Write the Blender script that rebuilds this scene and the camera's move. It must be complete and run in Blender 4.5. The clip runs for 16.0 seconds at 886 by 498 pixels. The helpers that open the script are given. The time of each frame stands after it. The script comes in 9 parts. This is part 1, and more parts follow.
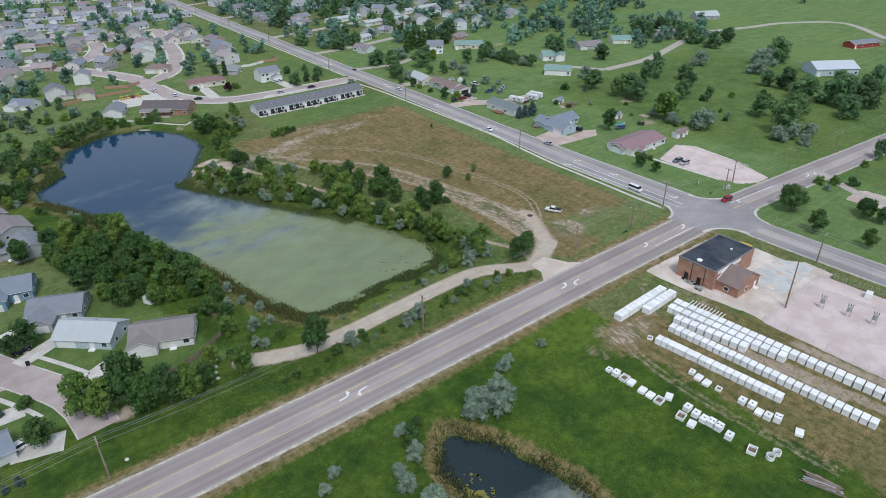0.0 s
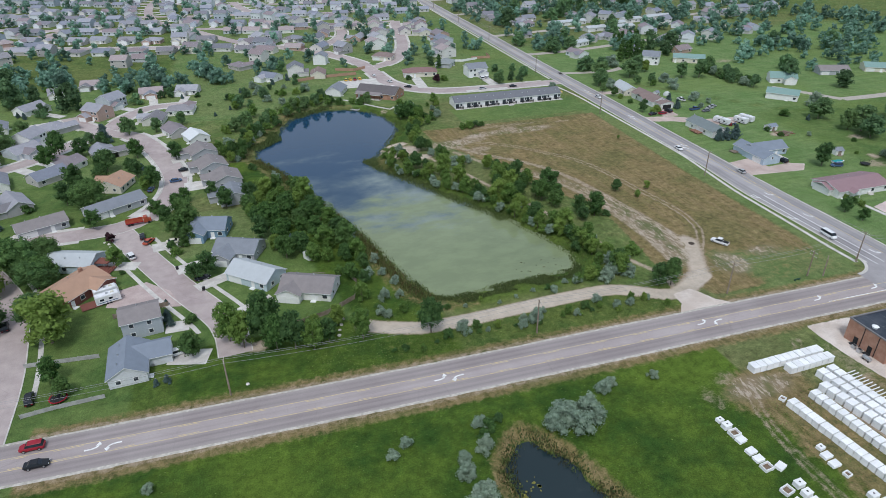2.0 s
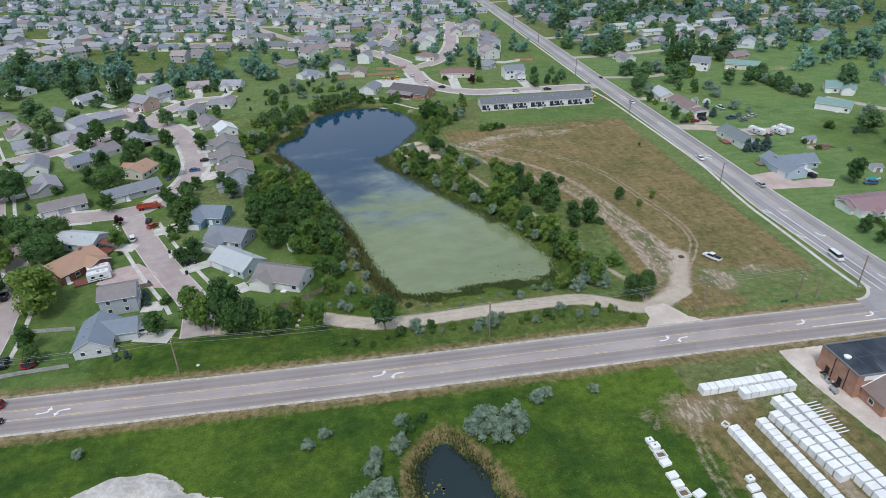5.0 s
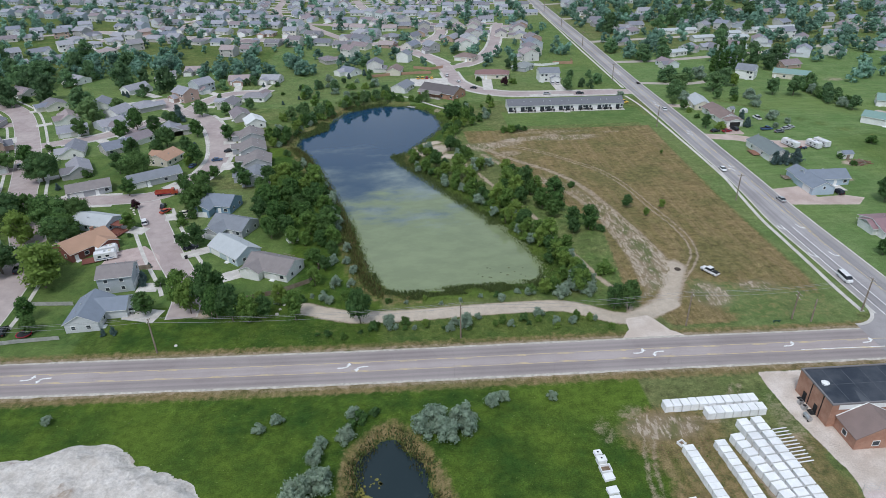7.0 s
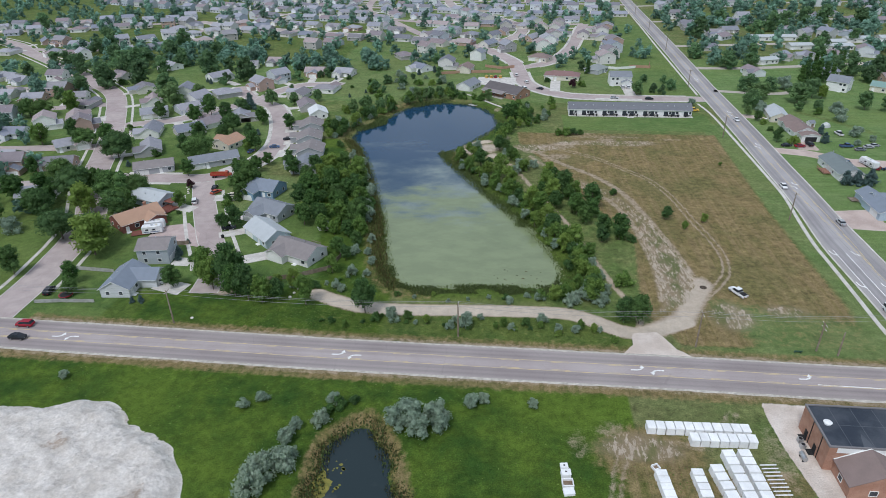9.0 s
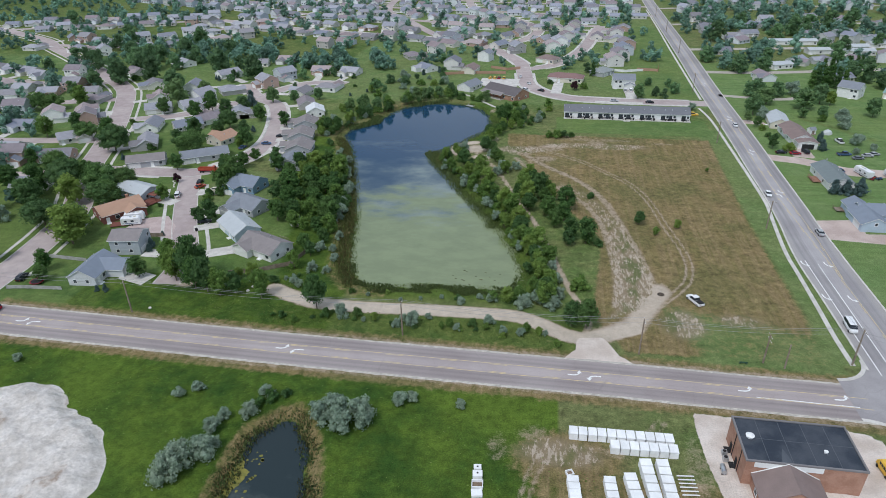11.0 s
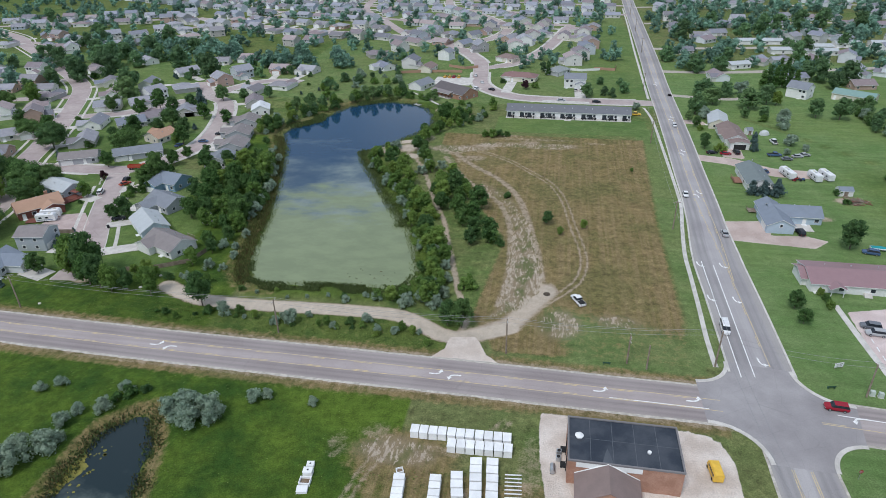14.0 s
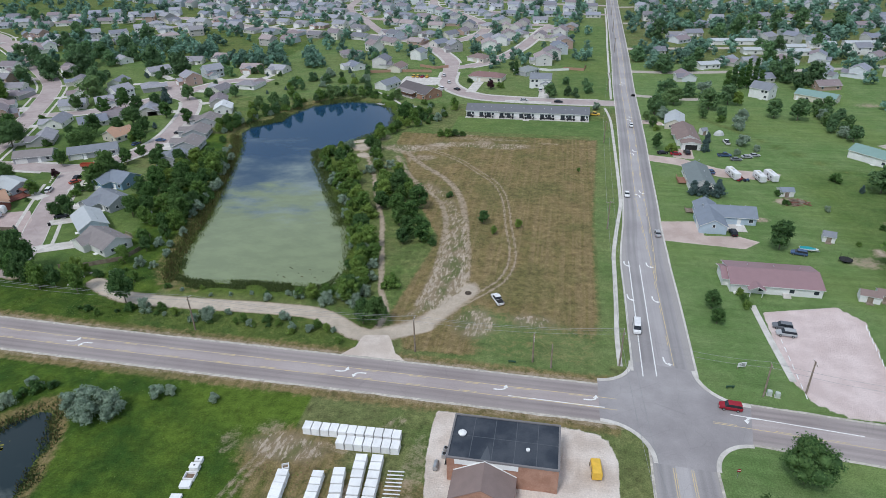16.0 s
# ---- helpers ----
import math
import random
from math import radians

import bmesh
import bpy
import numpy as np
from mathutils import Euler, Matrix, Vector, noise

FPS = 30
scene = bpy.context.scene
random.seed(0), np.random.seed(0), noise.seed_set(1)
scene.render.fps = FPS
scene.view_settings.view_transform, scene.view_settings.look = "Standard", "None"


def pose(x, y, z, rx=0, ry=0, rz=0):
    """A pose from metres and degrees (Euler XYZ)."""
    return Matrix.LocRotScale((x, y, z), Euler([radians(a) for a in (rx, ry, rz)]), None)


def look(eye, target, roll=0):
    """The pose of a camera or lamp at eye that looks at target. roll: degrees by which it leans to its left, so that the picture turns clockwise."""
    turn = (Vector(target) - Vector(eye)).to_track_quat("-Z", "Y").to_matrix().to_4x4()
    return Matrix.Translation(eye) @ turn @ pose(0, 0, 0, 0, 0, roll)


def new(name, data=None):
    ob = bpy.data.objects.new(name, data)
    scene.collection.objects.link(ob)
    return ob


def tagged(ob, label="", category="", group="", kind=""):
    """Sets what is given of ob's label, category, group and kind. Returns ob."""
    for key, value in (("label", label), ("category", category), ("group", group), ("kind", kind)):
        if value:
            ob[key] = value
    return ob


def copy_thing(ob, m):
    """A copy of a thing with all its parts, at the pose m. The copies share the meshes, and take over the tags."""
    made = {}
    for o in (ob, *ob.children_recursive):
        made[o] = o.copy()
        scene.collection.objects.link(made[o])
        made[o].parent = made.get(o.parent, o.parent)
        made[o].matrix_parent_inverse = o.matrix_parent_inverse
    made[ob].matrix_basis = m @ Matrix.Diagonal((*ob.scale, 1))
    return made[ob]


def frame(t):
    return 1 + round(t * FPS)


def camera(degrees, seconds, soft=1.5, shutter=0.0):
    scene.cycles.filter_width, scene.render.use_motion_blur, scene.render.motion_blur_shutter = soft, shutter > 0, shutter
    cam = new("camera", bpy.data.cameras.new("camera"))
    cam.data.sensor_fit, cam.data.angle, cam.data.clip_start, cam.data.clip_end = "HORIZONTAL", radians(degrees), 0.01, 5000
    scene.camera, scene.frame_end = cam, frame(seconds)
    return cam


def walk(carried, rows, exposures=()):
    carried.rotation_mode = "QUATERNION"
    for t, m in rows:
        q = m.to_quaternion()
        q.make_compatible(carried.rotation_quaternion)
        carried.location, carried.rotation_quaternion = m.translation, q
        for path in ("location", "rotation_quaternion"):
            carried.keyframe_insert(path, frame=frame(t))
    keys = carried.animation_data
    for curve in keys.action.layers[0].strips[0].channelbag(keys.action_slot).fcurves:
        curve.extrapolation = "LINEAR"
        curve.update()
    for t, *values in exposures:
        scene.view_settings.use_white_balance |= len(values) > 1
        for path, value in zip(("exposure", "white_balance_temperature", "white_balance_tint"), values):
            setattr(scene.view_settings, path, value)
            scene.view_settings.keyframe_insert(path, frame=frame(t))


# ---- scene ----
cam = camera(70.0, 16.0, soft=0.8)
# seconds, eye, a point that the camera looks at, lean
PATH = [
    (0, (0.474, 1.538, 99.628), (1.546, 2.906, 98.638), -0.8),
    (0.5, (4.013, -1.77, 99.629), (4.987, -0.329, 98.641), -0.9),
    (1, (7.699, -4.98, 99.635), (8.514, -3.441, 98.651), -0.8),
    (1.5, (11.699, -7.927, 99.636), (12.359, -6.312, 98.658), -0.8),
    (2, (16.109, -10.462, 99.619), (16.622, -8.792, 98.645), -0.7),
    (2.5, (20.867, -12.514, 99.561), (21.287, -10.816, 98.59), -0.7),
    (3, (25.744, -14.231, 99.489), (26.108, -12.52, 98.52), -0.8),
    (3.5, (30.692, -15.6, 99.386), (31.026, -13.881, 98.419), -0.9),
    (4, (35.715, -16.682, 99.26), (36.029, -14.96, 98.294), -1.0),
    (4.5, (40.823, -17.569, 99.132), (41.122, -15.844, 98.165), -1.2),
    (7, (66.924, -21.436, 98.111), (67.021, -19.684, 97.151), -1.1),
    (7.5, (72.258, -21.926, 98.05), (72.276, -20.171, 97.09), -1.1),
    (8, (77.715, -22.057, 98.009), (77.654, -20.304, 97.048), -1.1),
    (10.3, (103.339, -20.69, 97.534), (103.066, -18.955, 96.578), -1.0),
    (10.5, (105.568, -20.473, 97.522), (105.289, -18.739, 96.566), -1.0),
    (11, (111.129, -19.695, 97.497), (110.837, -17.963, 96.541), -1.1),
    (11.5, (116.746, -18.874, 97.465), (116.446, -17.143, 96.507), -1.0),
    (12, (122.345, -18.039, 97.439), (122.041, -16.31, 96.48), -1.1),
    (12.5, (127.97, -17.191, 97.426), (127.663, -15.463, 96.467), -1.1),
    (13, (133.613, -16.382, 97.406), (133.303, -14.654, 96.446), -1.1),
    (13.5, (139.27, -15.553, 97.4), (138.956, -13.826, 96.44), -1.1),
    (14, (144.998, -14.706, 97.4), (144.682, -12.981, 96.44), -1.1),
    (14.5, (150.803, -13.877, 97.401), (150.484, -12.153, 96.44), -1.1),
    (15, (156.633, -13.111, 97.406), (156.314, -11.387, 96.445), -1.2),
    (15.5, (162.433, -12.379, 97.426), (162.11, -10.655, 96.464), -1.1),
    (16, (168.188, -11.706, 97.444), (167.858, -9.983, 96.482), -1.1),
]
walk(cam, [(t, look(eye, target, lean)) for t, eye, target, lean in PATH], [(0.0, 0.28, 6170, 9), (1.0, 0.28, 6170, 9), (3.0, 0.35, 6170, 9), (4.5, 0.35, 6170, 9), (7.0, 0.29, 6170, 9), (16.0, 0.29, 6170, 9)])

# ---- light: a high thin overcast with breaks ----
SUN_EL, SUN_AZ = 57.0, 205.0
world = bpy.data.worlds.new("world")
scene.world = world
world.use_nodes = True
wn, wl = world.node_tree.nodes, world.node_tree.links
sky = wn.new("ShaderNodeTexSky")
sky.sky_type, sky.sun_disc = "NISHITA", False
sky.sun_elevation, sky.sun_rotation = radians(SUN_EL), radians(SUN_AZ)
way_in = wn.new("ShaderNodeTexCoord")
flat = wn.new("ShaderNodeMapping")
flat.inputs["Scale"].default_value = (1.0, 1.0, 2.6)
wl.new(way_in.outputs["Generated"], flat.inputs["Vector"])
puffs = wn.new("ShaderNodeTexNoise")
puffs.inputs["Scale"].default_value, puffs.inputs["Detail"].default_value = 2.2, 7.0
wl.new(flat.outputs["Vector"], puffs.inputs["Vector"])
cover = wn.new("ShaderNodeValToRGB")
cover.color_ramp.elements[0].position, cover.color_ramp.elements[1].position = 0.36, 0.62
cover.color_ramp.elements[0].color, cover.color_ramp.elements[1].color = (0.2, 0.2, 0.2, 1), (0.9, 0.9, 0.9, 1)
wl.new(puffs.outputs["Fac"], cover.inputs["Fac"])
clouds = wn.new("ShaderNodeMix")
clouds.data_type = "RGBA"
clouds.inputs[7].default_value = (5.9, 6.5, 7.3, 1)
wl.new(cover.outputs["Color"], clouds.inputs[0])
wl.new(sky.outputs["Color"], clouds.inputs[6])
wl.new(clouds.outputs[2], wn["Background"].inputs["Color"])
wn["Background"].inputs["Strength"].default_value = 0.1
sun = new("sun", bpy.data.lights.new("sun", "SUN"))
sun.data.energy, sun.data.angle, sun.data.color = 1.5, radians(14), (1.0, 0.968, 0.945)
sa, se = radians(SUN_AZ), radians(SUN_EL)
sun.matrix_world = look((0, 0, 300), (-math.sin(sa) * math.cos(se), -math.cos(sa) * math.cos(se), 300 - math.sin(se)))


# ---- materials ----
class Nodes:
    """A node material with a Principled surface."""

    def __init__(self, name, rough=0.9, metal=0.0):
        self.m = bpy.data.materials.new(name)
        self.m.use_nodes = True
        self.n, self.l = self.m.node_tree.nodes, self.m.node_tree.links
        self.b = self.n["Principled BSDF"]
        self.b.inputs["Roughness"].default_value, self.b.inputs["Metallic"].default_value = rough, metal
        self.b.inputs["Specular IOR Level"].default_value = 0.25
        self.where = self.n.new("ShaderNodeNewGeometry")

    def put(self, value, socket):
        if isinstance(value, bpy.types.NodeSocket):
            self.l.new(value, socket)
        else:
            socket.default_value = (*value, 1) if isinstance(value, tuple) and len(value) == 3 and socket.type == "RGBA" else value

    def noise(self, scale, detail=4.0, rough=0.55, stretch=None, own=False):
        tex = self.n.new("ShaderNodeTexNoise")
        tex.inputs["Scale"].default_value, tex.inputs["Detail"].default_value, tex.inputs["Roughness"].default_value = scale, detail, rough
        at = self.where.outputs["Position"]
        if own:
            at = self.n.new("ShaderNodeTexCoord").outputs["Object"]
        if stretch:
            mp = self.n.new("ShaderNodeMapping")
            mp.inputs["Scale"].default_value = stretch
            self.l.new(at, mp.inputs["Vector"])
            at = mp.outputs["Vector"]
        self.l.new(at, tex.inputs["Vector"])
        return tex.outputs["Fac"]

    def mix(self, fac, a, b, how="MIX"):
        node = self.n.new("ShaderNodeMix")
        node.data_type, node.blend_type = "RGBA", how
        for value, i in ((fac, 0), (a, 6), (b, 7)):
            self.put(value, node.inputs[i])
        return node.outputs[2]

    def math(self, how, a, b=0.0, c=0.0):
        node = self.n.new("ShaderNodeMath")
        node.operation = how
        for i, value in enumerate((a, b, c)):
            self.put(value, node.inputs[i])
        return node.outputs[0]

    def step(self, value, lo, hi, smooth=True):
        node = self.n.new("ShaderNodeMapRange")
        node.interpolation_type = "SMOOTHSTEP" if smooth else "LINEAR"
        self.put(value, node.inputs[0])
        node.inputs[1].default_value, node.inputs[2].default_value = lo, hi
        return node.outputs[0]

    def attribute(self, name):
        node = self.n.new("ShaderNodeAttribute")
        node.attribute_name = name
        return node.outputs["Fac"]

    def chance(self):
        return self.n.new("ShaderNodeObjectInfo").outputs["Random"]

    def island(self):
        return self.where.outputs["Random Per Island"]

    def palette(self, value, colours):
        node = self.n.new("ShaderNodeValToRGB")
        ramp = node.color_ramp
        ramp.interpolation = "CONSTANT"
        while len(ramp.elements) < len(colours):
            ramp.elements.new(0.5)
        for i, c in enumerate(colours):
            ramp.elements[i].position, ramp.elements[i].color = i / len(colours), (*c, 1)
        self.l.new(value, node.inputs["Fac"])
        return node.outputs["Color"]

    def value(self, colour, fac):
        """colour times fac."""
        node = self.n.new("ShaderNodeVectorMath")
        node.operation = "SCALE"
        self.put(colour, node.inputs[0])
        self.put(fac, node.inputs["Scale"])
        return node.outputs[0]

    def done(self, colour, bump=None, height=0.05, rough=None):
        self.put(colour, self.b.inputs["Base Color"])
        if bump is not None:
            node = self.n.new("ShaderNodeBump")
            node.inputs["Strength"].default_value, node.inputs["Distance"].default_value = 0.8, height
            self.l.new(bump, node.inputs["Height"])
            self.l.new(node.outputs["Normal"], self.b.inputs["Normal"])
        if rough is not None:
            self.put(rough, self.b.inputs["Roughness"])
        return self.m


def stuff_of(name, a, b, scale=0.6, fine=6.0, rough=0.85, metal=0.0, vary=0.0, height=0.02, grain=0.25, own=False):
    """A weathered surface: two tones in patches, fine grain over them; vary: from object to object."""
    k = Nodes(name, rough, metal)
    colour = k.mix(k.step(k.noise(scale, own=own), 0.35, 0.65), a, b)
    speck = k.noise(fine, 3.0, own=own)
    colour = k.value(colour, k.math("MULTIPLY_ADD", speck, grain * 2, 1 - grain))
    if vary:
        colour = k.value(colour, k.math("MULTIPLY_ADD", k.chance(), vary * 2, 1 - vary))
    return k.done(colour, speck, height)


def painted(name, colours, rough=0.8, grain=0.12, boards=0.0):
    """Paint or shingles in one of several colours, picked for each object."""
    k = Nodes(name, rough)
    colour = k.palette(k.chance(), colours) if len(colours) > 1 else k.mix(0.0, colours[0], colours[0])
    patch, speck = k.noise(0.5, 4.0), k.noise(9.0, 3.0)
    colour = k.value(colour, k.math("MULTIPLY_ADD", patch, grain * 2, 1 - grain))
    colour = k.value(colour, k.math("MULTIPLY_ADD", speck, grain * 2, 1 - grain))
    bump = speck
    if boards:
        wave = k.n.new("ShaderNodeTexWave")
        wave.bands_direction = "Z"
        wave.inputs["Scale"].default_value, wave.inputs["Distortion"].default_value = boards, 0.1
        k.l.new(k.where.outputs["Position"], wave.inputs["Vector"])
        bump = wave.outputs["Fac"]
        colour = k.value(colour, k.math("MULTIPLY_ADD", bump, 0.14, 0.92))
    return k.done(colour, bump, 0.02)


def leaves(name, dark, light, vary=0.36, cold=(0.070, 0.125, 0.058), warm=0.5):
    """Foliage: each leaf its own tone, each plant its own."""
    k = Nodes(name, 0.75)
    k.b.inputs["Specular IOR Level"].default_value = 0.25
    colour = k.mix(k.island(), dark, light)
    colour = k.mix(k.math("MULTIPLY", k.chance(), 0.5), colour, cold)
    other = k.math("FRACT", k.math("MULTIPLY", k.chance(), 7.31))
    colour = k.mix(k.math("MULTIPLY", k.step(other, 0.45, 1.0), warm), colour, (light[0] * 1.25, light[1] * 1.05, light[2] * 0.9))
    colour = k.value(colour, k.math("MULTIPLY_ADD", k.attribute("tone"), vary * 2, 1 - vary))
    colour = k.value(colour, k.math("MULTIPLY_ADD", k.noise(0.8, 3.0), 0.8, 0.6))
    out = k.n["Material Output"]
    thin = k.n.new("ShaderNodeBsdfTranslucent")
    k.l.new(colour, thin.inputs["Color"])
    both = k.n.new("ShaderNodeMixShader")
    both.inputs[0].default_value = 0.38
    m = k.done(colour)
    k.l.new(k.b.outputs[0], both.inputs[1])
    k.l.new(thin.outputs[0], both.inputs[2])
    k.l.new(both.outputs[0], out.inputs["Surface"])
    return m


def ground_material():
    k = Nodes("ground_cover", 1.0)
    k.b.inputs["Specular IOR Level"].default_value = 0.12
    broad, patch, fine, grit = k.noise(0.018, 4.0), k.noise(0.10, 8.0, 0.68), k.noise(0.55, 7.0, 0.72), k.noise(3.0, 4.0, 0.75)
    lush, dry, dirt, gravel, lawn = (k.attribute(n) for n in ("lush", "dry", "dirt", "gravel", "lawn"))
    ruts = k.attribute("ruts")
    grass = k.mix(k.step(patch, 0.36, 0.66), (0.096, 0.152, 0.042), (0.168, 0.195, 0.070))
    grass = k.mix(k.math("MULTIPLY", k.step(broad, 0.40, 0.62), 0.6), grass, (0.165, 0.165, 0.072))
    rich = k.mix(k.step(patch, 0.34, 0.66), (0.032, 0.074, 0.012), (0.082, 0.134, 0.017))
    rich = k.mix(k.math("MULTIPLY", k.step(broad, 0.46, 0.62), 0.8), rich, (0.098, 0.156, 0.020))
    grass = k.mix(lush, grass, rich)
    mown = k.mix(k.step(patch, 0.34, 0.68), (0.124, 0.206, 0.066), (0.172, 0.246, 0.094))
    mown = k.mix(k.math("MULTIPLY", k.step(broad, 0.46, 0.66), 0.5), mown, (0.178, 0.240, 0.074))
    grass = k.mix(lawn, grass, mown)
    rows = k.noise(0.5, 3.0, stretch=(1.6, 0.02, 1.0))
    straw = k.mix(k.step(patch, 0.33, 0.68), (0.222, 0.166, 0.076), (0.160, 0.140, 0.055))
    straw = k.mix(k.math("MULTIPLY", k.step(rows, 0.40, 0.62), 0.6), straw, (0.262, 0.194, 0.102))
    straw = k.mix(k.math("MULTIPLY", k.step(k.noise(0.045, 3.0), 0.48, 0.64), 0.6), straw, (0.135, 0.132, 0.050))
    edge = k.math("MULTIPLY_ADD", k.math("SUBTRACT", fine, 0.5), 1.1, dry)
    cover = k.mix(k.step(edge, 0.30, 0.70), grass, straw)
    rough = k.math("SUBTRACT", k.math("SUBTRACT", 1.0, k.math("MULTIPLY", lawn, 0.62)), k.math("MULTIPLY", lush, 0.25))
    for part_of, much in ((k.noise(0.22, 6.0, 0.7), 1.0), (fine, 2.2)):
        swing = k.math("MULTIPLY", k.math("SUBTRACT", part_of, 0.5), k.math("MULTIPLY", rough, much))
        cover = k.value(cover, k.math("ADD", swing, 1.0))
    mowing = k.math("MULTIPLY", k.math("SUBTRACT", k.noise(0.42, 2.0, stretch=(0.035, 1.0, 1.0)), 0.5), k.math("MULTIPLY", lawn, 0.55))
    cover = k.value(cover, k.math("ADD", mowing, 1.0))
    cover = k.value(cover, k.math("MULTIPLY_ADD", grit, 1.9, 0.05))
    soil = k.mix(k.math("MULTIPLY", k.step(dirt, 0.45, 0.95), k.math("MULTIPLY_ADD", fine, 0.8, 0.5)), (0.385, 0.305, 0.225), (0.545, 0.468, 0.380))
    soil = k.value(soil, k.math("MULTIPLY_ADD", grit, 0.4, 0.8))
    ragged = k.math("MULTIPLY_ADD", k.math("SUBTRACT", k.math("MULTIPLY_ADD", grit, 0.35, k.math("MULTIPLY", fine, 0.65)), 0.5), 1.5, dirt)
    crust = k.noise(1.1, 7.0, 0.76, stretch=(1.0, 0.30, 1.0))
    weedy = k.step(k.noise(0.16, 4.0, stretch=(1.0, 0.5, 1.0)), 0.44, 0.60)
    cover = k.mix(k.math("MULTIPLY", ruts, 0.85), cover, k.mix(weedy, (0.285, 0.225, 0.155), (0.125, 0.145, 0.062)))
    broken = k.math("MULTIPLY", k.step(ruts, 0.15, 0.6), k.math("SUBTRACT", k.math("MULTIPLY", k.math("SUBTRACT", crust, 0.5), 5.0), k.math("MULTIPLY", weedy, 0.25)))
    ragged = k.math("ADD", ragged, broken)
    soil = k.mix(k.math("MULTIPLY", ruts, 0.8), soil, (0.50, 0.425, 0.335))
    soil = k.value(soil, k.math("MULTIPLY_ADD", k.noise(0.3, 6.0, 0.7), 0.9, 0.55))
    cover = k.mix(k.step(ragged, 0.28, 0.70), cover, soil)
    stone = k.mix(k.step(k.noise(0.16, 5.0), 0.36, 0.66), (0.475, 0.372, 0.328), (0.575, 0.470, 0.420))
    tan = k.mix(k.step(k.noise(0.16, 5.0), 0.36, 0.66), (0.575, 0.485, 0.415), (0.745, 0.665, 0.595))
    stone = k.mix(k.attribute("pink"), tan, stone)
    crushed = k.mix(k.step(k.noise(0.16, 5.0), 0.36, 0.66), (0.605, 0.490, 0.462), (0.715, 0.600, 0.568))
    stone = k.mix(k.attribute("crushed"), stone, crushed)
    stone = k.value(stone, k.math("MULTIPLY_ADD", grit, 0.7, 0.66))
    rim = k.math("MULTIPLY_ADD", k.math("SUBTRACT", fine, 0.5), 0.7, gravel)
    cover = k.mix(k.step(rim, 0.40, 0.60), cover, stone)
    return k.done(cover, k.math("ADD", fine, grit), 0.3)


def road_material(name, a, b, worn, lanes=False):
    """Worn asphalt; lanes: the middle lane paler, the wheel tracks of the outer ones darker."""
    k = Nodes(name, 0.9)
    colour = k.mix(k.step(k.noise(0.05, 5.0), 0.35, 0.65), a, b)
    lane = k.noise(0.55, 4.0, stretch=worn)
    colour = k.value(colour, k.math("MULTIPLY_ADD", lane, 0.5, 0.75))
    if lanes:
        off = k.math("ABSOLUTE", k.attribute("across"))
        outer = k.step(off, 1.5, 1.95)
        track = k.step(k.math("ABSOLUTE", k.math("SUBTRACT", k.math("ABSOLUTE", k.math("SUBTRACT", off, 3.7)), 0.85)), 0.65, 0.1)
        wear = k.math("MULTIPLY_ADD", k.noise(0.9, 4.0, stretch=worn), 0.9, 0.35)
        dark = k.math("MULTIPLY", outer, k.math("MULTIPLY_ADD", k.math("MULTIPLY", track, wear), 0.13, 0.17))
        colour = k.value(colour, k.math("SUBTRACT", 1.05, dark))
        edge = k.step(off, 5.1, 5.6)
        colour = k.mix(k.math("MULTIPLY", edge, 0.35), colour, (0.40, 0.37, 0.335))
    crack = k.n.new("ShaderNodeTexVoronoi")
    crack.feature = "DISTANCE_TO_EDGE"
    crack.inputs["Scale"].default_value = 0.13
    k.l.new(k.where.outputs["Position"], crack.inputs["Vector"])
    colour = k.mix(k.math("MULTIPLY", k.step(crack.outputs["Distance"], 0.010, 0.0), 0.12), colour, (0.06, 0.06, 0.065))
    colour = k.value(colour, k.math("MULTIPLY_ADD", k.noise(4.0, 4.0, 0.7), 0.4, 0.8))
    return k.done(colour, k.noise(20.0, 2.0), 0.01)


def water_material(name, deep, algae, far, near):
    """Pond water; algae colours it from far to near along y, in streaks. Pale cloud reflection is painted in between.
    """
    k = Nodes(name, 0.06)
    k.b.inputs["Specular IOR Level"].default_value = 0.5
    k.b.inputs["IOR"].default_value = 1.33
    place = k.n.new("ShaderNodeSeparateXYZ")
    k.l.new(k.where.outputs["Position"], place.inputs[0])
    drift = k.math("MULTIPLY", k.math("SUBTRACT", k.noise(0.028, 6.0, 0.6, stretch=(1.0, 1.7, 1.0)), 0.5), 150.0)
    y = k.math("ADD", place.outputs["Y"], drift)
    green = k.step(y, far, near, False)
    streak = k.noise(0.10, 6.0, 0.65, stretch=(1.0, 1.7, 1.0))
    bloom = k.mix(k.step(streak, 0.35, 0.68), algae, tuple(v * 1.2 for v in algae))
    # Painted reflection of clouds: pale patches mixed into the water colour
    cloud_shape = k.step(k.noise(0.035, 7.0, 0.6), 0.34, 0.66)
    cloud_glare = k.math("MULTIPLY", k.step(green, 0.22, 0.60), k.math("MULTIPLY_ADD", cloud_shape, 0.8, 0.15))
    colour = k.mix(cloud_glare, deep, tuple(0.35 * a + 0.65 * b for a, b in zip(algae, (0.265, 0.315, 0.328))))
    colour = k.mix(k.math("MULTIPLY", k.step(green, 0.52, 0.72), 0.92), colour, bloom)
    ripple = k.noise(1.3, 3.0, stretch=(1.0, 2.0, 1.0))
    return k.done(colour, ripple, 0.004)


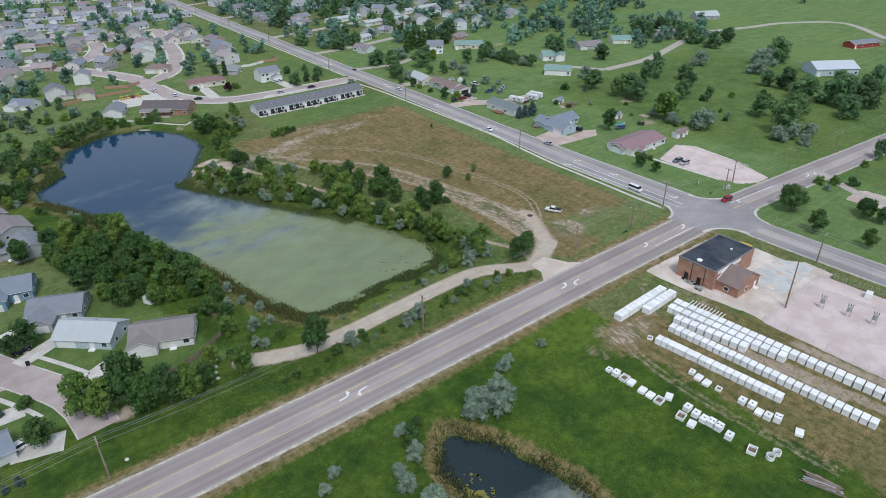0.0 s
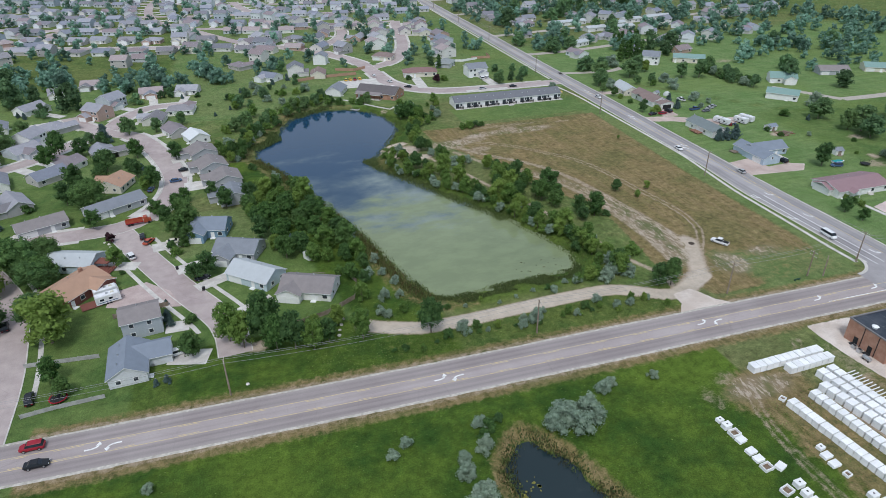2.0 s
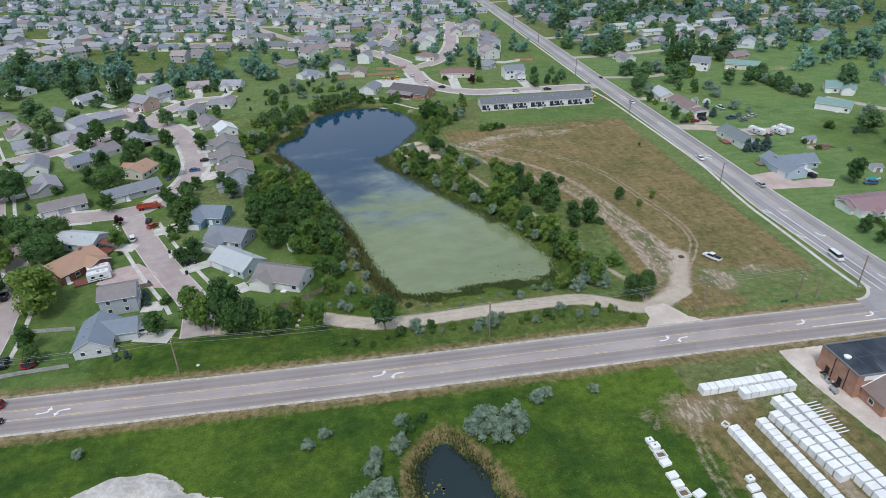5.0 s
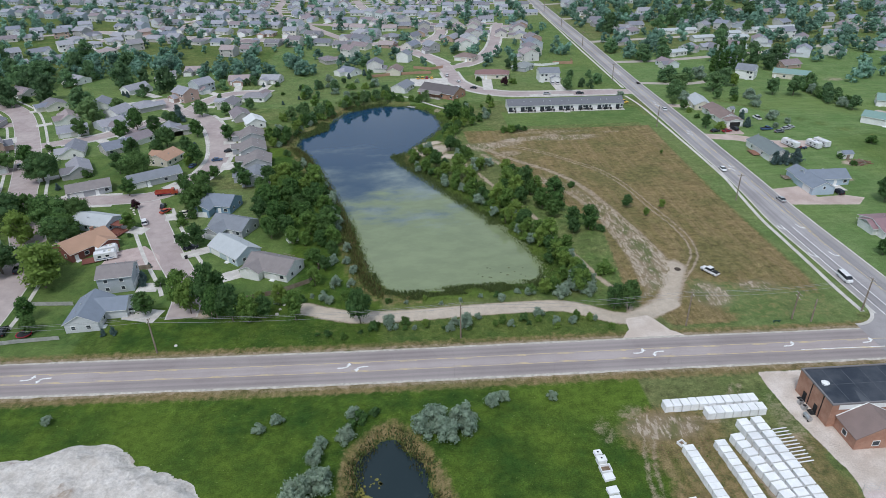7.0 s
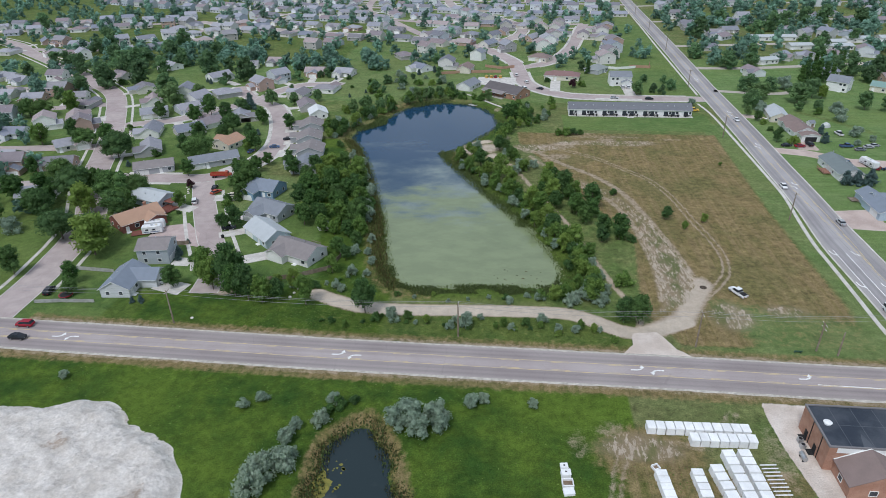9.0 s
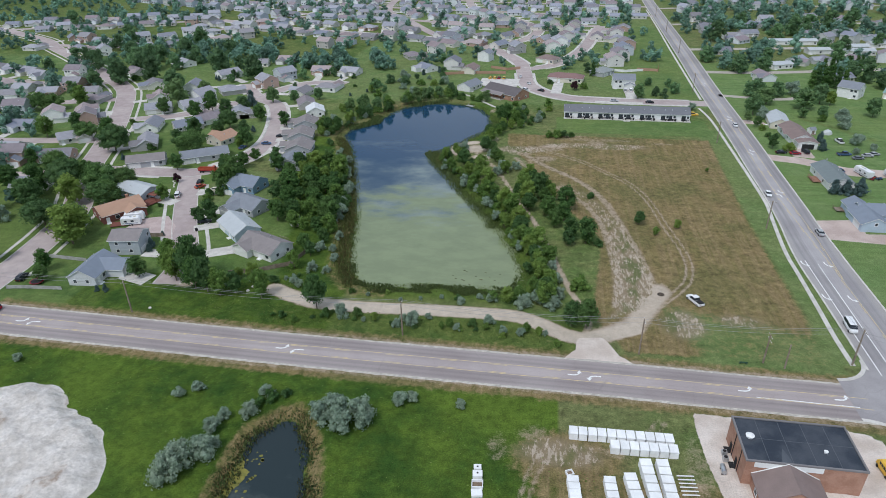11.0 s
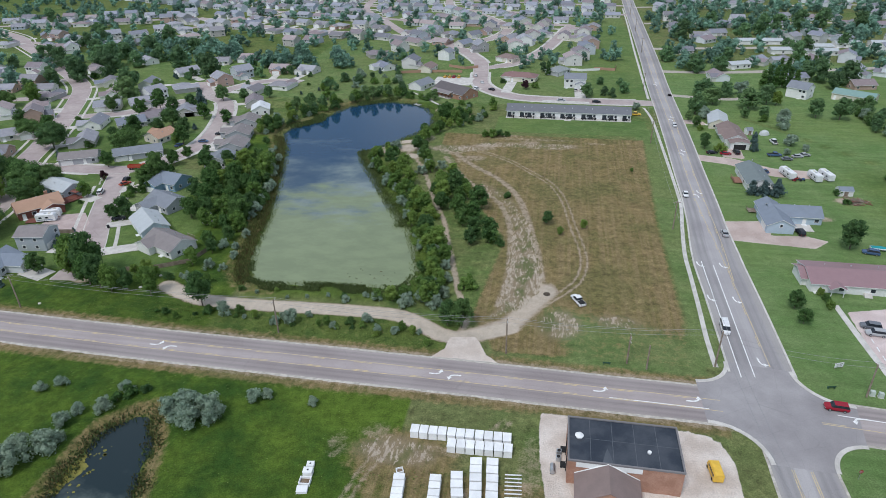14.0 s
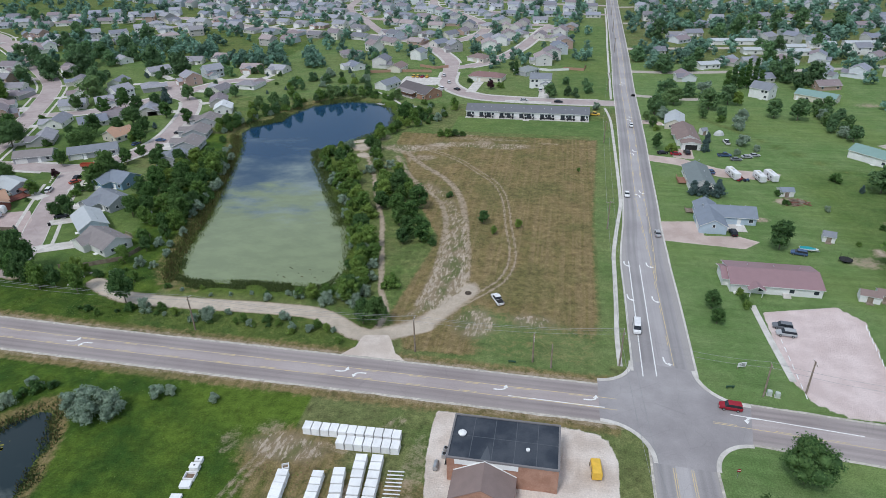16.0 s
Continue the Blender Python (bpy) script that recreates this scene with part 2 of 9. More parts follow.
M_GROUND = ground_material()
M_ASPHALT = road_material("asphalt", (0.332, 0.285, 0.275), (0.392, 0.342, 0.328), (0.012, 1.3, 1.0), True)
M_ASPHALT_N = road_material("asphalt_north", (0.330, 0.308, 0.308), (0.392, 0.370, 0.366), (1.3, 0.012, 1.0), True)
M_CROSSING = road_material("crossing_asphalt", (0.284, 0.264, 0.265), (0.340, 0.319, 0.317), (0.4, 0.4, 1.0))
M_STREET = road_material("street_asphalt", (0.385, 0.315, 0.300), (0.445, 0.375, 0.352), (0.6, 0.6, 1.0))
M_CONCRETE = stuff_of("concrete", (0.50, 0.47, 0.43), (0.62, 0.59, 0.545), 0.35, 5.0)
M_SHOULDER = stuff_of("gravel_shoulder", (0.40, 0.365, 0.315), (0.54, 0.50, 0.44), 0.7, 1.6, grain=0.45)
M_LANE = stuff_of("lane_gravel", (0.38, 0.335, 0.29), (0.47, 0.425, 0.37), 0.7, 1.6, grain=0.3)
M_YELLOW = stuff_of("yellow_road_paint", (0.62, 0.49, 0.27), (0.47, 0.40, 0.30), 0.8, 5.0)
M_WHITE_LINE = stuff_of("white_road_paint", (0.82, 0.82, 0.80), (0.68, 0.67, 0.65), 1.5, 7.0)


def crushed_stone():
    """Pale broken stone with brown earth showing in places."""
    k = Nodes("pale_crushed_stone", 0.95)
    fine, lump = k.noise(1.1, 6.0, 0.75), k.noise(0.3, 6.0, 0.7)
    colour = k.mix(k.step(lump, 0.34, 0.66), (0.58, 0.530, 0.475), (0.77, 0.722, 0.668))
    colour = k.mix(k.math("MULTIPLY", k.step(k.noise(0.075, 6.0, 0.65), 0.57, 0.66), 0.8), colour, (0.33, 0.245, 0.18))
    colour = k.value(colour, k.math("MULTIPLY_ADD", fine, 0.9, 0.55))
    return k.done(colour, k.math("ADD", fine, lump), 0.6)


M_PALE = crushed_stone()
M_WATER = water_material("pond_water", (0.014, 0.048, 0.098), (0.190, 0.226, 0.116), 290.0, 138.0)
M_WATER_DARK = water_material("dark_pond_water", (0.017, 0.030, 0.034), (0.15, 0.15, 0.045), 76.0, 10.0)
M_BARK = stuff_of("bark", (0.12, 0.095, 0.07), (0.17, 0.14, 0.11), 2.0, 9.0)
M_LEAF = leaves("broad_leaves", (0.032, 0.088, 0.020), (0.138, 0.255, 0.070), warm=0.3)
M_LEAF_GIANT = leaves("spreading_leaves", (0.046, 0.112, 0.030), (0.178, 0.300, 0.092), warm=0.3)
M_LEAF_BRIGHT = leaves("young_leaves", (0.076, 0.158, 0.030), (0.232, 0.358, 0.088), cold=(0.10, 0.18, 0.045))
# Paler, bluer leaves put the hazy air into the colour of farther trees
M_LEAF_FAR = leaves("hazy_yard_leaves", (0.085, 0.165, 0.060), (0.200, 0.320, 0.120), cold=(0.105, 0.195, 0.115), warm=0.3)
M_LEAF_OLIVE = leaves("silver_leaves", (0.205, 0.290, 0.205), (0.400, 0.490, 0.378), cold=(0.24, 0.32, 0.235), warm=0.12)
M_LEAF_SPRUCE = leaves("spruce_needles", (0.080, 0.135, 0.128), (0.155, 0.220, 0.212), cold=(0.09, 0.15, 0.12), warm=0.0)
M_LEAF_PURPLE = leaves("purple_leaves", (0.045, 0.018, 0.026), (0.085, 0.035, 0.045), cold=(0.05, 0.02, 0.03))
M_REED = leaves("reed_blades", (0.105, 0.150, 0.045), (0.200, 0.245, 0.085), cold=(0.11, 0.15, 0.06))
M_REED_DEEP = leaves("deep_green_reeds", (0.085, 0.128, 0.040), (0.160, 0.210, 0.072), cold=(0.09, 0.13, 0.05))
M_WEED = leaves("weed_tufts", (0.120, 0.185, 0.045), (0.180, 0.240, 0.075), cold=(0.13, 0.18, 0.06))
M_REED_DRY = leaves("dry_reeds", (0.075, 0.078, 0.034), (0.150, 0.138, 0.060), cold=(0.07, 0.085, 0.035))
M_SIDING = painted("lap_siding", [(0.806, 0.806, 0.784), (0.627, 0.61, 0.56), (0.672, 0.655, 0.627), (0.526, 0.56, 0.594), (0.717, 0.683, 0.605), (0.482, 0.459, 0.437), (0.82, 0.812, 0.773), (0.403, 0.392, 0.386), (0.47, 0.336, 0.28)], boards=3.2)
# Roof colours shifted towards blue-grey, painting in hazy air over the town
M_SHINGLE = painted("asphalt_shingles", [(0.231, 0.238, 0.268), (0.290, 0.295, 0.326), (0.207, 0.198, 0.210), (0.267, 0.256, 0.270), (0.213, 0.229, 0.273), (0.343, 0.342, 0.366), (0.260, 0.213, 0.216), (0.183, 0.187, 0.210), (0.320, 0.315, 0.343), (0.359, 0.300, 0.294), (0.237, 0.207, 0.219), (0.307, 0.305, 0.332)], rough=0.95, grain=0.2)
M_TRIM = painted("white_trim", [(0.78, 0.78, 0.76)])
M_GLASS = stuff_of("window_glass", (0.035, 0.042, 0.05), (0.06, 0.07, 0.08), 0.8, 3.0, rough=0.08)
M_WHITE = painted("white_siding", [(0.78, 0.775, 0.755)], boards=3.2)
M_METAL = stuff_of("galvanised_metal", (0.45, 0.46, 0.47), (0.56, 0.57, 0.58), 1.0, 8.0, rough=0.45, metal=0.8)
M_DARK = stuff_of("black_rubber", (0.02, 0.02, 0.021), (0.035, 0.035, 0.036), 3.0, 12.0)
M_GREYBOARD = stuff_of("grey_fence_boards", (0.33, 0.325, 0.31), (0.44, 0.43, 0.41), 0.8, 7.0)
M_WOOD = stuff_of("weathered_wood", (0.20, 0.155, 0.115), (0.29, 0.24, 0.19), 0.8, 7.0)
M_BRICK = stuff_of("red_brick", (0.34, 0.185, 0.128), (0.42, 0.245, 0.175), 0.5, 8.0, grain=0.3)
M_PINK = stuff_of("pinkish_paving", (0.43, 0.335, 0.31), (0.50, 0.40, 0.37), 0.3, 5.0)
M_EARTH = stuff_of("brown_earth", (0.16, 0.115, 0.08), (0.24, 0.18, 0.125), 1.2, 6.0)
M_CAST = stuff_of("cast_concrete", (0.76, 0.76, 0.745), (0.86, 0.86, 0.85), 0.45, 4.0, vary=0.05, grain=0.1)


def coat(name, colour, rough=0.35, shade=0.85):
    return stuff_of(name, colour, tuple(c * shade for c in colour), 0.8, 6.0, rough=rough, grain=0.06)


# ---- mesh tools ----
class Geo:
    """Faces of one mesh."""

    def __init__(self):
        self.v, self.f, self.m = [], [], []

    def add(self, verts, faces, slot=0):
        n = len(self.v)
        self.v += [tuple(p) for p in verts]
        self.f += [tuple(n + i for i in face) for face in faces]
        self.m += [slot] * len(faces)
        return self

    def hexa(self, p, slot=0):
        """Eight corners: four below, four above, both anticlockwise from above."""
        return self.add(p, [(3, 2, 1, 0), (4, 5, 6, 7), (0, 1, 5, 4), (1, 2, 6, 5), (2, 3, 7, 6), (3, 0, 4, 7)], slot)

    def box(self, x0, x1, y0, y1, z0, z1, slot=0, inset=0.0):
        i = inset
        return self.hexa([(x0, y0, z0), (x1, y0, z0), (x1, y1, z0), (x0, y1, z0),
                          (x0 + i, y0 + i, z1), (x1 - i, y0 + i, z1), (x1 - i, y1 - i, z1), (x0 + i, y1 - i, z1)], slot)

    def tube(self, a, b, r0, r1, n=8, slot=0):
        a, b = Vector(a), Vector(b)
        q = (b - a).to_track_quat("Z", "Y")
        ring = [q @ Vector((math.cos(6.2832 * i / n), math.sin(6.2832 * i / n), 0)) for i in range(n)]
        verts = [a + r0 * p for p in ring] + [b + r1 * p for p in ring]
        faces = [(i, (i + 1) % n, n + (i + 1) % n, n + i) for i in range(n)] + [tuple(range(n - 1, -1, -1)), tuple(range(n, 2 * n))]
        return self.add(verts, faces, slot)

    def mesh(self, name, *materials):
        me = bpy.data.meshes.new(name)
        me.from_pydata(self.v, [], self.f)
        for m in materials:
            me.materials.append(m)
        if len(materials) > 1:
            me.polygons.foreach_set("material_index", self.m)
        me.update()
        return me


def part(name, g, material, parent=None, label="", m=None):
    """One mesh object, under a thing or a part."""
    mats = material if isinstance(material, (list, tuple)) else (material,)
    ob = new(name, g.mesh(name, *mats) if isinstance(g, Geo) else g)
    ob.parent = parent
    if m is not None:
        ob.matrix_basis = m
    return tagged(ob, label)


def thing(name, label, category, m, group="", kind=""):
    ob = new(name)
    ob.empty_display_size = 0.5
    ob.matrix_basis = m
    return tagged(ob, label, category, group, kind)


def placed(x, y, z=0.0, turn=0.0, size=1.0, tall=None):
    return Matrix.LocRotScale((x, y, z), Euler((0, 0, radians(turn))), (size, size, tall or size))


def smooth_line(points, step=4.0, closed=False):
    """A smooth curve through points, as points about step apart."""
    p = [Vector((*q[:2], 0)) for q in points]
    n = len(p)
    out = []
    for i in range(n if closed else n - 1):
        if closed:
            a, b, c, d = (p[(i + k) % n] for k in (-1, 0, 1, 2))
        else:
            a, b, c, d = p[max(i - 1, 0)], p[i], p[i + 1], p[min(i + 2, n - 1)]
        m = max(1, int((c - b).length / step))
        for j in range(m):
            t = j / m
            out.append(0.5 * (2 * b + (c - a) * t + (2 * a - 5 * b + 4 * c - d) * t * t + (3 * b - a - 3 * c + d) * t ** 3))
    if not closed:
        out.append(p[-1])
    return [(q.x, q.y) for q in out]


def sideways(line):
    """The unit vector to the left at each point of a line."""
    out = []
    for i in range(len(line)):
        a, b = line[max(i - 1, 0)], line[min(i + 1, len(line) - 1)]
        d = math.hypot(b[0] - a[0], b[1] - a[1]) or 1.0
        out.append((-(b[1] - a[1]) / d, (b[0] - a[0]) / d))
    return out


def strip(g, line, lo, hi, z0, z1, slot=0):
    """A band along a line from lo to hi metres to its left, with edges down to z0."""
    s = sideways(line)
    verts, faces = [], []
    for (x, y), (a, b) in zip(line, s):
        for off, z in ((lo, z0), (lo, z1), (hi, z1), (hi, z0)):
            verts.append((x + a * off, y + b * off, z))
    for i in range(len(line) - 1):
        k = 4 * i
        for j in range(3):
            faces.append((k + j, k + 4 + j, k + 5 + j, k + 1 + j))
    g.add(verts, faces, slot)


def mesh_of(name, v, f, material, tone=None):
    me = bpy.data.meshes.new(name)
    me.vertices.add(len(v))
    me.vertices.foreach_set("co", np.asarray(v, np.float32).ravel())
    me.loops.add(f.size)
    me.loops.foreach_set("vertex_index", f.ravel().astype(np.int32))
    me.polygons.add(len(f))
    me.polygons.foreach_set("loop_start", np.arange(0, f.size, f.shape[1], dtype=np.int32))
    me.polygons.foreach_set("loop_total", np.full(len(f), f.shape[1], np.int32))
    me.update(calc_edges=True)
    me.attributes.new("tone", "FLOAT", "POINT").data.foreach_set("value", np.full(len(v), 0.5, np.float32) if tone is None else np.asarray(tone, np.float32))
    me.materials.append(material)
    return me


def seg_distance(x, y, line, closed=False):
    """Distance of many points from a line."""
    d = np.full(x.shape, 1e9)
    pts = list(line) + ([line[0]] if closed else [])
    for (ax, ay), (bx, by) in zip(pts[:-1], pts[1:]):
        ux, uy = bx - ax, by - ay
        t = np.clip(((x - ax) * ux + (y - ay) * uy) / (ux * ux + uy * uy + 1e-9), 0, 1)
        d = np.minimum(d, np.hypot(x - ax - t * ux, y - ay - t * uy))
    return d


def inside(x, y, line):
    hit = np.zeros(x.shape, bool)
    for (ax, ay), (bx, by) in zip(line, [*line[1:], line[0]]):
        cross = (ay > y) != (by > y)
        hit ^= cross & (x < (bx - ax) * (y - ay) / ((by - ay) or 1e-9) + ax)
    return hit


def signed(x, y, line):
    """Metres outside (+) or inside (-) of a closed line."""
    d = seg_distance(x, y, line, True)
    return np.where(inside(x, y, line), -d, d)


def ease(v, lo, hi):
    t = np.clip((v - lo) / (hi - lo), 0, 1)
    return t * t * (3 - 2 * t)


# ---- plan ----
POND = smooth_line([(60.5, 134.0), (56.0, 140.0), (52.3, 152.0), (46.2, 178.6), (40.4, 198.1), (33.0, 221.5), (24.6, 246.2), (14.8, 270), (21.8, 284.5), (28.2, 300.9), (35, 317), (49, 326), (62, 326.5), (73, 321), (81.4, 307.8), (84.4, 287.0),
                    (77.5, 271.6), (66.5, 252), (61.9, 246.3), (64.6, 234.6), (71, 226.0), (78.6, 208.6), (86.5, 193.6), (95, 180), (101, 166.4), (105.3, 153.8), (107.2, 145), (105, 137.6), (92.0, 135.6), (81.7, 135.4), (68.4, 133.6)], 4.0, True)
POND_SMALL = smooth_line([(54.0, 67.4), (54.8, 72.0), (60.7, 78.1), (63.3, 75.3), (65.4, 71.5), (67.8, 65.9), (70.1, 58.5), (71.6, 47.6), (63.4, 41.4), (55.9, 45.3), (54.6, 55.3), (54.6, 60.4)], 3.0, True)
ROAD_EW = smooth_line([(-995.6, 120), (-421.3, 110), (-120, 104.8), (-50, 102.9), (-28, 102.2), (34, 100.6), (54, 100.2), (103, 99.7), (130, 99.5), (160, 99.0), (183.5, 98.6), (212.2, 97.0), (254.4, 93.6), (336.6, 86.8), (497.0, 75.1), (844.4, 52.2)], 2.0)
ROAD_NS = smooth_line([(196.8, 104), (197.2, 140), (197.3, 167), (198.6, 188), (199.9, 211), (200.8, 240), (202.0, 273), (203.2, 316), (204.5, 372), (208.2, 473.2), (214.4, 690.5), (222.4, 940.4), (232, 1311.7)], 3.0)
ROAD_S = smooth_line([(197.3, 95.4), (197.2, 75), (197.4, 60.5), (199, 10.5), (205, -113.3), (215, -320.4)], 3.0)
STREETS = [
    (smooth_line([(-49.5, 108.8), (-50.5, 127.8), (-52.5, 142), (-55.2, 156), (-60.5, 172.2), (-81, 208), (-90.5, 230), (-103, 258), (-113, 278), (-130.5, 311), (-145, 334), (-162, 352), (-180, 368), (-210, 394), (-247, 424.5), (-289, 458), (-328, 492), (-448, 560)]), 5.2),
    (smooth_line([(3.2, 125.0), (0.8, 140), (-10.8, 161.2), (-17.5, 174), (-24.1, 187.2), (-33, 206.5)]), 4.0),
    (smooth_line([(-81, 208.5), (-58.4, 208.8), (-34.0, 210.1), (-24.5, 219), (-18.6, 232), (-17, 246), (-18.5, 259), (-24, 279), (-32, 300), (-40.5, 315), (-52, 323.5)]), 4.4),
    (smooth_line([(-52.4, 323.5), (-63, 314), (-72.8, 300), (-84.8, 287), (-98.7, 281), (-109, 276)]), 4.0),
    (smooth_line([(-52, 323.5), (-62, 335), (-71, 348), (-75, 357)]), 4.0),
    (smooth_line([(-52, 323.5), (-51, 336), (-47.8, 346), (-38, 361), (-25, 364), (-13, 362)]), 4.0),
    (smooth_line([(198.5, 337.9), (139.2, 340.0), (116.5, 347.1), (100.5, 369.3), (95.9, 404.1), (90.5, 435.2), (64.8, 483.3), (32.5, 511.1), (-9.3, 525.4), (-74.7, 540.9), (-139.9, 564.8), (-213.5, 600.6)]), 4.8),
    (smooth_line([(95.0, 410.4), (116.7, 428.9), (135.4, 477.4), (149.0, 552.1), (155.2, 585.0)]), 4.2),
    (smooth_line([(64.8, 483.3), (93.1, 521.3), (98.9, 571.4), (66.8, 639.4), (31.3, 688.7), (15.2, 767.8)]), 4.2),
    (smooth_line([(155.2, 585.0), (99.0, 581.4), (29.4, 591.2), (-43.7, 617.5), (-126.5, 639.2), (-226.6, 684.3), (-377.0, 748.4)]), 4.2),
    (smooth_line([(27.8, 511.2), (0.9, 558.9), (-25.5, 609.9), (-60.0, 676.5), (-68.6, 788.3), (-46.8, 900.3)]), 4.2),
    (smooth_line([(208.8, 645.8), (120.9, 653.5), (49.0, 667.9), (-59.4, 692.7), (-158.7, 730.1), (-291.6, 811.7), (-461.3, 858.5)]), 4.2),
    (smooth_line([(209.4, 705.5), (112.3, 724.8), (14.8, 747.8), (-105.8, 802.9), (-224.6, 860.3), (-397.6, 916.9)]), 4.2),
    (smooth_line([(212.8, 785.6), (96.9, 846.3), (-59.4, 883.6), (-216.2, 911.6), (-407.6, 983.0)]), 4.2),
    (smooth_line([(-151.6, 527.7), (-191.9, 496.4), (-234.3, 464), (-300, 468)]), 4.2),
    (smooth_line([(-213.5, 600.6), (-301.8, 568.2), (-408.6, 530.5)]), 4.2),
    (smooth_line([(-126.5, 639.2), (-199.1, 532.1)]), 4.0),
    (smooth_line([(-133.5, 316), (-186.5, 300.0), (-258.3, 287.2), (-339.2, 303.5), (-419.8, 334.4)]), 4.2),
    (smooth_line([(-163, 353), (-218.8, 347.1), (-293.1, 368.3), (-391.2, 408.0)]), 4.0),
    (smooth_line([(-80, 206), (-130.8, 193.4), (-202.9, 184.4), (-306.2, 195.8)]), 4.2),
    (smooth_line([(-97, 245.3), (-159.7, 237.9), (-231.1, 231.9), (-323.3, 245.2)]), 4.0),
]
EAST_ROADS = [
    (smooth_line([(210.5, 413.6), (240.8, 414.1), (277.1, 420.3), (339.9, 434.4), (420.2, 460.7)]), 3.2),
    (smooth_line([(207.6, 356.4), (237.4, 350.9), (253.0, 356.5)]), 2.4),
    (smooth_line([(214.0, 485.7), (284.1, 495.0), (391.1, 510.9), (513.7, 543.8)]), 3.5),
    (smooth_line([(218.5, 597.5), (306.7, 607.4), (418.0, 616.8), (561.8, 650.1)]), 3.5),
    (smooth_line([(217.8, 695.4), (308.2, 708.9), (454.7, 725.5)]), 3.5),
    (smooth_line([(327.2, 251.9), (373.1, 252.1), (424.8, 265.1), (472.5, 275.9), (522.4, 263.2), (559.7, 253.5), (592.1, 221.8), (552.6, 175.3)]), 3.0),
    (smooth_line([(327.2, 251.9), (316.9, 271.6), (309.5, 285.4)]), 2.6),
    (smooth_line([(262.0, 92.5), (255.5, 81.0), (250.9, 69.6), (250.8, 51.8)]), 2.0),
]
FIELD = [(134.5, 110.0), (182.6, 109.6), (182.2, 149.6), (182.4, 186.3), (184.4, 237.4), (186.3, 275.5), (94.1, 276), (95.0, 259.7), (103.6, 240.9), (117.0, 201.8), (131.5, 170), (130.8, 160), (128.6, 142.0), (126.7, 124.5)]
TRACK_A = smooth_line([(128, 113.5), (138, 123), (147.2, 135), (151.0, 139.5), (154.9, 145.7), (157.2, 155.8), (156.7, 166.5), (154.0, 182.1), (151.0, 202.5), (146.1, 217.8), (138.4, 228.5), (126.4, 243.1), (110.8, 253.9)])
TRACK_B = smooth_line([(144.6, 143.7), (144.1, 150.6), (142.9, 160.9), (140.8, 172.0), (137.8, 188.8), (133.4, 205.3), (125.2, 220.8), (112.6, 234.7), (103.9, 247.3)])
TRACK_C = smooth_line([(133.5, 130.9), (135.1, 142.9), (134.7, 159.7), (132.8, 179.2), (129.7, 192.4), (124.5, 203.2), (112, 219), (100, 243)])
RUTS = [(130.1, 123.0), (133.2, 128.1), (134.0, 150.9), (133.6, 179.3), (128.5, 197.0), (116.0, 214.0), (118.5, 218.5), (132.0, 204.0), (140.2, 180.2), (142.9, 160.9), (145.6, 147.6), (144.5, 139.0), (139.5, 129.0)]
DIRT_ROAD = smooth_line([(36.3, 127.1), (43.5, 123.6), (49.9, 121.4), (63.4, 120.9), (79.4, 121.7), (95.4, 122.3), (107.9, 121.9), (116.2, 117.5), (124, 114.3), (137.4, 120.6)])
FOOTPATH = smooth_line([(125.4, 116.9), (125.6, 126.4), (121.9, 135.0), (118.7, 147.1), (114.0, 164.4), (109.8, 180.5), (103.6, 196.3), (93.5, 225.9), (84.2, 244.8), (74.5, 256)])
YARD_TRACK = smooth_line([(139.4, 86.3), (131.5, 76.5), (116.6, 74.7), (111.7, 63.0), (110.8, 46.5), (112.6, 26.8), (115.1, 0.9), (118.7, -40.5)])
YARD = [(146.6, 90.1), (177.1, 89.7), (182.8, 87.7), (184.7, 81.9), (184.2, 67.4), (187.7, 62.5), (187.2, 54.5), (149.2, 54.5), (149.6, 60.0), (147.0, 76.0), (146.4, 84.6)]
SUBSTATION = [(148.7, 55.5), (184.0, 55.8), (189.1, -61.2), (150.0, -61.3)]
LOT = [(225.7, 141.0), (236.0, 143.8), (245.3, 146.4), (250.3, 140.3), (247.6, 119.5), (241.5, 102.3), (233.3, 102.4), (227.7, 105.8), (225.0, 113.9), (224.9, 132.6)]
DRIVES = [
    [(204.6, 193.2), (218.5, 195.3), (218.2, 184.5), (229.0, 185.4), (234.6, 182.3), (229.0, 176.8), (204.6, 179.2)],
    [(204.6, 260.4), (221.2, 256.3), (234.5, 246.7), (255.3, 244.3), (253.5, 236.0), (232.8, 237.4), (217.5, 249.0), (204.2, 253.1)],
    [(204.4, 311.6), (218.5, 307.5), (218.6, 302.1), (204.5, 304.3)],
    [(217.2, 269.3), (226.6, 269.0), (225.9, 256.1), (217.4, 258.2)],
    [(243.2, 74.5), (254.2, 75.3), (261.4, 51.6), (246.2, 49.9)],
    [(308.0, 358.5), (333.3, 363.9), (335.7, 341.0), (319.4, 337.5)],
    [(119.4, 105.8), (136.0, 105.8), (132.6, 108.6), (130.8, 112.6), (129.2, 115.4), (122.6, 114.4), (122.2, 109.6)],
]

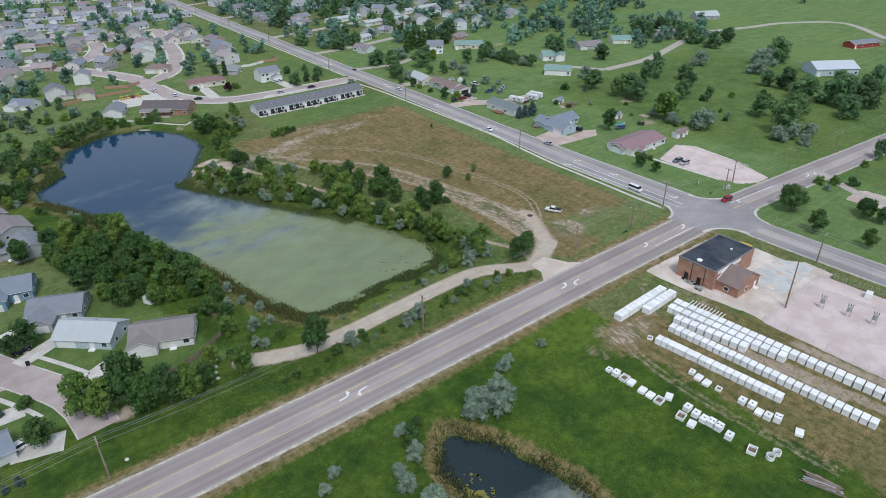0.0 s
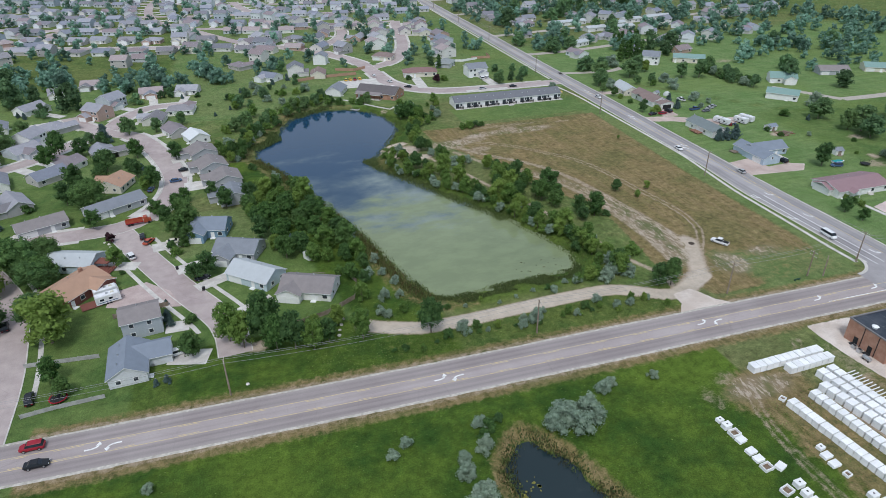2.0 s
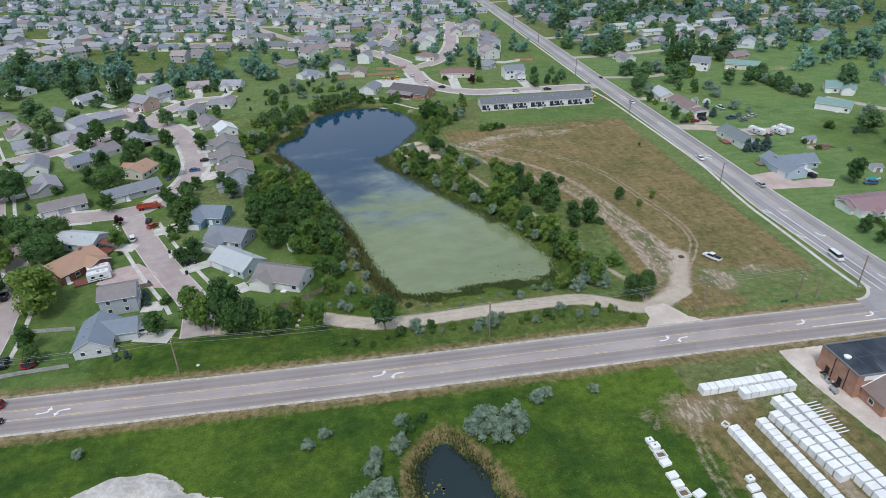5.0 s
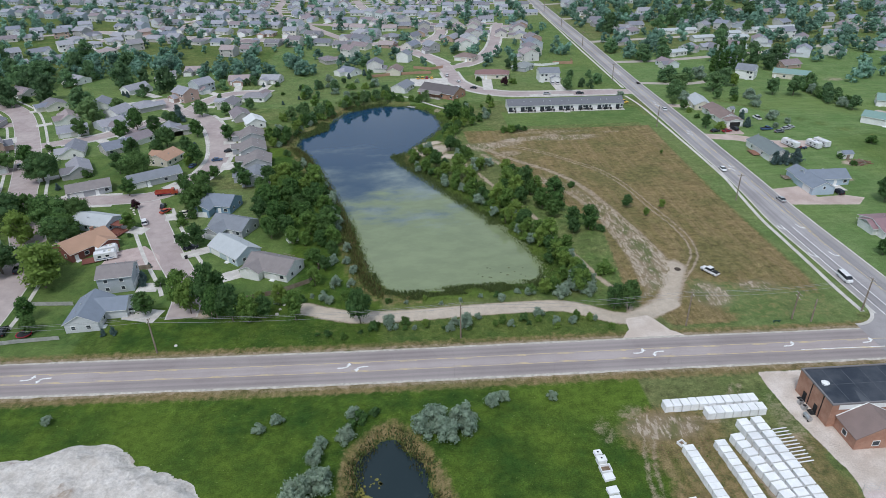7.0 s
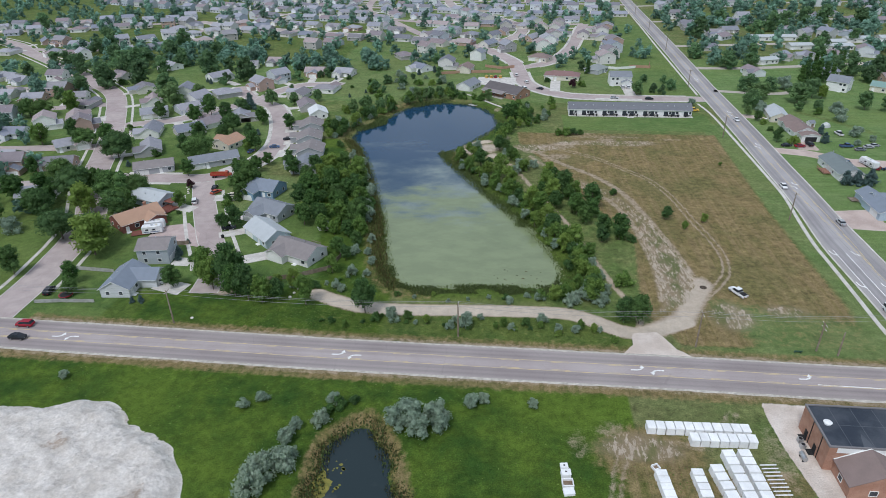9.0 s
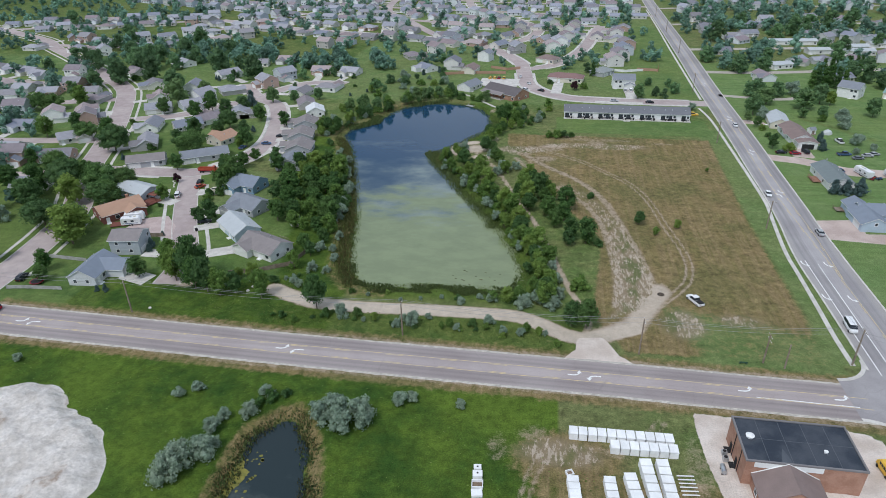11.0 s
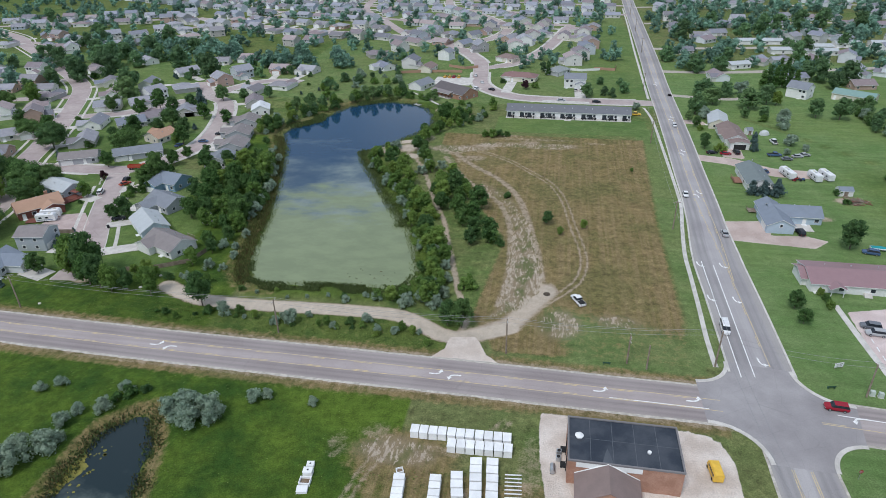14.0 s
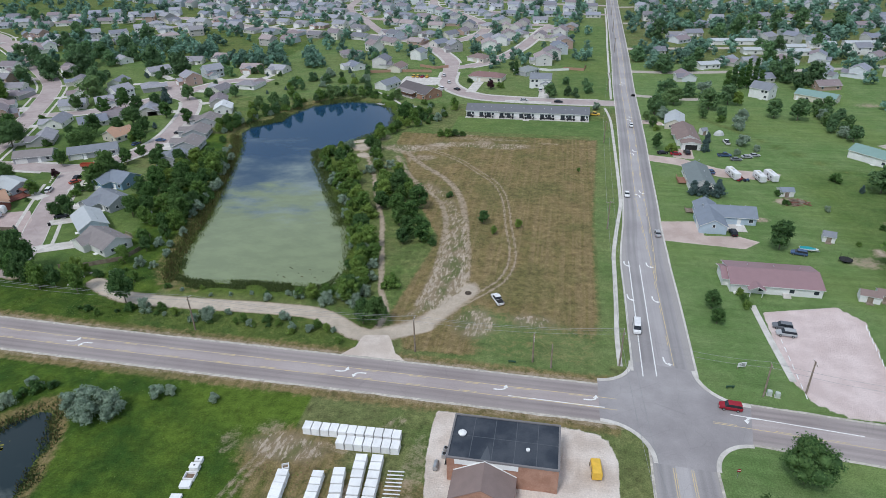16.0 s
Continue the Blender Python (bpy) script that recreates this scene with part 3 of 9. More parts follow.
# trees whose places are known, as kind, place and crown radius
WEST_YARDS = [("oak", -94.4, 306.9, 9.8), ("oak", -83.5, 231.5, 8.9), ("oak", -107.3, 244.5, 6.6), ("oak", -176.4, 397.4, 11.1), ("oak", -167.4, 412.9, 12.7), ("oak", -162.2, 382.3, 9.4), ("oak", -140.7, 359.2, 8.8), ("oak", -159.7, 350, 8.8), ("oak", -225, 450.2, 6.6), ("oak", -165.7, 335.5, 5.5), ("oak", -68.1, 295.9, 5.1), ("oak", -45, 268.9, 5.8), ("spruce", -51.2, 309.2, 3.6), ("oak", -45.9, 233, 7.4), ("oak", -54.6, 236.8, 3.8), ("oak", -24.6, 243.4, 4), ("oak", -76.5, 369.5, 7.7), ("bush", -153.2, 357.7, 3.2), ("oak", -150.4, 421.2, 8.1), ("young", -165.8, 472.4, 7.9), ("oak", -75.2, 187.7, 9.7), ("young", -62.8, 174.2, 5.5), ("oak", -51.2, 174.9, 6.7), ("oak", -48.9, 178.1, 4), ("young", -41.9, 144.9, 7.9), ("oak", -59.3, 154.5, 7.2), ("oak", -42, 212.2, 3.5), ("bush", -67.2, 234.1, 2.5), ("spruce", -73, 221.1, 1.3), ("oak", -10.5, 199.1, 5.4), ("oak", -13.5, 195.4, 4)]
WEST_FAR = [("oak", -161.1, 391.3, 12.8), ("oak", -182.8, 405, 8.6), ("oak", -152.4, 424, 8.6), ("oak", -109.1, 387.1, 10.3), ("oak", -120.6, 431.9, 9.4), ("oak", -160.7, 354, 6.5), ("oak", -197, 384.4, 8), ("young", -232.7, 409.5, 6.6), ("oak", -215.9, 399.4, 5.9), ("oak", -159.9, 290.1, 7), ("young", -148, 298.7, 5.4), ("oak", -166.5, 288.7, 5.9), ("olive", -174.2, 343.7, 6), ("young", -130.1, 246, 4.8), ("oak", -233.6, 381.4, 4.9), ("oak", -143.6, 390.4, 6.3), ("oak", -137.3, 408.7, 6.4)]
NORTH_EAST = [("oak", 217.8, 445, 6.8), ("oak", 239.7, 519.8, 10.4), ("oak", 231.5, 414.8, 7.7), ("oak", 257.6, 448.9, 5.3), ("oak", 247.4, 419.2, 5.7), ("oak", 226.1, 356.8, 6.3), ("oak", 228.5, 340.3, 6.1), ("oak", 238.2, 356.9, 5.3), ("olive", 247, 360.8, 5.4), ("oak", 244.8, 333.4, 6.7), ("oak", 256.3, 343.3, 4.9), ("poplar", 261.3, 372.7, 3.6), ("poplar", 265.8, 378, 3.6), ("poplar", 269.7, 378.7, 3.6), ("poplar", 273.8, 380.2, 3.6), ("poplar", 276.7, 377.9, 3.6), ("poplar", 280, 376.4, 3.6), ("oak", 216.3, 319.5, 4.5), ("olive", 219.7, 313.8, 3.8), ("bush", 247, 311.5, 2.6), ("olive", 257.7, 317.4, 3), ("olive", 252.6, 301, 4.1), ("oak", 273.8, 321.2, 4.4), ("oak", 283.7, 317.9, 5.4), ("oak", 294.2, 405.4, 6.2), ("oak", 298.1, 394.6, 6.9), ("oak", 300.6, 379.4, 5.9), ("oak", 312.4, 389.2, 8.1)]
NORTH_EAST_FAR = [("oak", 302.3, 452.2, 6.8), ("young", 315.4, 476.2, 6.2), ("oak", 285.9, 530.7, 7.7), ("oak", 304.3, 547.4, 9.1), ("oak", 318.3, 560, 9.3), ("oak", 339.1, 573.1, 9.6), ("oak", 360.7, 586.5, 9.9), ("oak", 389.4, 582.2, 8.8), ("oak", 271.1, 579.1, 6.6), ("oak", 349, 503.5, 5.6), ("young", 305.5, 484.6, 4.8)]
EAST_LOTS = [("young", 270.6, 170, 7.1), ("oak", 291.5, 207.2, 6.9), ("oak", 286.7, 210.5, 4.6), ("oak", 287.1, 198.3, 6.1), ("oak", 321.6, 217.7, 5), ("oak", 335.3, 219.8, 5.5), ("oak", 308.2, 184.8, 4.6), ("oak", 333.4, 195.8, 4.3), ("oak", 357.9, 235.6, 5.1), ("oak", 343.7, 206.3, 5.1), ("olive", 381.2, 220.3, 6), ("oak", 314.3, 173.3, 3.3), ("olive", 273.3, 150.1, 7.8), ("olive", 268.2, 164.1, 3.8), ("olive", 273.4, 177.1, 3), ("oak", 310.9, 142.9, 6.9), ("oak", 296.4, 123.2, 8.6), ("oak", 317.7, 130, 7.6), ("olive", 283.8, 120.7, 4.6), ("olive", 291.6, 117.6, 4.4), ("olive", 300.1, 114, 3.9), ("olive", 287.5, 110.4, 3.2), ("olive", 409.9, 194, 10.7), ("oak", 422.8, 192, 8.4), ("olive", 389.1, 185.8, 7.1), ("oak", 365.4, 168.6, 5.5)]
EAST_COUNTRY = [("oak", 366.6, 158.5, 6.9), ("oak", 355.7, 143.2, 8.4), ("oak", 358.2, 131.3, 7.7), ("oak", 355.5, 123.9, 9.3), ("oak", 363.3, 116.5, 9.4), ("oak", 340.2, 114, 6.6), ("oak", 389.2, 139.5, 5.7), ("oak", 403.6, 126.9, 6.9), ("oak", 431.3, 241.7, 7.2), ("oak", 454.3, 244.2, 6.1), ("oak", 434.9, 259.5, 7.8), ("oak", 442.5, 273.5, 7.1), ("oak", 429.2, 303.6, 6.7), ("oak", 426.9, 291.7, 6.6), ("oak", 445.2, 294.7, 6.8), ("oak", 447.8, 286.6, 6.7), ("oak", 346.1, 270.9, 6.8), ("oak", 287.6, 229.1, 6.4), ("olive", 302.3, 247.2, 4.7), ("oak", 327.4, 293.2, 6), ("oak", 346.6, 316.1, 5.5), ("young", 388.7, 373.9, 6.3), ("oak", 424.3, 357.8, 6.5), ("bush", 274.9, 237.9, 3), ("spruce", 281.1, 228.7, 1.3), ("oak", 294.4, 82.8, 3.4), ("bush", 281.3, 83.2, 1.9)]


def ground():
    """One sheet from under the camera to the horizon: ponds, banks, and what covers the soil."""
    def axis(lo, hi, fine, mid_lo, mid_hi, finest):
        a = list(np.arange(lo, mid_lo, fine)) + list(np.arange(mid_lo, mid_hi, finest)) + list(np.arange(mid_hi, hi, fine))
        out = [4.0 * 1.17 ** i for i in range(42)]
        return np.array([lo - sum(out[:i + 1]) for i in range(41, -1, -1)] + a + [hi + sum(out[:i + 1]) for i in range(42)])
    xs, ys = axis(-60, 255, 1.5, 98, 190, 0.7), axis(5, 345, 1.6, 106, 290, 0.7)
    x, y = (a.ravel() for a in np.meshgrid(xs, ys))
    rng = np.random.RandomState(3)
    near = (x > -40) & (x < 215) & (y > 20) & (y < 360)

    def local(fn, far):
        out = np.full(x.shape, far, float)
        out[near] = fn(x[near], y[near])
        return out
    z = np.zeros(x.shape)
    d1, d2 = local(lambda a, b: signed(a, b, POND), 99.0), local(lambda a, b: signed(a, b, POND_SMALL), 99.0)
    wob = 0.5 * np.sin(x * 0.55 + 1.3 * np.sin(y * 0.23)) + 0.5 * np.sin(y * 0.61 + 1.1 * np.sin(x * 0.31))
    for d, level, bank in ((d1, -1.0, 7.0), (d2, -1.2, 4.5)):
        dd = d + wob
        z += np.where(dd > 0, level * (1 - ease(dd, 0, bank)), level + np.maximum(dd * 0.4, -2.0))
    paths = [ROAD_EW[::6], ROAD_NS[:200:6], ROAD_S, DIRT_ROAD]
    clear = ease(np.minimum.reduce([local(lambda a, b, p=p: seg_distance(a, b, p), 50.0) for p in paths]), 9, 16)
    bumps = 0.10 * np.sin(x * 0.9 + 2 * np.sin(y * 0.4)) * np.sin(y * 0.8 + 2 * np.sin(x * 0.37)) + 0.05 * rng.randn(x.size)
    z += np.where((x > 42) & (x < 186) & (y > 20) & (y < 300) & (d1 > 0) & (d2 > 0), bumps * clear, 0)

    def line(p, w, soft):
        return local(lambda a, b: 1 - ease(seg_distance(a, b, p), w, w + soft), 0.0)
    field = local(lambda a, b: signed(a, b, FIELD), 99.0)
    corner = ease(x + 0.35 * (y - 111), 146, 156) * (1 - ease(y + 0.25 * (x - 150), 126, 142))
    dry = (1 - ease(field, -2.5, 2.0)) * (1 - 0.62 * corner)
    verge = local(lambda a, b: seg_distance(a, b, ROAD_EW[::6]), 99.0)
    dry = np.maximum(dry, np.where(y < 100, 0.72, 0.62) * (1 - ease(verge, 7.8, 12.0)) * (x < 186))
    dry = np.maximum(dry, 0.8 * (1 - ease(np.hypot((x - 120) / 1.4, y - 73), 4, 13)))
    dry = np.maximum(dry, 0.62 * ease(x + 3 * wob, 108, 117) * (1 - ease(x + 2 * wob, 147, 152)) * (1 - ease(y, 68, 76)) * ease(y + 4 * wob, -30, 0))
    dry = np.maximum(dry, 0.62 * (1 - ease(np.abs(d2 - 1.8), 1.0, 4.2)))
    dry = np.maximum(dry, 0.5 * (1 - ease(np.abs(d1 - 4.0), 2, 7)) * (x < 70))
    dirt = 0.5 * (1 - ease(verge, 7.0, 9.0)) * (x < 188)
    lane = local(lambda a, b: seg_distance(a, b, TRACK_A), 99.0)
    dirt = np.maximum(dirt, 0.58 * (1 - ease(np.abs(lane - 0.95), 0.1, 1.1)))
    dirt = np.maximum(dirt, 0.78 * line([(129.7, 116.7), (137.5, 122.1), (142.7, 132.2), (146.5, 139.5)], 1.5, 4.0))
    dirt = np.maximum(dirt, 0.56 * line(TRACK_B, 0.7, 1.9))
    dirt = np.maximum(dirt, 0.54 * line(TRACK_C, 0.6, 1.9))
    dirt = np.maximum(dirt, 1.0 * line(DIRT_ROAD, 1.8, 2.0))
    for lane_of in ([(132.5, 66.0), (135.5, 30.0)], [(136.0, 44.0), (139.0, 12.0)], [(146.3, 45.0), (149.0, -20.0)]):
        dirt = np.maximum(dirt, 0.6 * line(lane_of, 1.0, 2.0))
    dirt = np.maximum(dirt, 0.66 * line(FOOTPATH, 0.5, 1.3))
    lane = local(lambda a, b: seg_distance(a, b, YARD_TRACK), 99.0)
    dirt = np.maximum(dirt, 0.46 * (1 - ease(np.abs(lane - 0.9), 0.2, 1.4)))
    field_spots = [(146.5, 139.5, 4.5, 6.5, 0.8), (129.7, 116.7, 6, 3.5, 0.9), (112.3, 256.5, 14, 6, 0.5), (101.7, 252.1, 9, 9, 0.54), (112.3, 243.4, 8, 6, 0.5), (88.2, 266.5, 5, 8, 0.45), (135.4, 267.0, 8, 3, 0.5), (150.8, 263.8, 10, 3, 0.46), (164.1, 268.0, 9, 2.5, 0.42), (127.7, 202.5, 6, 12, 0.36)]
    track_spots = [(122.0, 274.8, 16, 3.0, 0.44), (106.5, 240.8, 5, 7, 0.40), (67.8, 255.9, 5, 5, 1.0), (77.5, 261.2, 7, 4, 1.0), (85.1, 242.3, 6, 4, 1.0), (73.5, 249.2, 5, 8, 0.95), (280.9, 201.7, 6, 5, 0.7), (268.8, 180.2, 5, 4, 0.7), (134.5, 270.7, 34, 3.5, 0.42), (81.3, 252.7, 7, 8, 0.8), (105.7, 74.9, 4, 6, 0.40), (112.7, 79.7, 6, 4, 0.42), (145.3, 74.4, 4, 14, 0.42), (8.4, 126.7, 5, 3.5, 0.7), (116.2, 260.1, 9, 4, 0.62)]
    bank_spots = [(143.1, 259.4, 14, 2.5, 0.5), (252.3, 216.1, 7, 4.5, 0.75), (238.5, 199.5, 5, 3, 0.62), (76.3, 333.1, 4, 4, 0.5), (83.8, 313.7, 3, 5, 0.55), (262.7, 172.9, 9, 6, 0.55), (267.8, 155.5, 10, 5, 0.4), (322.9, 350.0, 10, 9, 0.7), (528.5, 176.5, 22, 12, 0.7), (336.7, 108.3, 8, 5, 0.6)]
    for cx, cy, rx, ry, k in field_spots + track_spots + bank_spots:
        dirt = np.maximum(dirt, k * (1 - ease(np.hypot((x - cx) / rx, (y - cy) / ry), 0.35, 1.15)))
    lush = 0.95 * ((y < 93) & (x < 118)) + 0.6 * ((y > 281) & (y < 306) & (x > 117) & (x < 190)) * (field > 1) + 0.3 * ((x > 205) & (y < 420)) + 0.4 * ((x > 262) & (x < 420) & (y < 250))
    lush = np.maximum(lush, 0.75 * ((x > -30) & (x < 40) & (y > 108) & (y < 180)))
    lush = np.maximum(lush, 0.6 * ((x > 40) & (x < 125) & (y > 106) & (y < 121)))
    lush = np.maximum(lush, 0.5 * (x > 166) * (y > 341) * (x < 202) * (y < 585))
    lush = np.maximum(lush, 0.8 * (1 - ease(np.abs(d1 - 3), 2, 9)) * (x > 60))
    dry = np.maximum(dry, 0.30 * ((x > 40) & (x < 125) & (y > 106) & (y < 121)))
    dry = np.maximum(dry, 0.24 * ((x > 18) & (x < 58) & (y > 108) & (y < 145)))
    lush = np.maximum(lush, 0.9 * ((x > -12) & (x < 58) & (y > 108) & (y < 145)))
    lush = np.maximum(lush, 0.7 * (x < -20) * (y < 260) * (y > 108) + 0.3 * (x > 480) * (y < 900))
    lush = np.maximum(lush, 0.9 * ((d1 > -1) & (d1 < 24) & (x < 52) & (y > 135) & (y < 262)))
    lush = np.where((x < -30) & (y > 260), 0.35, lush)
    lawn = 0.9 * ((x > 203) & (y < 440)) + 0.55 * ((y > 281) & (y < 306) & (x > 117) & (x < 190)) * (field > 1)
    lawn = np.maximum(lawn, np.where(y < 260, 0.35, 0.6) * (x < -20) * (y > 108) * (y < 420))
    lawn *= 1 - 0.5 * ease(x, 258, 268) * (1 - ease(y, 238, 262)) * (x < 420)
    lawn = np.maximum(lawn, 0.45 * ((x > -30) & (x < 40) & (y > 131) & (y < 215)) * (d1 > 22) + 0.5 * (x > 95) * (y > 344) * (x < 202))
    lawn = np.maximum(lawn, 0.5 * (y > 328) * (x > -30) * (x < 202))
    east = (x > 205) & (x < 330) & (y > 200) & (y < 380)
    ditch = np.full(x.shape, 99.0)
    ditch[east] = seg_distance(x[east], y[east], [(239.0, 314.1), (248.5, 301.5), (263.9, 276.2), (280.5, 251.2), (317.2, 225.0)])
    lawn *= 0.25 + 0.75 * ease(ditch, 0.6, 2.6)
    dry = np.maximum(dry, 0.35 * (1 - ease(ditch, 0.4, 2.0)))
    lawn = np.maximum(lawn, 0.40 * corner * (field < 2))
    lawn = np.maximum(lawn, 0.5 * ((x > 183) & (x < 199) & (y > 112) & (y < 292) & (field > 0.5)))
    ruts = local(lambda a, b: 1 - ease(signed(a, b, RUTS), -2.2, 1.4), 0.0) * (1 - 0.55 * ease(y, 150, 200))
    ruts = np.maximum(ruts, 0.9 * (1 - ease(np.hypot((x - 150.0) / 1.2, (y - 124.0) / 1.3), 2.5, 6.5)))
    ruts = np.maximum(ruts, 0.7 * (1 - ease(np.hypot((x - 165.0) / 2.2, (y - 127.0) / 1.2), 1.0, 4.0)))
    ruts = np.maximum(ruts, 0.8 * (1 - ease(np.hypot((x - 118.0) / 1.9, (y - 75.0) / 0.8), 3.0, 6.0)))
    ruts = np.maximum(ruts, 0.75 * (1 - ease(np.hypot((x - 100.0) / 2.0, (y - 254.0) / 0.7), 4.0, 8.0)))
    ruts = np.maximum(ruts, 0.6 * (1 - ease(np.hypot((x - 135.0) / 5.0, (y - 262.0) / 0.8), 3.0, 6.0)))
    dirt = np.where(ruts > 0.4, np.maximum(dirt, 0.34), dirt)
    gravel, pink, crushed = (np.zeros(x.shape) for _ in range(3))
    zone = (x > 110) & (x < 290) & (y > -80) & (y < 400)
    for p in (YARD, SUBSTATION, LOT, *DRIVES):
        g = np.zeros(x.shape)
        g[zone] = 1 - ease(signed(x[zone], y[zone], p), -0.8, 0.8)
        gravel = np.maximum(gravel, g)
        crushed = np.maximum(crushed, g) if p is SUBSTATION or p is LOT else crushed
        pink = pink if p is YARD or p is DRIVES[-1] else np.maximum(pink, g)
    nx, ny = len(xs), len(ys)
    i = (np.arange(ny - 1)[:, None] * nx + np.arange(nx - 1)[None]).ravel()
    quads = np.stack([i, i + 1, i + nx + 1, i + nx], 1)
    me = bpy.data.meshes.new("ground")
    me.vertices.add(x.size)
    me.vertices.foreach_set("co", np.stack([x, y, z], 1).ravel())
    me.loops.add(quads.size)
    me.loops.foreach_set("vertex_index", quads.ravel().astype(np.int32))
    me.polygons.add(len(quads))
    me.polygons.foreach_set("loop_start", np.arange(0, quads.size, 4, dtype=np.int32))
    me.polygons.foreach_set("loop_total", np.full(len(quads), 4, np.int32))
    me.update(calc_edges=True)
    for name, values in (("dry", dry), ("dirt", dirt), ("lush", lush), ("gravel", gravel), ("lawn", lawn), ("pink", pink), ("crushed", crushed), ("ruts", ruts)):
        me.attributes.new(name, "FLOAT", "POINT").data.foreach_set("value", values.astype(np.float32))
    me.polygons.foreach_set("use_smooth", np.ones(len(quads), bool))
    me.materials.append(M_GROUND)
    tagged(new("ground", me), "grassy plain with a dry mown field and bare dirt tracks", "ground", kind="structure")


def sheet(name, line, z, material, label, grow=1.5):
    s = sideways([*line, line[0]])
    pts = [(x - a * grow, y - b * grow, z) for (x, y), (a, b) in zip(line, s)]
    g = Geo().add(pts, [tuple(range(len(pts)))])
    tagged(part(name, g, material), label, "pond", kind="structure")


ground()
area = sum(a[0] * b[1] - b[0] * a[1] for a, b in zip(POND, POND[1:] + POND[:1]))
sheet("pond_water", POND if area > 0 else POND[::-1], -1.0, M_WATER, "still pond, blue-grey turning pale green with algae")
area = sum(a[0] * b[1] - b[0] * a[1] for a, b in zip(POND_SMALL, POND_SMALL[1:] + POND_SMALL[:1]))
sheet("small_pond_water", POND_SMALL if area > 0 else POND_SMALL[::-1], -1.2, M_WATER_DARK, "small dark pond in rough grass", 1.0)


# ---- roads ----
def carriageway(name, line, left, right, z, material, label):
    """A road surface that knows how far each point lies from the middle. left, right: half widths along the line."""
    v, across, cols = [], [], 15
    for i, ((x, y), (a, b)) in enumerate(zip(line, sideways(line))):
        for j in range(cols):
            off = left[i] - (left[i] + right[i]) * j / (cols - 1)
            v.append((x + a * off, y + b * off, z))
            across.append(off)
    f = np.array([(i * cols + j, i * cols + j + 1, (i + 1) * cols + j + 1, (i + 1) * cols + j) for i in range(len(line) - 1) for j in range(cols - 1)])
    me = mesh_of(name, np.array(v), f, material)
    me.attributes.new("across", "FLOAT", "POINT").data.foreach_set("value", np.array(across, np.float32))
    tagged(part(name, me, material), label, "road", kind="structure")


def road(name, line, half, z, material, label, kerb=M_CONCRETE, shoulder=0.0, skip=(), category="road"):
    if category == "road":
        carriageway(name, line, [half] * len(line), [half] * len(line), z, material, label)
    else:
        g = Geo()
        strip(g, line, -half, half, -0.2, z)
        tagged(part(name, g, material), label, category, kind="structure")
    if shoulder:
        g = Geo()
        worn = random.Random(len(line))
        side = sideways(line)
        for way in (1, -1):
            v, run = [], 0.5
            for (x, y), (a, b) in zip(line, side):
                run = 0.7 * run + 0.3 * worn.uniform(0.1, 1.5)
                for q, up in ((half, z + 0.008), (half + shoulder * (0.35 + 0.65 * run + worn.uniform(-0.18, 0.18)), z + 0.002), (half + shoulder * 1.9, -0.12)):
                    v.append((x + way * a * q, y + way * b * q, up))
            g.add(v, [(3 * i + j, 3 * i + j + 1, 3 * i + j + 4, 3 * i + j + 3)[::way] for i in range(len(line) - 1) for j in (0, 1)])
        tagged(part(name + "_shoulder", g, M_SHOULDER), "pale worn concrete gutter and gravel shoulder", "shoulder", kind="structure")


def crop(line, keep):
    return [p for p in line if keep(*p)]


EW_W, EW_E = crop(ROAD_EW, lambda x, y: x < 187), crop(ROAD_EW, lambda x, y: x > 205)
road("road_west", EW_W, 5.75, 0.03, M_ASPHALT, "worn grey three-lane road with yellow centre lines", shoulder=0.65)
road("road_east", EW_E, 5.9, 0.03, M_ASPHALT, "grey asphalt road leading to open country", shoulder=0.6)
NS_N = crop(ROAD_NS, lambda x, y: y > 109)


def reach(y, west):
    """Half widths of the long road, wider by the crossing."""
    if west:
        return float(np.interp(y, (110, 160, 190, 215), (7.1, 7.0, 6.0, 5.85)))
    return float(np.interp(y, (110, 170, 190, 215), (7.0, 7.0, 5.9, 5.6)))


def long_road():
    k = Geo()
    carriageway("road_north", NS_N, [reach(y, True) for x, y in NS_N], [reach(y, False) for x, y in NS_N], 0.034, M_ASPHALT_N, "long straight grey road with turn lanes")
    for side in (1, -1):
        edge = [(x + side * a * (reach(y, side > 0) + 0.25), y + side * b * (reach(y, side > 0) + 0.25)) for (x, y), (a, b) in zip(NS_N, sideways(NS_N))]
        strip(k, edge, -0.25, 0.25, -0.1, 0.12)
    tagged(part("kerb", k, M_CONCRETE), "pale concrete kerbs of the long road", "kerb", kind="structure")


long_road()
NS_S = crop(ROAD_S, lambda x, y: y < 91)
road("road_south", NS_S, 6.0, 0.034, M_ASPHALT_N, "grey road with yellow lines", shoulder=0.5)


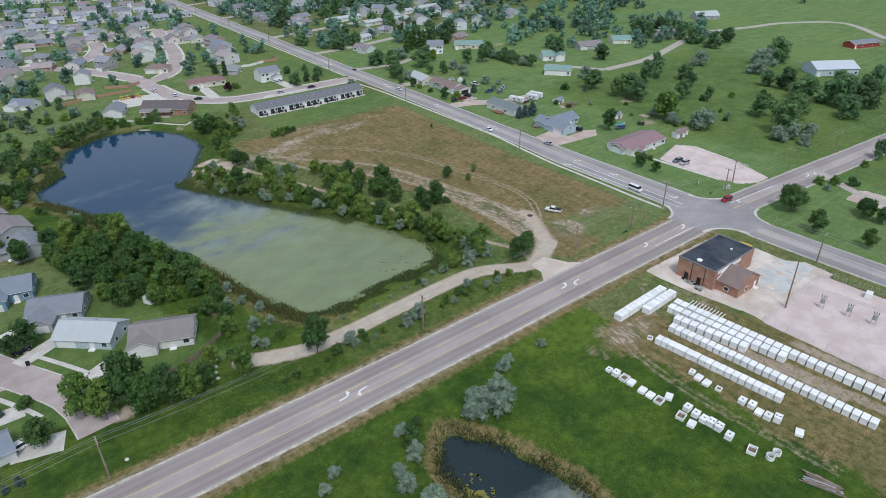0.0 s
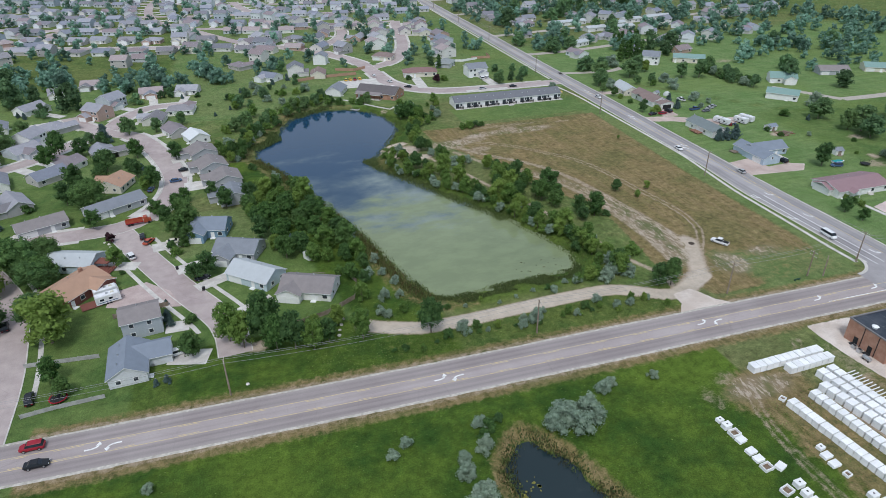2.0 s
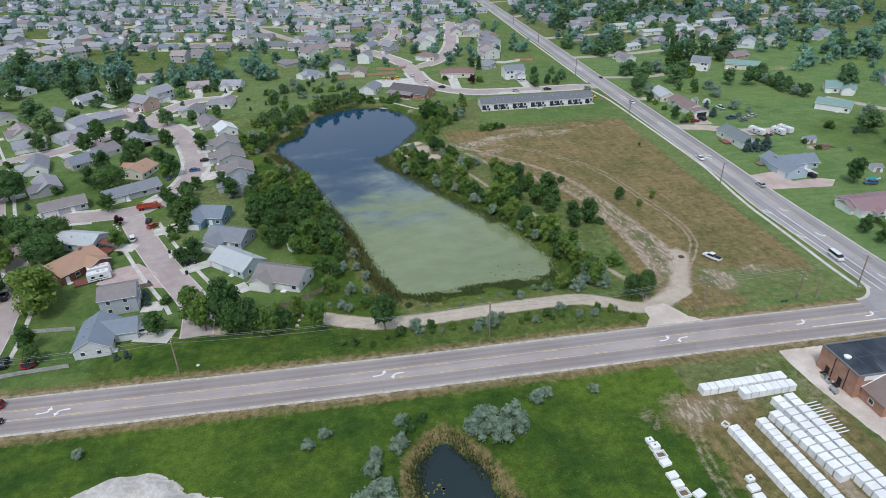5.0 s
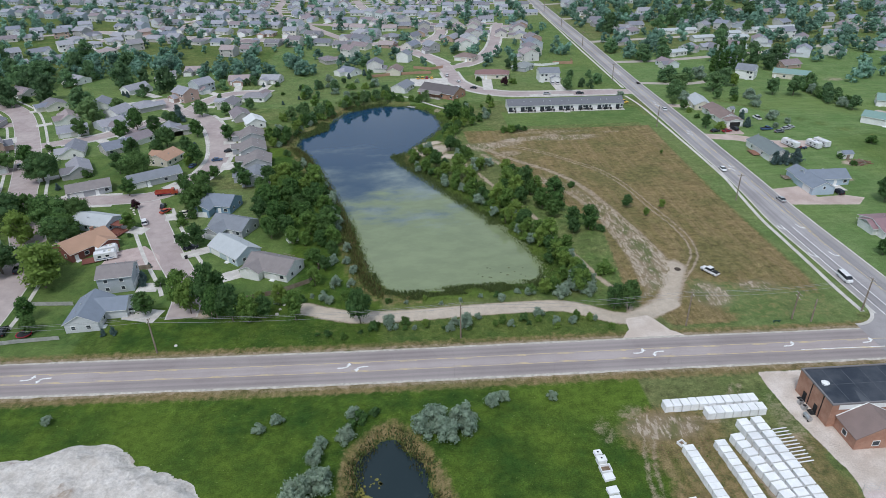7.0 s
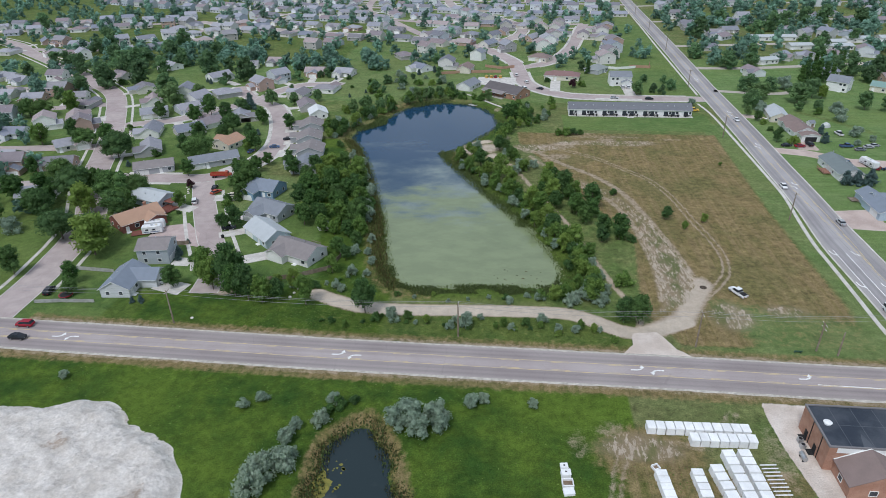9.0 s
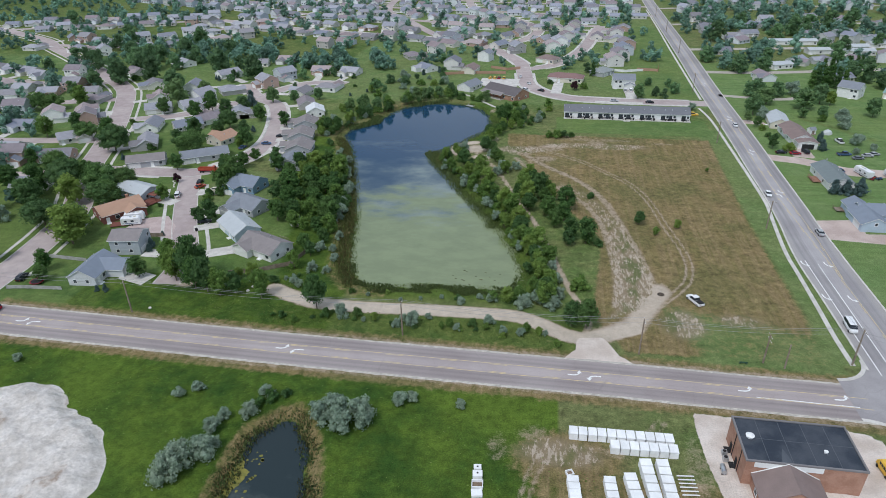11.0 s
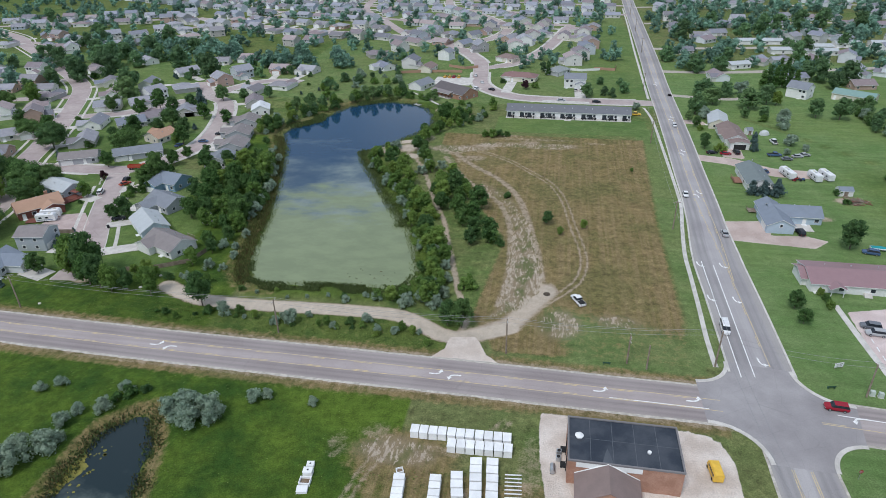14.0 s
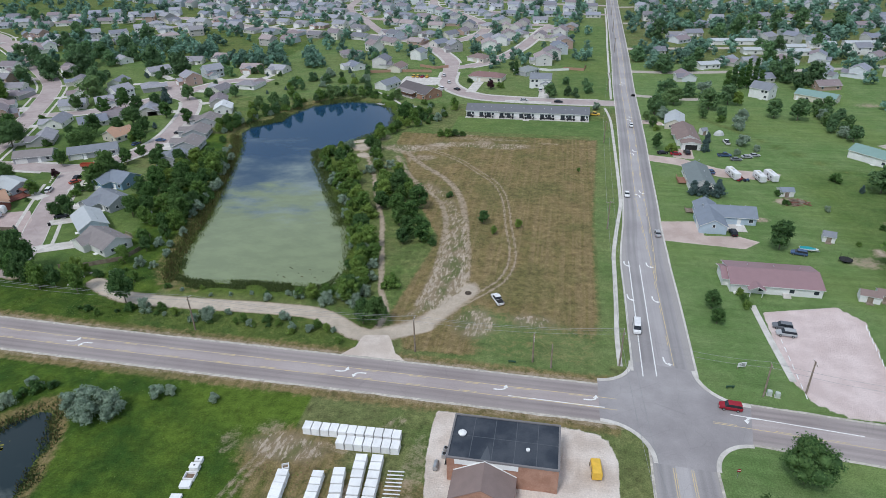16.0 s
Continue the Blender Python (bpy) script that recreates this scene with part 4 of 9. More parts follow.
def junction():
    """The crossing with its four rounded corners, and a kerb round each."""
    corners = [((189.8, 105.9), (-1, 1), 8.5), ((203.9, 102.9), (1, 1), 10.0), ((203.2, 90.9), (1, -1), 8.5), ((191.5, 92.8), (-1, -1), 10.0)]
    rim, kerbs = [], Geo()
    for (cx, cy), (sx, sy), r in corners:
        arc = [(cx + sx * (r - r * math.sin(a)), cy + sy * (r - r * math.cos(a))) for a in (math.pi / 2 * i / 10 for i in range(11))]
        if sx * sy > 0:
            arc = arc[::-1]
        rim.append(arc)
        strip(kerbs, arc, *((0, 0.9) if sx * sy < 0 else (-0.9, 0)), -0.1, 0.115)
    ring = sorted((p for arc in rim for p in arc), key=lambda p: math.atan2(p[1] - 99, p[0] - 197))
    g = Geo().add([(195.2, 98.3, 0.047), *[(x, y, 0.047) for x, y in ring]], [(0, i + 1, (i + 1) % len(ring) + 1) for i in range(len(ring))])
    tagged(part("road_junction", g, M_CROSSING), "grey asphalt crossroads", "road", kind="structure")
    tagged(part("kerb", kerbs, M_CONCRETE), "pale concrete corner kerbs of the crossing", "kerb", kind="structure")


junction()
for n, (line, half) in enumerate(STREETS):
    road("street", line, half, 0.02 + 0.004 * (n % 9) + (0.04 if n > 8 else 0), M_STREET, "pinkish worn residential street", category="street")
    if n < 8:
        g = Geo()
        for lo, hi in ((-half - 0.3, -half), (half, half + 0.3)):
            strip(g, line, lo, hi, -0.1, 0.10 + 0.004 * n)
        tagged(part("kerb", g, M_CONCRETE), "pale concrete kerb along a residential street", "kerb", kind="structure")
for n, (line, half) in enumerate(EAST_ROADS):
    road("lane", line, half, 0.03 + 0.004 * n, M_LANE, "pale gravel lane between large lots", category="lane")
g = Geo()
strip(g, smooth_line([(186.8, 112), (186.7, 123), (187.3, 138), (187.8, 155), (188.2, 168), (190.3, 187), (192.1, 201), (192.8, 211), (193.3, 238), (193.7, 273), (193.9, 305), (192.9, 320), (191.8, 329)]), -0.6, 0.6, -0.1, 0.06)
strip(g, smooth_line([(196.0, 346.1), (197.7, 404.5), (200.3, 490.6), (203.6, 582.2), (206.6, 686.8)]), -0.65, 0.65, -0.1, 0.06)
strip(g, smooth_line([(223.6, 144), (224.3, 128), (225.3, 112.6)]), -0.8, 0.8, -0.1, 0.07)
tagged(part("pavement", g, M_CONCRETE), "pale concrete pavement beside the roads", "pavement", kind="structure")

# yellow lines, white lines and turn arrows
for name, line, offs, m in (("yellow_lines_west", crop(EW_W, lambda x, y: x > -400), (-1.75, 1.75), M_YELLOW),
                            ("yellow_lines_north", crop(NS_N, lambda x, y: 211 < y < 800), (-1.55, 1.55), M_YELLOW),
                            ("yellow_lines_south", crop(NS_S, lambda x, y: y < 85), (-2.2, 1.6), M_YELLOW), ("yellow_lines_east", crop(EW_E, lambda x, y: x < 500), (-1.4,), M_YELLOW),
                            ("yellow_lines_junction", smooth_line([(198.4, 212), (198.7, 188), (199.1, 168), (199.2, 150), (199.3, 114)], 2.0), (0.0,), M_YELLOW),
                            ("yellow_lines_taper", smooth_line([(201.5, 212), (201.2, 188), (200.5, 169), (199.5, 153)], 2.0), (0.0,), M_YELLOW)):
    g = Geo()
    for off in offs:
        strip(g, line, off - 0.09, off + 0.09, 0.0, 0.055)
        s = sideways(line)
        for i in range(0, len(line) - 3, 6):
            away = 0.38 if off < 0 else -0.38
            seg = line[i:i + 3]
            strip(g, seg, off + away - 0.075, off + away + 0.075, 0.0, 0.055)
    tagged(part(name, g, m), "faded yellow lane lines", "road marking", kind="structure")
g = Geo()
for a, b in (((161.5, 97.6), (182.6, 97.2)), ((192.4, 163.7), (191.8, 109.1)), ((195.5, 161.8), (194.9, 109.6)), ((209.0, 99.3), (234.5, 97.0))):
    strip(g, [a, b], -0.13, 0.13, 0.0, 0.053)
tagged(part("white_lines", g, M_WHITE_LINE), "white lane lines before the crossing", "road marking", kind="structure")


def arrow_mesh():
    g = Geo()
    for i in range(8):
        a0, a1 = math.pi / 2 * i / 8, math.pi / 2 * (i + 1) / 8
        ring = [(1.5 * math.sin(a) * 1.4, 1.1 * (1 - math.cos(a))) for a in (a0, a1)]
        dx, dy = ring[1][0] - ring[0][0], ring[1][1] - ring[0][1]
        d = math.hypot(dx, dy)
        ox, oy = -dy / d * 0.25, dx / d * 0.25
        g.add([(ring[0][0] - ox, ring[0][1] - oy, 0), (ring[1][0] - ox, ring[1][1] - oy, 0), (ring[1][0] + ox, ring[1][1] + oy, 0), (ring[0][0] + ox, ring[0][1] + oy, 0)], [(0, 1, 2, 3)])
    g.add([(1.35, 1.0, 0), (2.85, 1.0, 0), (2.15, 2.3, 0)], [(0, 1, 2)])
    g.add([(-1.2, -0.25, 0), (0.1, -0.25, 0), (0.1, 0.25, 0), (-1.2, 0.25, 0)], [(0, 1, 2, 3)])
    return g.mesh("turn_arrow", M_WHITE_LINE)


ARROW = arrow_mesh()
for x, y, turn in ((-26.7, 101.9, 0), (-21.5, 102.3, 180), (48.6, 100.1, 0), (54.0, 100.2, 180), (121.1, 99.7, 0), (126.8, 99.9, 180), (159.0, 99.3, 0), (179.1, 99.1, 0),
                   (191.0, 162.3, 272), (197.6, 162.5, 272), (190.7, 143.4, 272), (197.4, 143.4, 272), (197.2, 116.2, 272), (200.0, 213.5, 90), (200.3, 218.5, 270),
                   (201.3, 258.7, 90), (201.4, 264.2, 270), (203.5, 308.0, 90), (203.4, 314.3, 270), (204.0, 377.8, 90), (204.0, 384.8, 270), (213.7, 98.8, 180), (254.4, 93.1, 0), (260.2, 93.0, 180)):
    ob = new("turn_arrow", ARROW)
    ob.matrix_basis = placed(x, y, 0.056, turn, 0.82)
    tagged(ob, "white curved turn arrow painted on asphalt", "road marking", "turn arrows", "structure")


# ---- houses ----
TAKEN = []


def gable(g, x0, x1, y0, y1, h, rise, over=0.5, along="x", thick=0.16):
    """A gabled roof of two slabs over the rectangle, ridge along x or y."""
    if along == "y":
        k = Geo()
        gable(k, y0, y1, -x1, -x0, h, rise, over, "x", thick)
        g.add([(-v[1], v[0], v[2]) for v in k.v], k.f)
        g.m[-len(k.m):] = k.m
        return
    yc, slope = (y0 + y1) / 2, rise / ((y1 - y0) / 2)
    for ye, s in ((y0 - over, 1), (y1 + over, -1)):
        ze = h - over * slope + 0.04
        zr = h + rise + 0.04
        low = [(x0 - over * 0.7, ye, ze), (x1 + over * 0.7, ye, ze), (x1 + over * 0.7, yc, zr), (x0 - over * 0.7, yc, zr)]
        if s < 0:
            low = [low[1], low[0], low[3], low[2]]
        g.hexa(low + [(x, y, z + thick) for x, y, z in low], 1)
        g.m[-5] = 0


def hipped(g, x0, x1, y0, y1, h, rise, over=0.5, thick=0.16):
    x0, x1, y0, y1 = x0 - over, x1 + over, y0 - over, y1 + over
    yc, run = (y0 + y1) / 2, (y1 - y0) / 2
    h = h - 0.08
    v = [(x0, y0, h), (x1, y0, h), (x1, y1, h), (x0, y1, h)]
    v += [(x, y, h + thick) for x, y, _ in v] + [(x0 + run, yc, h + rise), (x1 - run, yc, h + rise)]
    g.add(v, [(3, 2, 1, 0), (0, 1, 5, 4), (1, 2, 6, 5), (2, 3, 7, 6), (3, 0, 4, 7), (4, 5, 9, 8), (5, 6, 9), (6, 7, 8, 9), (7, 4, 8)])
    g.m[-9:-4] = [1] * 5


def shell(g, x0, x1, y0, y1, h, rise, along="x"):
    """Outer walls with gable ends."""
    if along == "x":
        yc = (y0 + y1) / 2
        v = [(x, y, z) for x in (x0, x1) for y, z in ((y0, 0), (y1, 0), (y1, h), (yc, h + rise), (y0, h))]
    else:
        xc = (x0 + x1) / 2
        v = [(x, y, z) for y in (y1, y0) for x, z in ((x0, 0), (x1, 0), (x1, h), (xc, h + rise), (x0, h))]
    g.add(v, [(0, 4, 3, 2, 1), (5, 6, 7, 8, 9), (0, 1, 6, 5), (1, 2, 7, 6), (2, 3, 8, 7), (3, 4, 9, 8), (4, 0, 5, 9)])


def window_at(parent, at, way, w=1.3, h=1.15, apart=False):
    """A window: a frame proud of the wall and a dark pane. way: the degrees it faces, 0 to -y."""
    f, a, b, c = Geo(), w / 2 + 0.1, w / 2, -0.1
    rim = [(-a, 0.02, -0.1), (a, 0.02, -0.1), (a, 0.02, h + 0.1), (-a, 0.02, h + 0.1), (-a, c, -0.1), (a, c, -0.1), (a, c, h + 0.1), (-a, c, h + 0.1),
           (-b, c, 0), (b, c, 0), (b, c, h), (-b, c, h), (-b, -0.03, 0), (b, -0.03, 0), (b, -0.03, h), (-b, -0.03, h)]
    f.add(rim, [(k + i, k + (i + 1) % 4, k + 4 + (i + 1) % 4, k + 4 + i) for k in (0, 4, 8) for i in range(4)])
    m = pose(*at, 0, 0, way)
    if apart:
        win = part("window", f, M_TRIM, parent, m=m)
        part("pane", Geo().box(-b, b, -0.035, 0.015, 0, h), M_GLASS, win)
    else:
        f.f.append((12, 13, 14, 15))
        f.m.append(1)
        part("window", f, (M_TRIM, M_GLASS), parent, m=m)


def garage_door(parent, at, way, w=4.8, h=2.15, material=None):
    g = Geo()
    for i in range(4):
        g.box(-w / 2, w / 2, -0.06, 0.02, i * h / 4 + 0.015, (i + 1) * h / 4 - 0.015)
    part("garage_door", g, material or M_TRIM, parent, m=pose(*at, 0, 0, way))


def front_door(parent, at, way, material=None, w=1.0):
    g = Geo().box(-w / 2, w / 2, -0.07, 0.02, 0, 2.05).box(-w / 2 - 0.1, w / 2 + 0.1, -0.04, 0.02, 0, 2.15)
    g.box(-w / 2 - 0.3, w / 2 + 0.3, -1.1, -0.05, 0, 0.18)
    part("door", g, material or M_TRIM, parent, m=pose(*at, 0, 0, way))


LAST = []


def house(label, x, y, turn, w, d, h=2.8, rise=1.9, hip=False, wing=None, wall=None, roof=None, door_side=1, close=False, storeys=1, garage=True, chimney=False, vents=2, name="house", along="x", deck=False):
    """A house with its front to -y before the turn. wing: middle x, width and how far it stands out in front."""
    wall, roof = wall or M_SIDING, roof or M_SHINGLE
    H = h * storeys
    ob = thing(name, label, "house", placed(x, y, 0, turn))
    LAST.append(ob)
    TAKEN.append((x, y, max(w, d) / 2 + 2))
    g, r = Geo(), Geo()
    if hip:
        g.box(-w / 2, w / 2, -d / 2, d / 2, -0.3, H)
        hipped(r, -w / 2, w / 2, -d / 2, d / 2, H, rise)
    else:
        shell(g, -w / 2, w / 2, -d / 2, d / 2, H, rise, along)
        gable(r, -w / 2, w / 2, -d / 2, d / 2, H, rise, along=along)
    front = -d / 2
    gx, gy = -w / 2 + 3.2, front
    if wing:
        wx, ww, wd = wing
        wr = rise * min(1.0, ww / d) * 0.96
        shell(g, wx - ww / 2, wx + ww / 2, front - wd, 0, h, wr, "y")
        k = Geo()
        gable(k, wx - ww / 2, wx + ww / 2, front - wd, -0.2, h, wr, along="y")
        part("roof", k, (roof, M_TRIM), ob)
        gx, gy = wx, front - wd
    part("wall", g, wall, ob)
    part("roof", r, (roof, M_TRIM), ob)
    if garage:
        garage_door(ob, (gx, gy, 0), 0, min(4.8, (wing[1] - 0.9) if wing else 4.8))
    dx = (w / 2 - 2.2) * door_side
    spots = [q for q in (-w / 2 + 1.7, -w / 6, w / 6, w / 2 - 1.7) if not wing or abs(q - wing[0]) > wing[1] / 2 + 0.8]
    spots = [q for q in spots if wing or not garage or abs(q - gx) > 3.2]
    if spots:
        front_door(ob, (spots[0], front, 0), 0)
    for s in range(storeys):
        z = 0.95 + s * h
        for q in spots[(1 if s == 0 else 0):]:
            window_at(ob, (q, front, z), 0, apart=close)
        for q in (-w / 3, w / 3) if not close else (-w / 3, 0.2, w / 3):
            window_at(ob, (q, d / 2, z), 180, apart=close)
        for q in (-d / 5, d / 4) if close else (0.5,):
            window_at(ob, (w / 2, q, z), 90, 1.0, 1.05, apart=close)
            if close:
                window_at(ob, (-w / 2, q, z), 270, 1.0, 1.05, apart=True)
    for i in range(vents):
        g = Geo().box(-0.2, 0.2, -0.2, 0.2, -0.2, 0.32, inset=0.04) if i % 2 else Geo().tube((0, 0, -0.3), (0, 0, 0.5), 0.09, 0.09)
        frac = 0.45
        at = (-w / 4 + i * w / 3.4, d * 0.5 * frac, H + rise * (1 - frac) + 0.2) if along == "x" else (w * 0.5 * frac, -d / 4 + i * d / 3.4, H + rise * (1 - frac) + 0.2)
        part("roof_vent", g, M_METAL, ob, m=pose(*at))
    if chimney:
        part("chimney", Geo().box(-0.5, 0.5, -0.35, 0.35, -0.5, 1.5).box(-0.58, 0.58, -0.43, 0.43, 1.5, 1.65), M_BRICK, ob, m=pose(w / 4, 0.6, H + rise - 0.5))
    if deck:
        dk = part("deck", Geo().box(-2, 2.04, d / 2 + 0.12, d / 2 + 3.18, 0.45, 0.55), M_WOOD, ob)
        for i in range(12):
            part("board", Geo().box(-2 + i * 0.34, -2 + i * 0.34 + 0.3, d / 2 + 0.1, d / 2 + 3.2, 0.55, 0.60), M_WOOD, dk)
        rl = Geo()
        for i in range(9):
            rl.box(-2 + i * 0.5, -1.94 + i * 0.5, d / 2 + 3.12, d / 2 + 3.2, 0, 1.5)
        rl.box(-2, 2.1, d / 2 + 3.1, d / 2 + 3.22, 1.45, 1.55)
        part("railing", rl, M_WOOD, ob)
    return ob


DRIVE_GEO = Geo()


def drive(x0, y0, x1, y1, w=5.0, z=0.085):
    """A concrete drive from the garage to the street."""
    strip(DRIVE_GEO, [(x0, y0), (x1, y1)], -w / 2, w / 2, -0.1, z + 0.0013 * (len(DRIVE_GEO.f) % 23))


M_TAUPE, M_BLUE, M_LIGHTBLUE, M_GREYWALL = painted("taupe_shingles", [(0.245, 0.22, 0.215)], 0.95, 0.18), painted("blue_siding", [(0.22, 0.33, 0.44)], boards=3.2), painted("pale_blue_siding", [(0.50, 0.58, 0.62)], boards=3.2), painted("grey_siding", [(0.42, 0.43, 0.45)], boards=3.2)
M_GREYROOF, M_LIGHTROOF, M_TANROOF, M_MAUVE = painted("grey_shingles", [(0.22, 0.235, 0.26)], 0.95, 0.18), painted("pale_grey_shingles", [(0.45, 0.475, 0.485)], 0.95, 0.12), painted("tan_shingles", [(0.42, 0.265, 0.185)], 0.95, 0.15), painted("mauve_metal_roof", [(0.29, 0.185, 0.195)], 0.5, 0.1)
M_REDWALL, M_BLUEROOF, M_CREAM, M_GREENROOF, M_BROWNROOF = painted("red_brown_siding", [(0.22, 0.085, 0.065)], boards=3.2), painted("blue_grey_shingles", [(0.215, 0.245, 0.29)], 0.95, 0.15), painted("cream_siding", [(0.70, 0.65, 0.55)], boards=3.2), painted("green_metal_roof", [(0.21, 0.32, 0.29)], 0.5, 0.1), painted("brown_shingles", [(0.235, 0.178, 0.162)], 0.95, 0.18)

# the court beside the pond
house("white house with a taupe gabled roof beside the pond", 24.7, 148.7, -25, 15.0, 9.5, rise=2.3, wing=(-4.2, 6.6, 2.2), wall=M_WHITE, roof=M_TAUPE, close=True, vents=3, deck=True)
house("pale blue house with a light grey roof", 10.2, 160.6, -43, 15, 9.0, rise=2.4, wall=M_LIGHTBLUE, roof=M_LIGHTROOF, close=True, vents=5)
house("grey house with a grey shingle roof", 6.0, 178.6, -25, 13.5, 9.5, rise=2.3, wing=(-2.6, 6.4, 4.5), wall=M_GREYWALL, roof=M_GREYROOF, close=True, vents=3)
house("blue two-level house with a blue-grey roof", -3.2, 197.4, 345, 12.5, 9.5, h=3.1, rise=2.5, wing=(-3.0, 6.4, 4.0), wall=M_BLUE, roof=M_BLUEROOF, close=True, vents=2)
house("pale grey house with a blue-grey roof by the road", -21.4, 127.4, 94, 13.0, 8.5, rise=2.4, wing=(2.4, 7.0, 5.5), wall=painted("pale_grey_siding", [(0.60, 0.61, 0.62)], boards=3.2), roof=M_BLUEROOF, close=True, vents=3)
house("grey two-storey house with a grey roof", -19.9, 144.4, 98, 8.5, 9.5, h=2.6, storeys=2, rise=1.7, along="y", wall=painted("blue_grey_siding", [(0.43, 0.46, 0.49)], boards=3.2), roof=M_TAUPE, close=True)
house("red-brown house with a tan shingle roof and chimney", -40.2, 168.8, 52, 15, 11, h=3.0, rise=2.2, wing=(3.5, 6.5, 3.0), wall=M_REDWALL, roof=M_TANROOF, close=True, chimney=True, garage=False)
house("pale blue-grey house with a pale roof", -43.8, 186.4, 160, 16, 9, rise=1.8, wall=M_LIGHTBLUE, roof=M_LIGHTROOF, close=True)
house("long grey ranch house with a grey roof", -59.1, 217.5, 25, 15.5, 8.5, rise=1.8, wall=M_GREYWALL, roof=M_TAUPE, close=True)
house("long grey ranch house with white garage", -36.8, 226.8, 32, 20, 8.5, rise=1.9, wall=M_GREYWALL, roof=M_GREYROOF, close=True)
for x, y, t, lab in ((5.2, 222.6, 97, "low grey house at the street bend"), (2.4, 240.6, 99, "grey house with a double garage"), (-3.0, 257.3, 103, "dark grey house in a row"), (-7.2, 275.6, 105, "grey house in a row")):
    house(lab, x, y, t + 180, 11.5, 11, rise=2.2, wing=(-2.5, 6.2, 3.5), wall=M_GREYWALL, roof=M_TAUPE if y > 240 else M_GREYROOF, close=True)
house("white house with a white roof by the pond", -10.2, 297.7, 292, 11, 9, rise=2.2, wall=M_WHITE, roof=painted("white_metal_roof", [(0.66, 0.67, 0.67)], 0.5, 0.08), close=True)
house("pale house with a tan shingle roof", -39.3, 249.2, 250, 11.5, 10, rise=2.2, wing=(-2, 6, 3), wall=M_CREAM, roof=M_TANROOF, close=True)

# the cul-de-sac by the townhouses
brick = house("brick lakeside building with a dark grey-brown roof and porch", 88.4, 343.6, -38, 24, 12.5, h=3.2, rise=3.0, wall=M_BRICK, roof=painted("dark_shingles", [(0.135, 0.12, 0.122)], 0.95, 0.15), garage=False, name="brick_building", close=True)
k = Geo()
gable(k, -11, 4, -9.0, -4.0, 2.9, 0.8)
part("roof", k, (M_TAUPE, M_TRIM), brick, "porch roof")
for i in range(6):
    part("post", Geo().box(-10.8 + i * 2.9, -10.65 + i * 2.9, -8.8, -8.65, 0, 2.85), M_REDWALL, brick)
part("porch_floor", Geo().box(-11, 4, -9.2, -6.3, -0.1, 0.25), M_CONCRETE, brick)
house("white house with a grey roof", 65.6, 358.0, 65, 14, 9, h=2.8, rise=2.2, wall=M_WHITE, roof=M_GREYROOF, garage=False)
house("two-storey white house with grey roof by the street", 156.1, 370.8, 0, 12.5, 10, h=2.7, storeys=2, rise=2.3, wing=(3.2, 5.8, 3.0), wall=M_WHITE, roof=M_GREYROOF)
house("long house with a dark red-brown roof", 122.7, 382.7, -10, 21, 10, rise=2.3, hip=True, wall=M_CREAM, roof=painted("red_brown_shingles", [(0.24, 0.15, 0.14)], 0.95, 0.15))
house("house with a green-grey roof", 145.7, 401.3, 55, 13, 10, rise=2.3, hip=True, wall=M_GREYWALL, roof=painted("green_grey_shingles", [(0.27, 0.29, 0.285)], 0.95, 0.15))
house("house with a brown hipped roof", 111.1, 435.2, -30, 14, 10, rise=2.4, hip=True, wall=M_CREAM, roof=M_BROWNROOF)
house("two-storey white house on the bend", 67.5, 437.1, 70, 9, 8.5, h=2.7, storeys=2, rise=2.0, wall=M_WHITE, roof=M_GREYROOF)
house("pale house with a brown roof", 60.9, 401.1, 80, 13, 9, rise=2.0, wall=M_CREAM, roof=M_BROWNROOF)
for x, y in ((154.9, 429.8), (160.3, 447.8), (164.9, 466.6), (168.4, 487.0)):
    house("grey two-storey house with a grey roof", x, y, -80, 12, 11, h=2.7, storeys=2, rise=2.3, wing=(-2.6, 6, 3), garage=True)
for x, y in ((113.1, 473.3), (118.8, 492.8), (124.3, 513.0)):
    house("two-storey house with a grey roof", x, y, 100, 12, 11, h=2.7, storeys=2, rise=2.2, wing=(2.6, 6, 3))

# the houses east of the long road
house("pale grey house with a white roof", 224.0, 305.0, 262, 17, 8.5, rise=2.0, wall=M_CREAM, roof=M_LIGHTROOF, close=True)
house("white house with a mauve-brown roof and open garage", 225.9, 283.5, 0, 9.5, 21, rise=2.2, wall=M_WHITE, roof=M_BROWNROOF, close=True, along="y", garage=False, wing=(0.4, 8.0, 5.0))
# Flat black panel paints the shade inside the open garage
part("garage_opening", Geo().box(-2.1, 2.9, -15.55, -15.46, 0, 2.3), M_DARK, LAST[-1], "dark panel standing for the shaded open garage")
k = Geo()
gable(k, -6.2, 0.0, -3.0, 5.0, 2.8, 1.5, along="x")
part("roof", k, (M_BROWNROOF, M_TRIM), LAST[-1])
house("white house with a green-grey roof", 223.2, 231.4, 0, 9.0, 20, h=2.9, rise=1.9, wall=M_WHITE, roof=painted("slate_shingles", [(0.185, 0.215, 0.215)], 0.95, 0.15), close=True, along="y", garage=False, vents=4)
M_DECK = painted("red_brown_deck", [(0.30, 0.16, 0.11)], 0.8)
deck = part("deck", Geo().box(-7.58, -4.6, -3.4, 2.55, 0.5, 0.6), M_DECK, LAST[-1])
for i in range(12):
    part("board", Geo().box(-7.6, -4.6, -3.4 + i * 0.5, -2.95 + i * 0.5, 0.6, 0.65), M_DECK, deck)
for py in (-3.4, -1.4, 0.6, 2.5):
    part("post", Geo().box(-7.72, -7.6, py, py + 0.12, 0, 1.5), M_DECK, deck)
